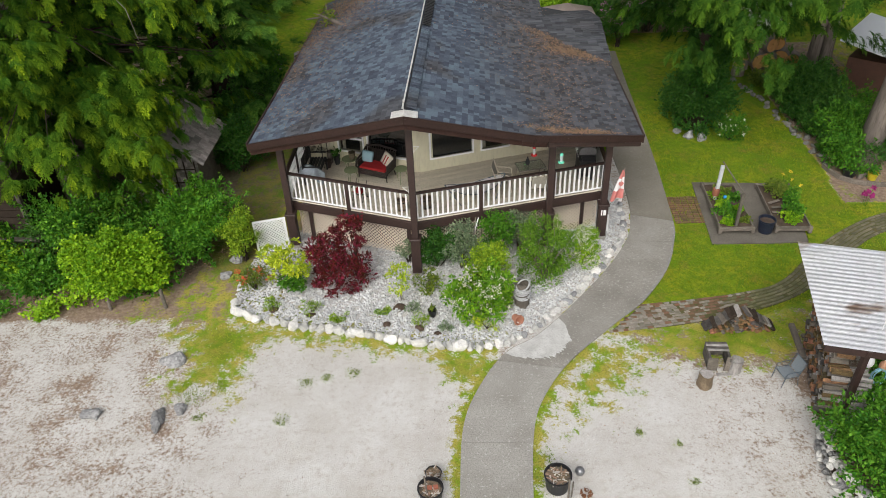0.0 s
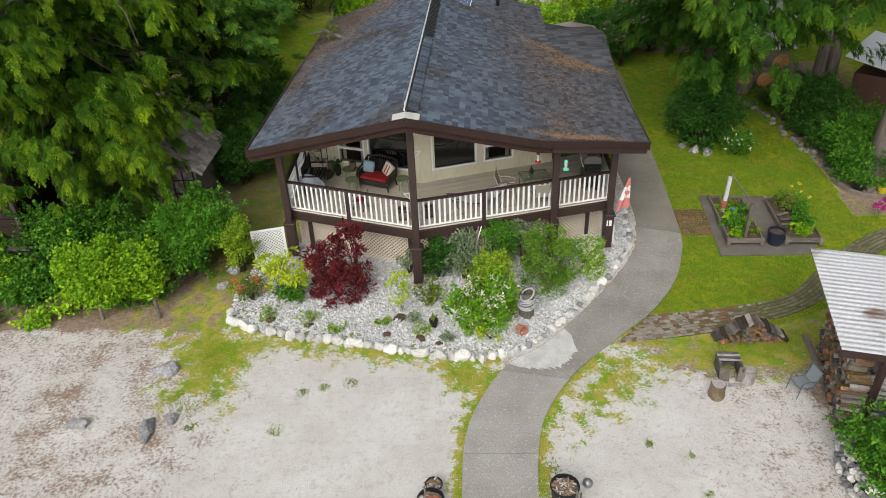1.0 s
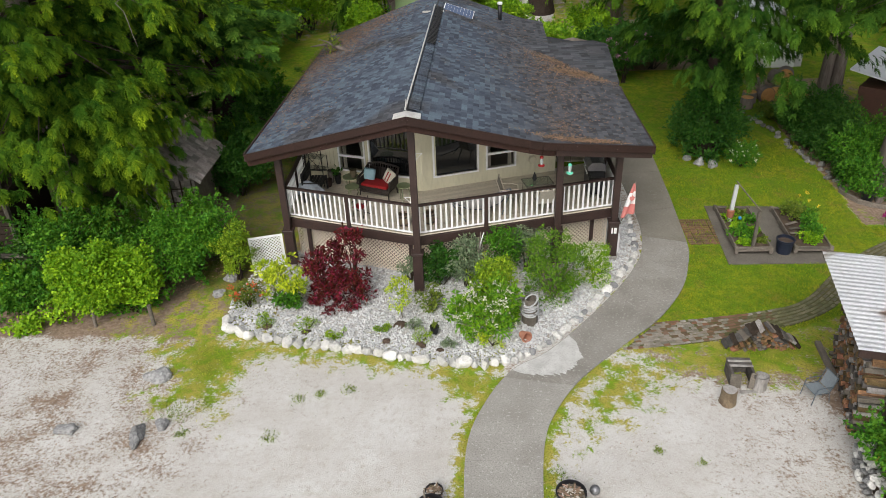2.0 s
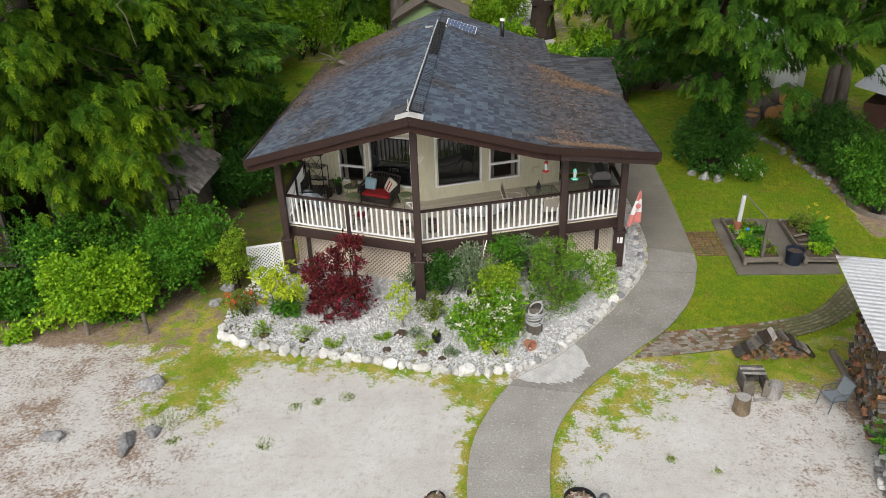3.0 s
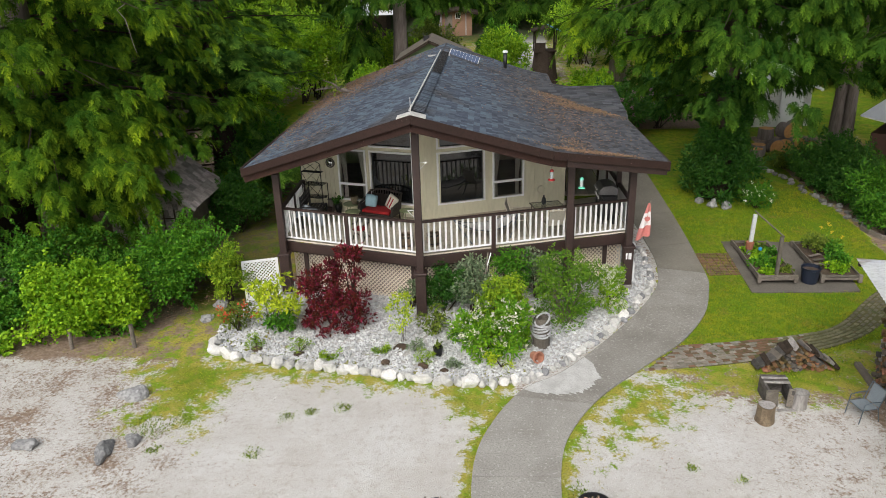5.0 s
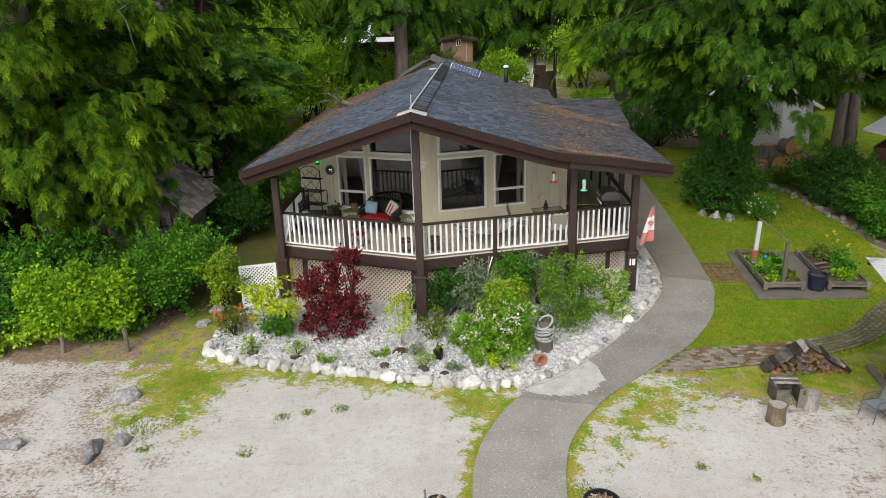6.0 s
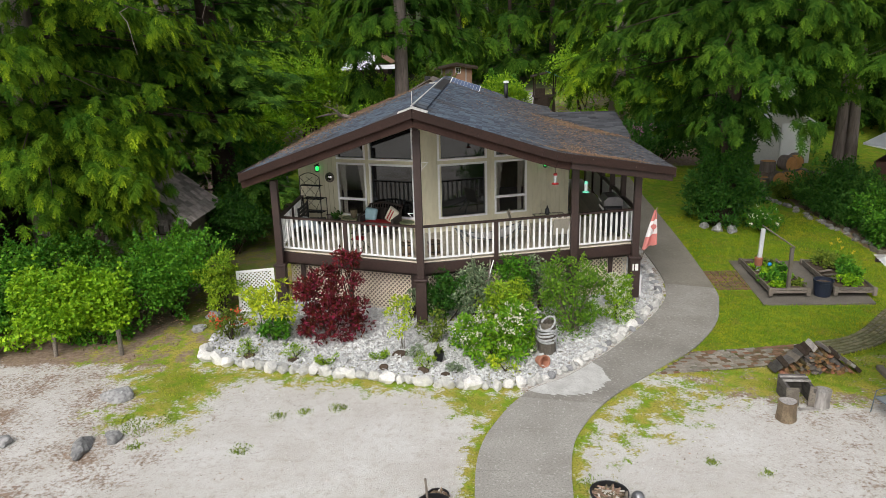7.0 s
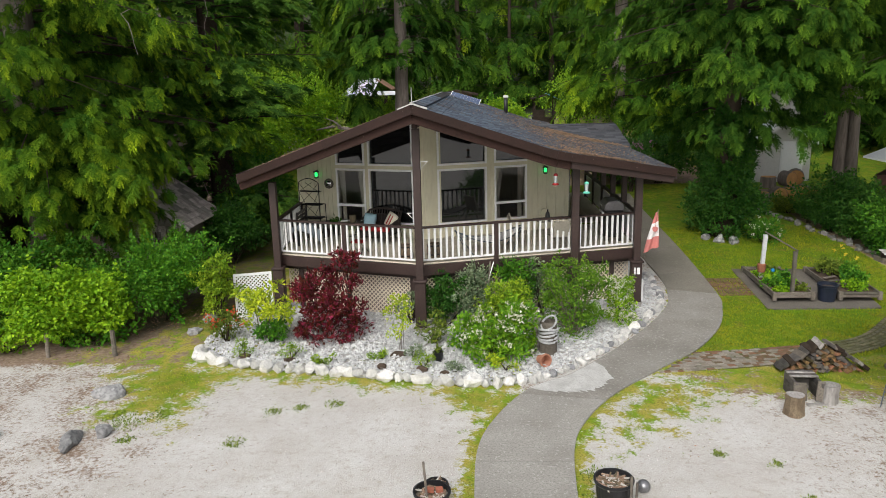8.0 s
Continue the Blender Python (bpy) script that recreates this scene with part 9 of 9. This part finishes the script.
def scatter_stones(name, poly, n, sizes, material, label, seed, avoid=(), lift=0.25):
    """Crushed stone: many small faceted stones in one mesh."""
    r = np.random.default_rng(seed)
    xs, ys = [p[0] for p in poly], [p[1] for p in poly]
    base = np.array([(1, 0, 0), (0, 1, 0), (-1, 0, 0), (0, -1, 0), (0.25, 0.2, 0.9), (-0.3, -0.2, 0.75), (0, 0, -0.6)], float)
    tri = np.array([(0, 1, 4), (1, 2, 4), (2, 5, 4), (2, 3, 5), (3, 0, 5), (0, 4, 5), (1, 0, 6), (2, 1, 6), (3, 2, 6), (0, 3, 6)])
    V, T, k = [], [], 0
    while k < n:
        x, y = r.uniform(min(xs), max(xs)), r.uniform(min(ys), max(ys))
        if not in_poly(poly, x, y) or any(in_poly(a, x, y) for a in avoid):
            continue
        s = r.uniform(*sizes)
        v = base * (1 + r.normal(size=(7, 1)) * 0.22) * np.array([s * r.uniform(0.7, 1.3), s * r.uniform(0.7, 1.2), s * r.uniform(0.5, 0.8)])
        a = r.uniform(0, math.tau)
        c, sn = math.cos(a), math.sin(a)
        v = np.stack([v[:, 0] * c - v[:, 1] * sn, v[:, 0] * sn + v[:, 1] * c, v[:, 2]], 1)
        V.append(v + np.array([x, y, ground_z(x, y) + s * lift + r.uniform(0, 0.03)]))
        T.append(tri + 7 * k)
        k += 1
    me = fast_mesh(name, np.concatenate(V), np.concatenate(T), material)
    tagged(new(name, me), label, "stones", kind="stuff")


scatter_stones("bed_stones", BED, 19000, (0.022, 0.062), M["pebble"], "white and grey crushed stones covering the garden bed", 41)
SHELL = mat("pale_shell_fragment", (0.56, 0.545, 0.52), (0.36, 0.33, 0.30), scale=1.2, rough=0.9, island=0.6)
scatter_stones("shell_gravel", [(-11.5, 8.5), (10.5, 8.5), (10.0, 13.4), (3.0, 14.2), (-3.0, 14.6), (-11.5, 15.2)], 5000, (0.006, 0.016), SHELL, "loose pale shell fragments on the gravel", 42, (PATH_POLY, PATCH, PATCH_R, TRI), 0.2)
# dug planting holes in the bed
for i, (x, y, r) in enumerate(((-0.45, 15.85, 0.22), (0.15, 15.0, 0.16), (-0.75, 15.15, 0.13), (-2.9, 15.6, 0.16), (-4.0, 15.85, 0.16), (0.65, 14.75, 0.12))):
    ob = thing("planting_mound", (x, y, 0.02), 0, "small mound of dark soil among white stones", "soil", "planting mounds")
    part("soil", rock_bm(r, r * 0.8, 0.09, 900 + i, 0.2, 2), M["soil"], ob)


# ---------- grass, weeds and litter ----------
def scatter_blades(name, x0, x1, y0, y1, n, size, material, label, seed, want, spread=0.5, width=0.16):
    r = np.random.default_rng(seed)
    pts = []
    while n > 0:
        x, y = r.uniform(x0, x1), r.uniform(y0, y1)
        n -= 1
        if want(x, y, r):
            pts.append((x, y, ground_z(x, y) - 0.005))
    pos = np.array(pts)
    way = r.normal(size=pos.shape) * spread
    way[:, 2] = 1.0 if spread < 0.8 else 0.15
    me = leaves_mesh(name, pos, way, size, material, r, width, 0.1)
    tagged(new(name, me), label, "grass" if "grass" in label else "litter", kind="stuff")


GRASS = leaf_mat("lawn_grass_blade", (0.132, 0.262, 0.008), (0.290, 0.300, 0.015), scale=1.0, island=0.4)


DRY_GRASS = leaf_mat('dry_olive_grass_blade', (0.170, 0.335, 0.014), (0.42, 0.385, 0.05), scale=0.7, island=0.45)


def is_lawn(x, y, r):
    if in_poly(PATH_POLY, x, y) or in_poly(PAD, x, y) or in_poly(BRICK_POLY, x, y):
        return False
    g, l = cover(x, y)
    k = noise.noise(Vector((x * 2.3, y * 2.3, 7.0))) * 0.5 + noise.noise(Vector((x * 7.0, y * 7.0, 2.0))) * 0.25
    return g + k > 0.58 + 0.3 * r.uniform()


scatter_blades("lawn_grass", 5.0, 14.5, 14.4, 27.0, 60000, 0.075, GRASS, "short mown lawn grass", 51, lambda x, y, r: is_lawn(x, y, r) and not in_poly(BED, x, y))
scatter_blades("patchy_grass", -7.2, 11.0, 11.4, 15.9, 42000, 0.06, DRY_GRASS, "patchy grass growing through shell gravel", 52, lambda x, y, r: is_lawn(x, y, r) and not in_poly(BED, x, y))
WEED = leaf_mat("bright_weed_leaf", (0.25, 0.33, 0.05), (0.17, 0.25, 0.03))
for i, (x, y, s) in enumerate(((-5.0, 11.95, 0.10), (-5.55, 12.85, 0.22), (-5.2, 12.6, 0.26), (-2.6, 13.05, 0.12), (-2.1, 13.2, 0.10), (-3.0, 11.8, 0.13), (-4.75, 12.9, 0.2), (6.1, 11.0, 0.08), (5.3, 11.35, 0.07), (3.15, 10.7, 0.16), (3.0, 10.0, 0.2), (-1.45, 13.35, 0.12), (6.2, 10.0, 0.07))):
    r_ = np.random.default_rng(600 + i)
    n_ = int(60 + 700 * s)
    pos = np.concatenate([r_.normal(size=(n_, 2)) * s * 0.75, np.full((n_, 1), 0.0)], 1)
    way = r_.normal(size=(n_, 3)) * 0.7 + np.array([0, 0, 0.7])
    ob = thing("weed_tuft", (x, y, ground_z(x, y)), 0, "low green weed tuft growing in shell gravel", "weed", "weed tufts")
    part("leaves", leaves_mesh("leaves", pos, way, 0.05, WEED, r_, 0.4), None, ob)
scatter_blades("leaf_litter", -11.5, -1.5, 8.5, 15.4, 9000, 0.055, M["needles"], "brown dry leaves and needles on the gravel", 53,
               lambda x, y, r: cover(x, y)[1] + 0.5 * noise.noise(Vector((x * 1.1, y * 1.6, 2.0))) > 0.25 + 0.6 * r.uniform(), 1.2, 0.35)
scatter_blades("leaf_litter", 4.2, 10.3, 8.8, 14.2, 2600, 0.05, M["needles"], "brown dry leaves and twigs on the gravel", 54,
               lambda x, y, r: 0.5 * noise.noise(Vector((x * 1.1, y * 1.1, 4.0))) > -0.1 + 0.5 * r.uniform(), 1.2, 0.3)
scatter_blades("leaf_litter", -14.5, -6.0, 15.4, 20.0, 5000, 0.07, M["needles"], "brown dry leaves under the shrubs", 55, lambda x, y, r: True, 1.2, 0.4)

# ---------- brick pavers ----------
PAVER = []
for i in range(5):
    bm = box(-0.1, 0.1, -0.05, 0.05, -0.05, 0.0, None, 0.008)
    for v in bm.verts:
        v.co += Vector((noise.noise(v.co * 9 + Vector((i * 5, 0, 0))), noise.noise(v.co * 9 + Vector((0, i * 5, 0))), noise.noise(v.co * 9 + Vector((0, 0, i * 5))))) * 0.006
    bmesh.ops.recalc_face_normals(bm, faces=bm.faces)
    me = bpy.data.meshes.new("paver")
    bm.to_mesh(me)
    bm.free()
    PAVER.append(me)
PAVER_GREY = mat("grey_stone_paver", (0.29, 0.268, 0.235), (0.175, 0.150, 0.115), scale=3, rough=0.9, bump=0.4, fine=30, coords="Object", vary=0.25)
PAVER_MOSS = mat("moss_grown_paver", (0.185, 0.165, 0.105), (0.115, 0.118, 0.050), scale=2.5, rough=0.95, bump=0.4, fine=30, vary=0.25)
for i, me in enumerate(PAVER):
    me.materials.append(PAVER_GREY if i < 2 else M["brick"] if i < 4 else PAVER_MOSS)
brick_path = thing("brick_path", (9, 15.6, 0), 0, "old path of brown and grey brick pavers with moss", "path", kind="structure")
bed_bm = ribbon(BRICKS_A, BRICKS_B, 0.012, 0.06)
child("joint_bed", bed_bm, mat("mossy_joint_sand", (0.115, 0.092, 0.038), (0.070, 0.082, 0.022), scale=4, rough=1), brick_path, "mossy sand between the pavers")
rng = np.random.default_rng(61)
rest_v, rest_f = [], []
count = 0
n_rows = 72
for i in range(n_rows):
    s = (i + 0.5) / n_rows * (len(BRICKS_A) - 1)
    k = min(int(s), len(BRICKS_A) - 2)
    t = s - k
    a = Vector(BRICKS_A[k]).lerp(Vector(BRICKS_A[k + 1]), t)
    b = Vector(BRICKS_B[k]).lerp(Vector(BRICKS_B[k + 1]), t)
    w = (b - a).length
    m_ = max(3, round(w / 0.118))
    direction = Vector(BRICKS_A[k + 1]) - Vector(BRICKS_A[k])
    ang = math.atan2(direction.y, direction.x)
    for j in range(m_):
        if rng.uniform() < 0.04:
            continue
        p = a.lerp(b, (j + 0.5) / m_) + direction.normalized() * (0.1 if j % 2 else 0.0)
        z = ground_z(p.x, p.y) + 0.028 + rng.uniform(-0.006, 0.006)
        if in_poly(PATH_POLY, p.x, p.y):
            continue
        grey = rng.uniform() < (0.72 if p.x < 7.7 else 0.3)
        mossy = rng.uniform() < smooth01(8.6, 9.6, p.x)
        me = PAVER[4 if mossy else rng.integers(0, 2) if grey else rng.integers(2, 4)]
        mtx = Matrix.LocRotScale((p.x, p.y, z), Euler((rng.uniform(-0.03, 0.03), rng.uniform(-0.03, 0.03), ang + rng.uniform(-0.07, 0.07))), (rng.uniform(0.72, 0.92), rng.uniform(0.72, 0.90), 1))
        if count < 300:
            ob = new("paver", me)
            ob.parent = brick_path
            ob.matrix_basis = Matrix.Translation(-brick_path.location) @ mtx
            count += 1
        else:
            o = len(rest_v)
            rest_v += [mtx @ v.co for v in me.vertices]
            rest_f += [[o + q for q in f.vertices] for f in me.polygons]
rest = part("paver_rest", mesh_from("paver_rest", rest_v, rest_f, mat("mixed_old_paver", (0.165, 0.145, 0.100), (0.105, 0.100, 0.055), scale=2, rough=0.9, bump=0.4, fine=30, island=0.3)), None, brick_path, kind="stuff")
rest.matrix_parent_inverse = Matrix.Translation(-brick_path.location)
# brown brick square between walk and beds
sq = thing("brick_square", (8.6, 20.4, gz(8.6, 20.4)), 0, "small square of mossy brown bricks in the lawn", "paving", kind="structure")
for i in range(5):
    for j in range(14):
        x, y = 8.12 + (i + 0.5) * 0.212 + (0.02 * j / 14), 19.62 + (j + 0.5) * 0.108
        ob = new("paver", PAVER[2 + (i + j) % 2])
        ob.parent = sq
        ob.matrix_basis = Matrix.Translation(-sq.location) @ pose(x, y, gz(x, y) + 0.022 + rng.uniform(-0.004, 0.004), 0, 0, rng.uniform(-3, 3))

# ---------- roof shingles ----------
SHING = bpy.data.meshes.new("shingle")
SHING.from_pydata([(0, 0, 0.004), (0, 1, 0.004), (1, 1, 0.021), (1, 0, 0.021), (0, 0, -0.004), (0, 1, -0.004), (1, 1, -0.004), (1, 0, -0.004)], [],
                  [(0, 3, 2, 1), (4, 5, 6, 7), (0, 1, 5, 4), (3, 7, 6, 2), (0, 4, 7, 3), (1, 2, 6, 5)])
SHING.materials.append(M["shingle_one"])
SHING.update()
rng = np.random.default_rng(71)
V, T = [], []
cube_tris = np.array([(0, 3, 2), (0, 2, 1), (0, 1, 5), (0, 5, 4), (3, 7, 6), (3, 6, 2), (0, 4, 7), (0, 7, 3), (1, 2, 6), (1, 6, 5)])
tmpl = np.array([v.co for v in SHING.vertices])
nearest, total = 0, 0
for sg, reach in ((-1, 4.62), (1, 6.40)):
    rows = int(reach / 0.148)
    for r in range(rows):
        d0 = reach - (r + 1) * 0.148
        d1 = d0 + 0.150
        x_mid = sg * (d0 + d1) / 2
        y = front_y(x_mid) - rng.uniform(0, 0.19)
        y_end = 31.4 if abs(x_mid) < 4.2 or sg < 0 else 24.6
        while y < y_end:
            w = 0.20 if rng.uniform() < 0.6 else 0.14
            ya, yb = max(y, front_y(x_mid) + 0.002), min(y + w - 0.009, y_end)
            y += w
            if yb - ya < 0.04:
                continue
            off = 0.42 * (ya - 16.35) / 15.25 if d1 < 4.2 or sg < 0 else 0.0
            xu, xd = sg * d0 + off, sg * d1 + off
            zu, zd = roof_z(xu, ya) - 0.012, roof_z(xd, ya) - 0.012
            thick = rng.uniform(0.8, 1.3)
            ln_ = math.hypot(xd - xu, zd - zu)
            ca, sa = (xd - xu) / ln_, (zd - zu) / ln_
            flip_ = 1 if ca > 0 else -1
            m = Matrix(((xd - xu, 0, -sa * thick * flip_, xu), (0, yb - ya, 0, ya), (zd - zu, 0, ca * thick * flip_, zu), (0, 0, 0, 1)))
            total += 1
            if nearest < 300 and y < 18.6 and abs(x_mid) < 3.4:
                ob = new("shingle", SHING)
                ob.parent = roof_l if sg < 0 else roof_r
                ob.matrix_parent_inverse = Matrix()
                ob.matrix_basis = m
                nearest += 1
            else:
                a = np.array(m)
                V.append(tmpl @ a[:3, :3].T + a[:3, 3])
                T.append(cube_tris + 8 * (len(V) - 1))
me = fast_mesh("shingle_field", np.concatenate(V), np.concatenate(T), M["shingle"])
hpart("shingle_field", me, None, None, "", kind="stuff")
V, T = [], []
for face, (ya, yb, za, zb) in enumerate(((26.7, 24.0, 4.48, 3.92), (26.7, 29.4, 4.48, 3.92))):
    for r in range(18):
        t0, t1 = r / 18, (r + 1.03) / 18
        x = 3.3 + (0.6 * t0) - rng.uniform(0, 0.2)
        while x < 6.45:
            w = 0.3
            q0, q1 = ya + (yb - ya) * t0, ya + (yb - ya) * t1
            z0, z1 = za + (zb - za) * t0 - 0.005, za + (zb - za) * t1 - 0.005
            xa, xb = max(x, 3.3 + 0.6 * t0), min(x + w - 0.006, 6.48)
            x += w
            if xb - xa < 0.05:
                continue
            a = np.array([[0, xb - xa, 0, xa], [q1 - q0, 0, 0, q0], [z1 - z0, 0, 1.1, z0]])
            V.append(tmpl @ a[:, :3].T + a[:, 3])
            T.append(cube_tris + 8 * (len(V) - 1))
me = fast_mesh("porch_shingles", np.concatenate(V), np.concatenate(T), M["shingle"])
hpart("porch_shingles", me, None, None, "", kind="stuff")
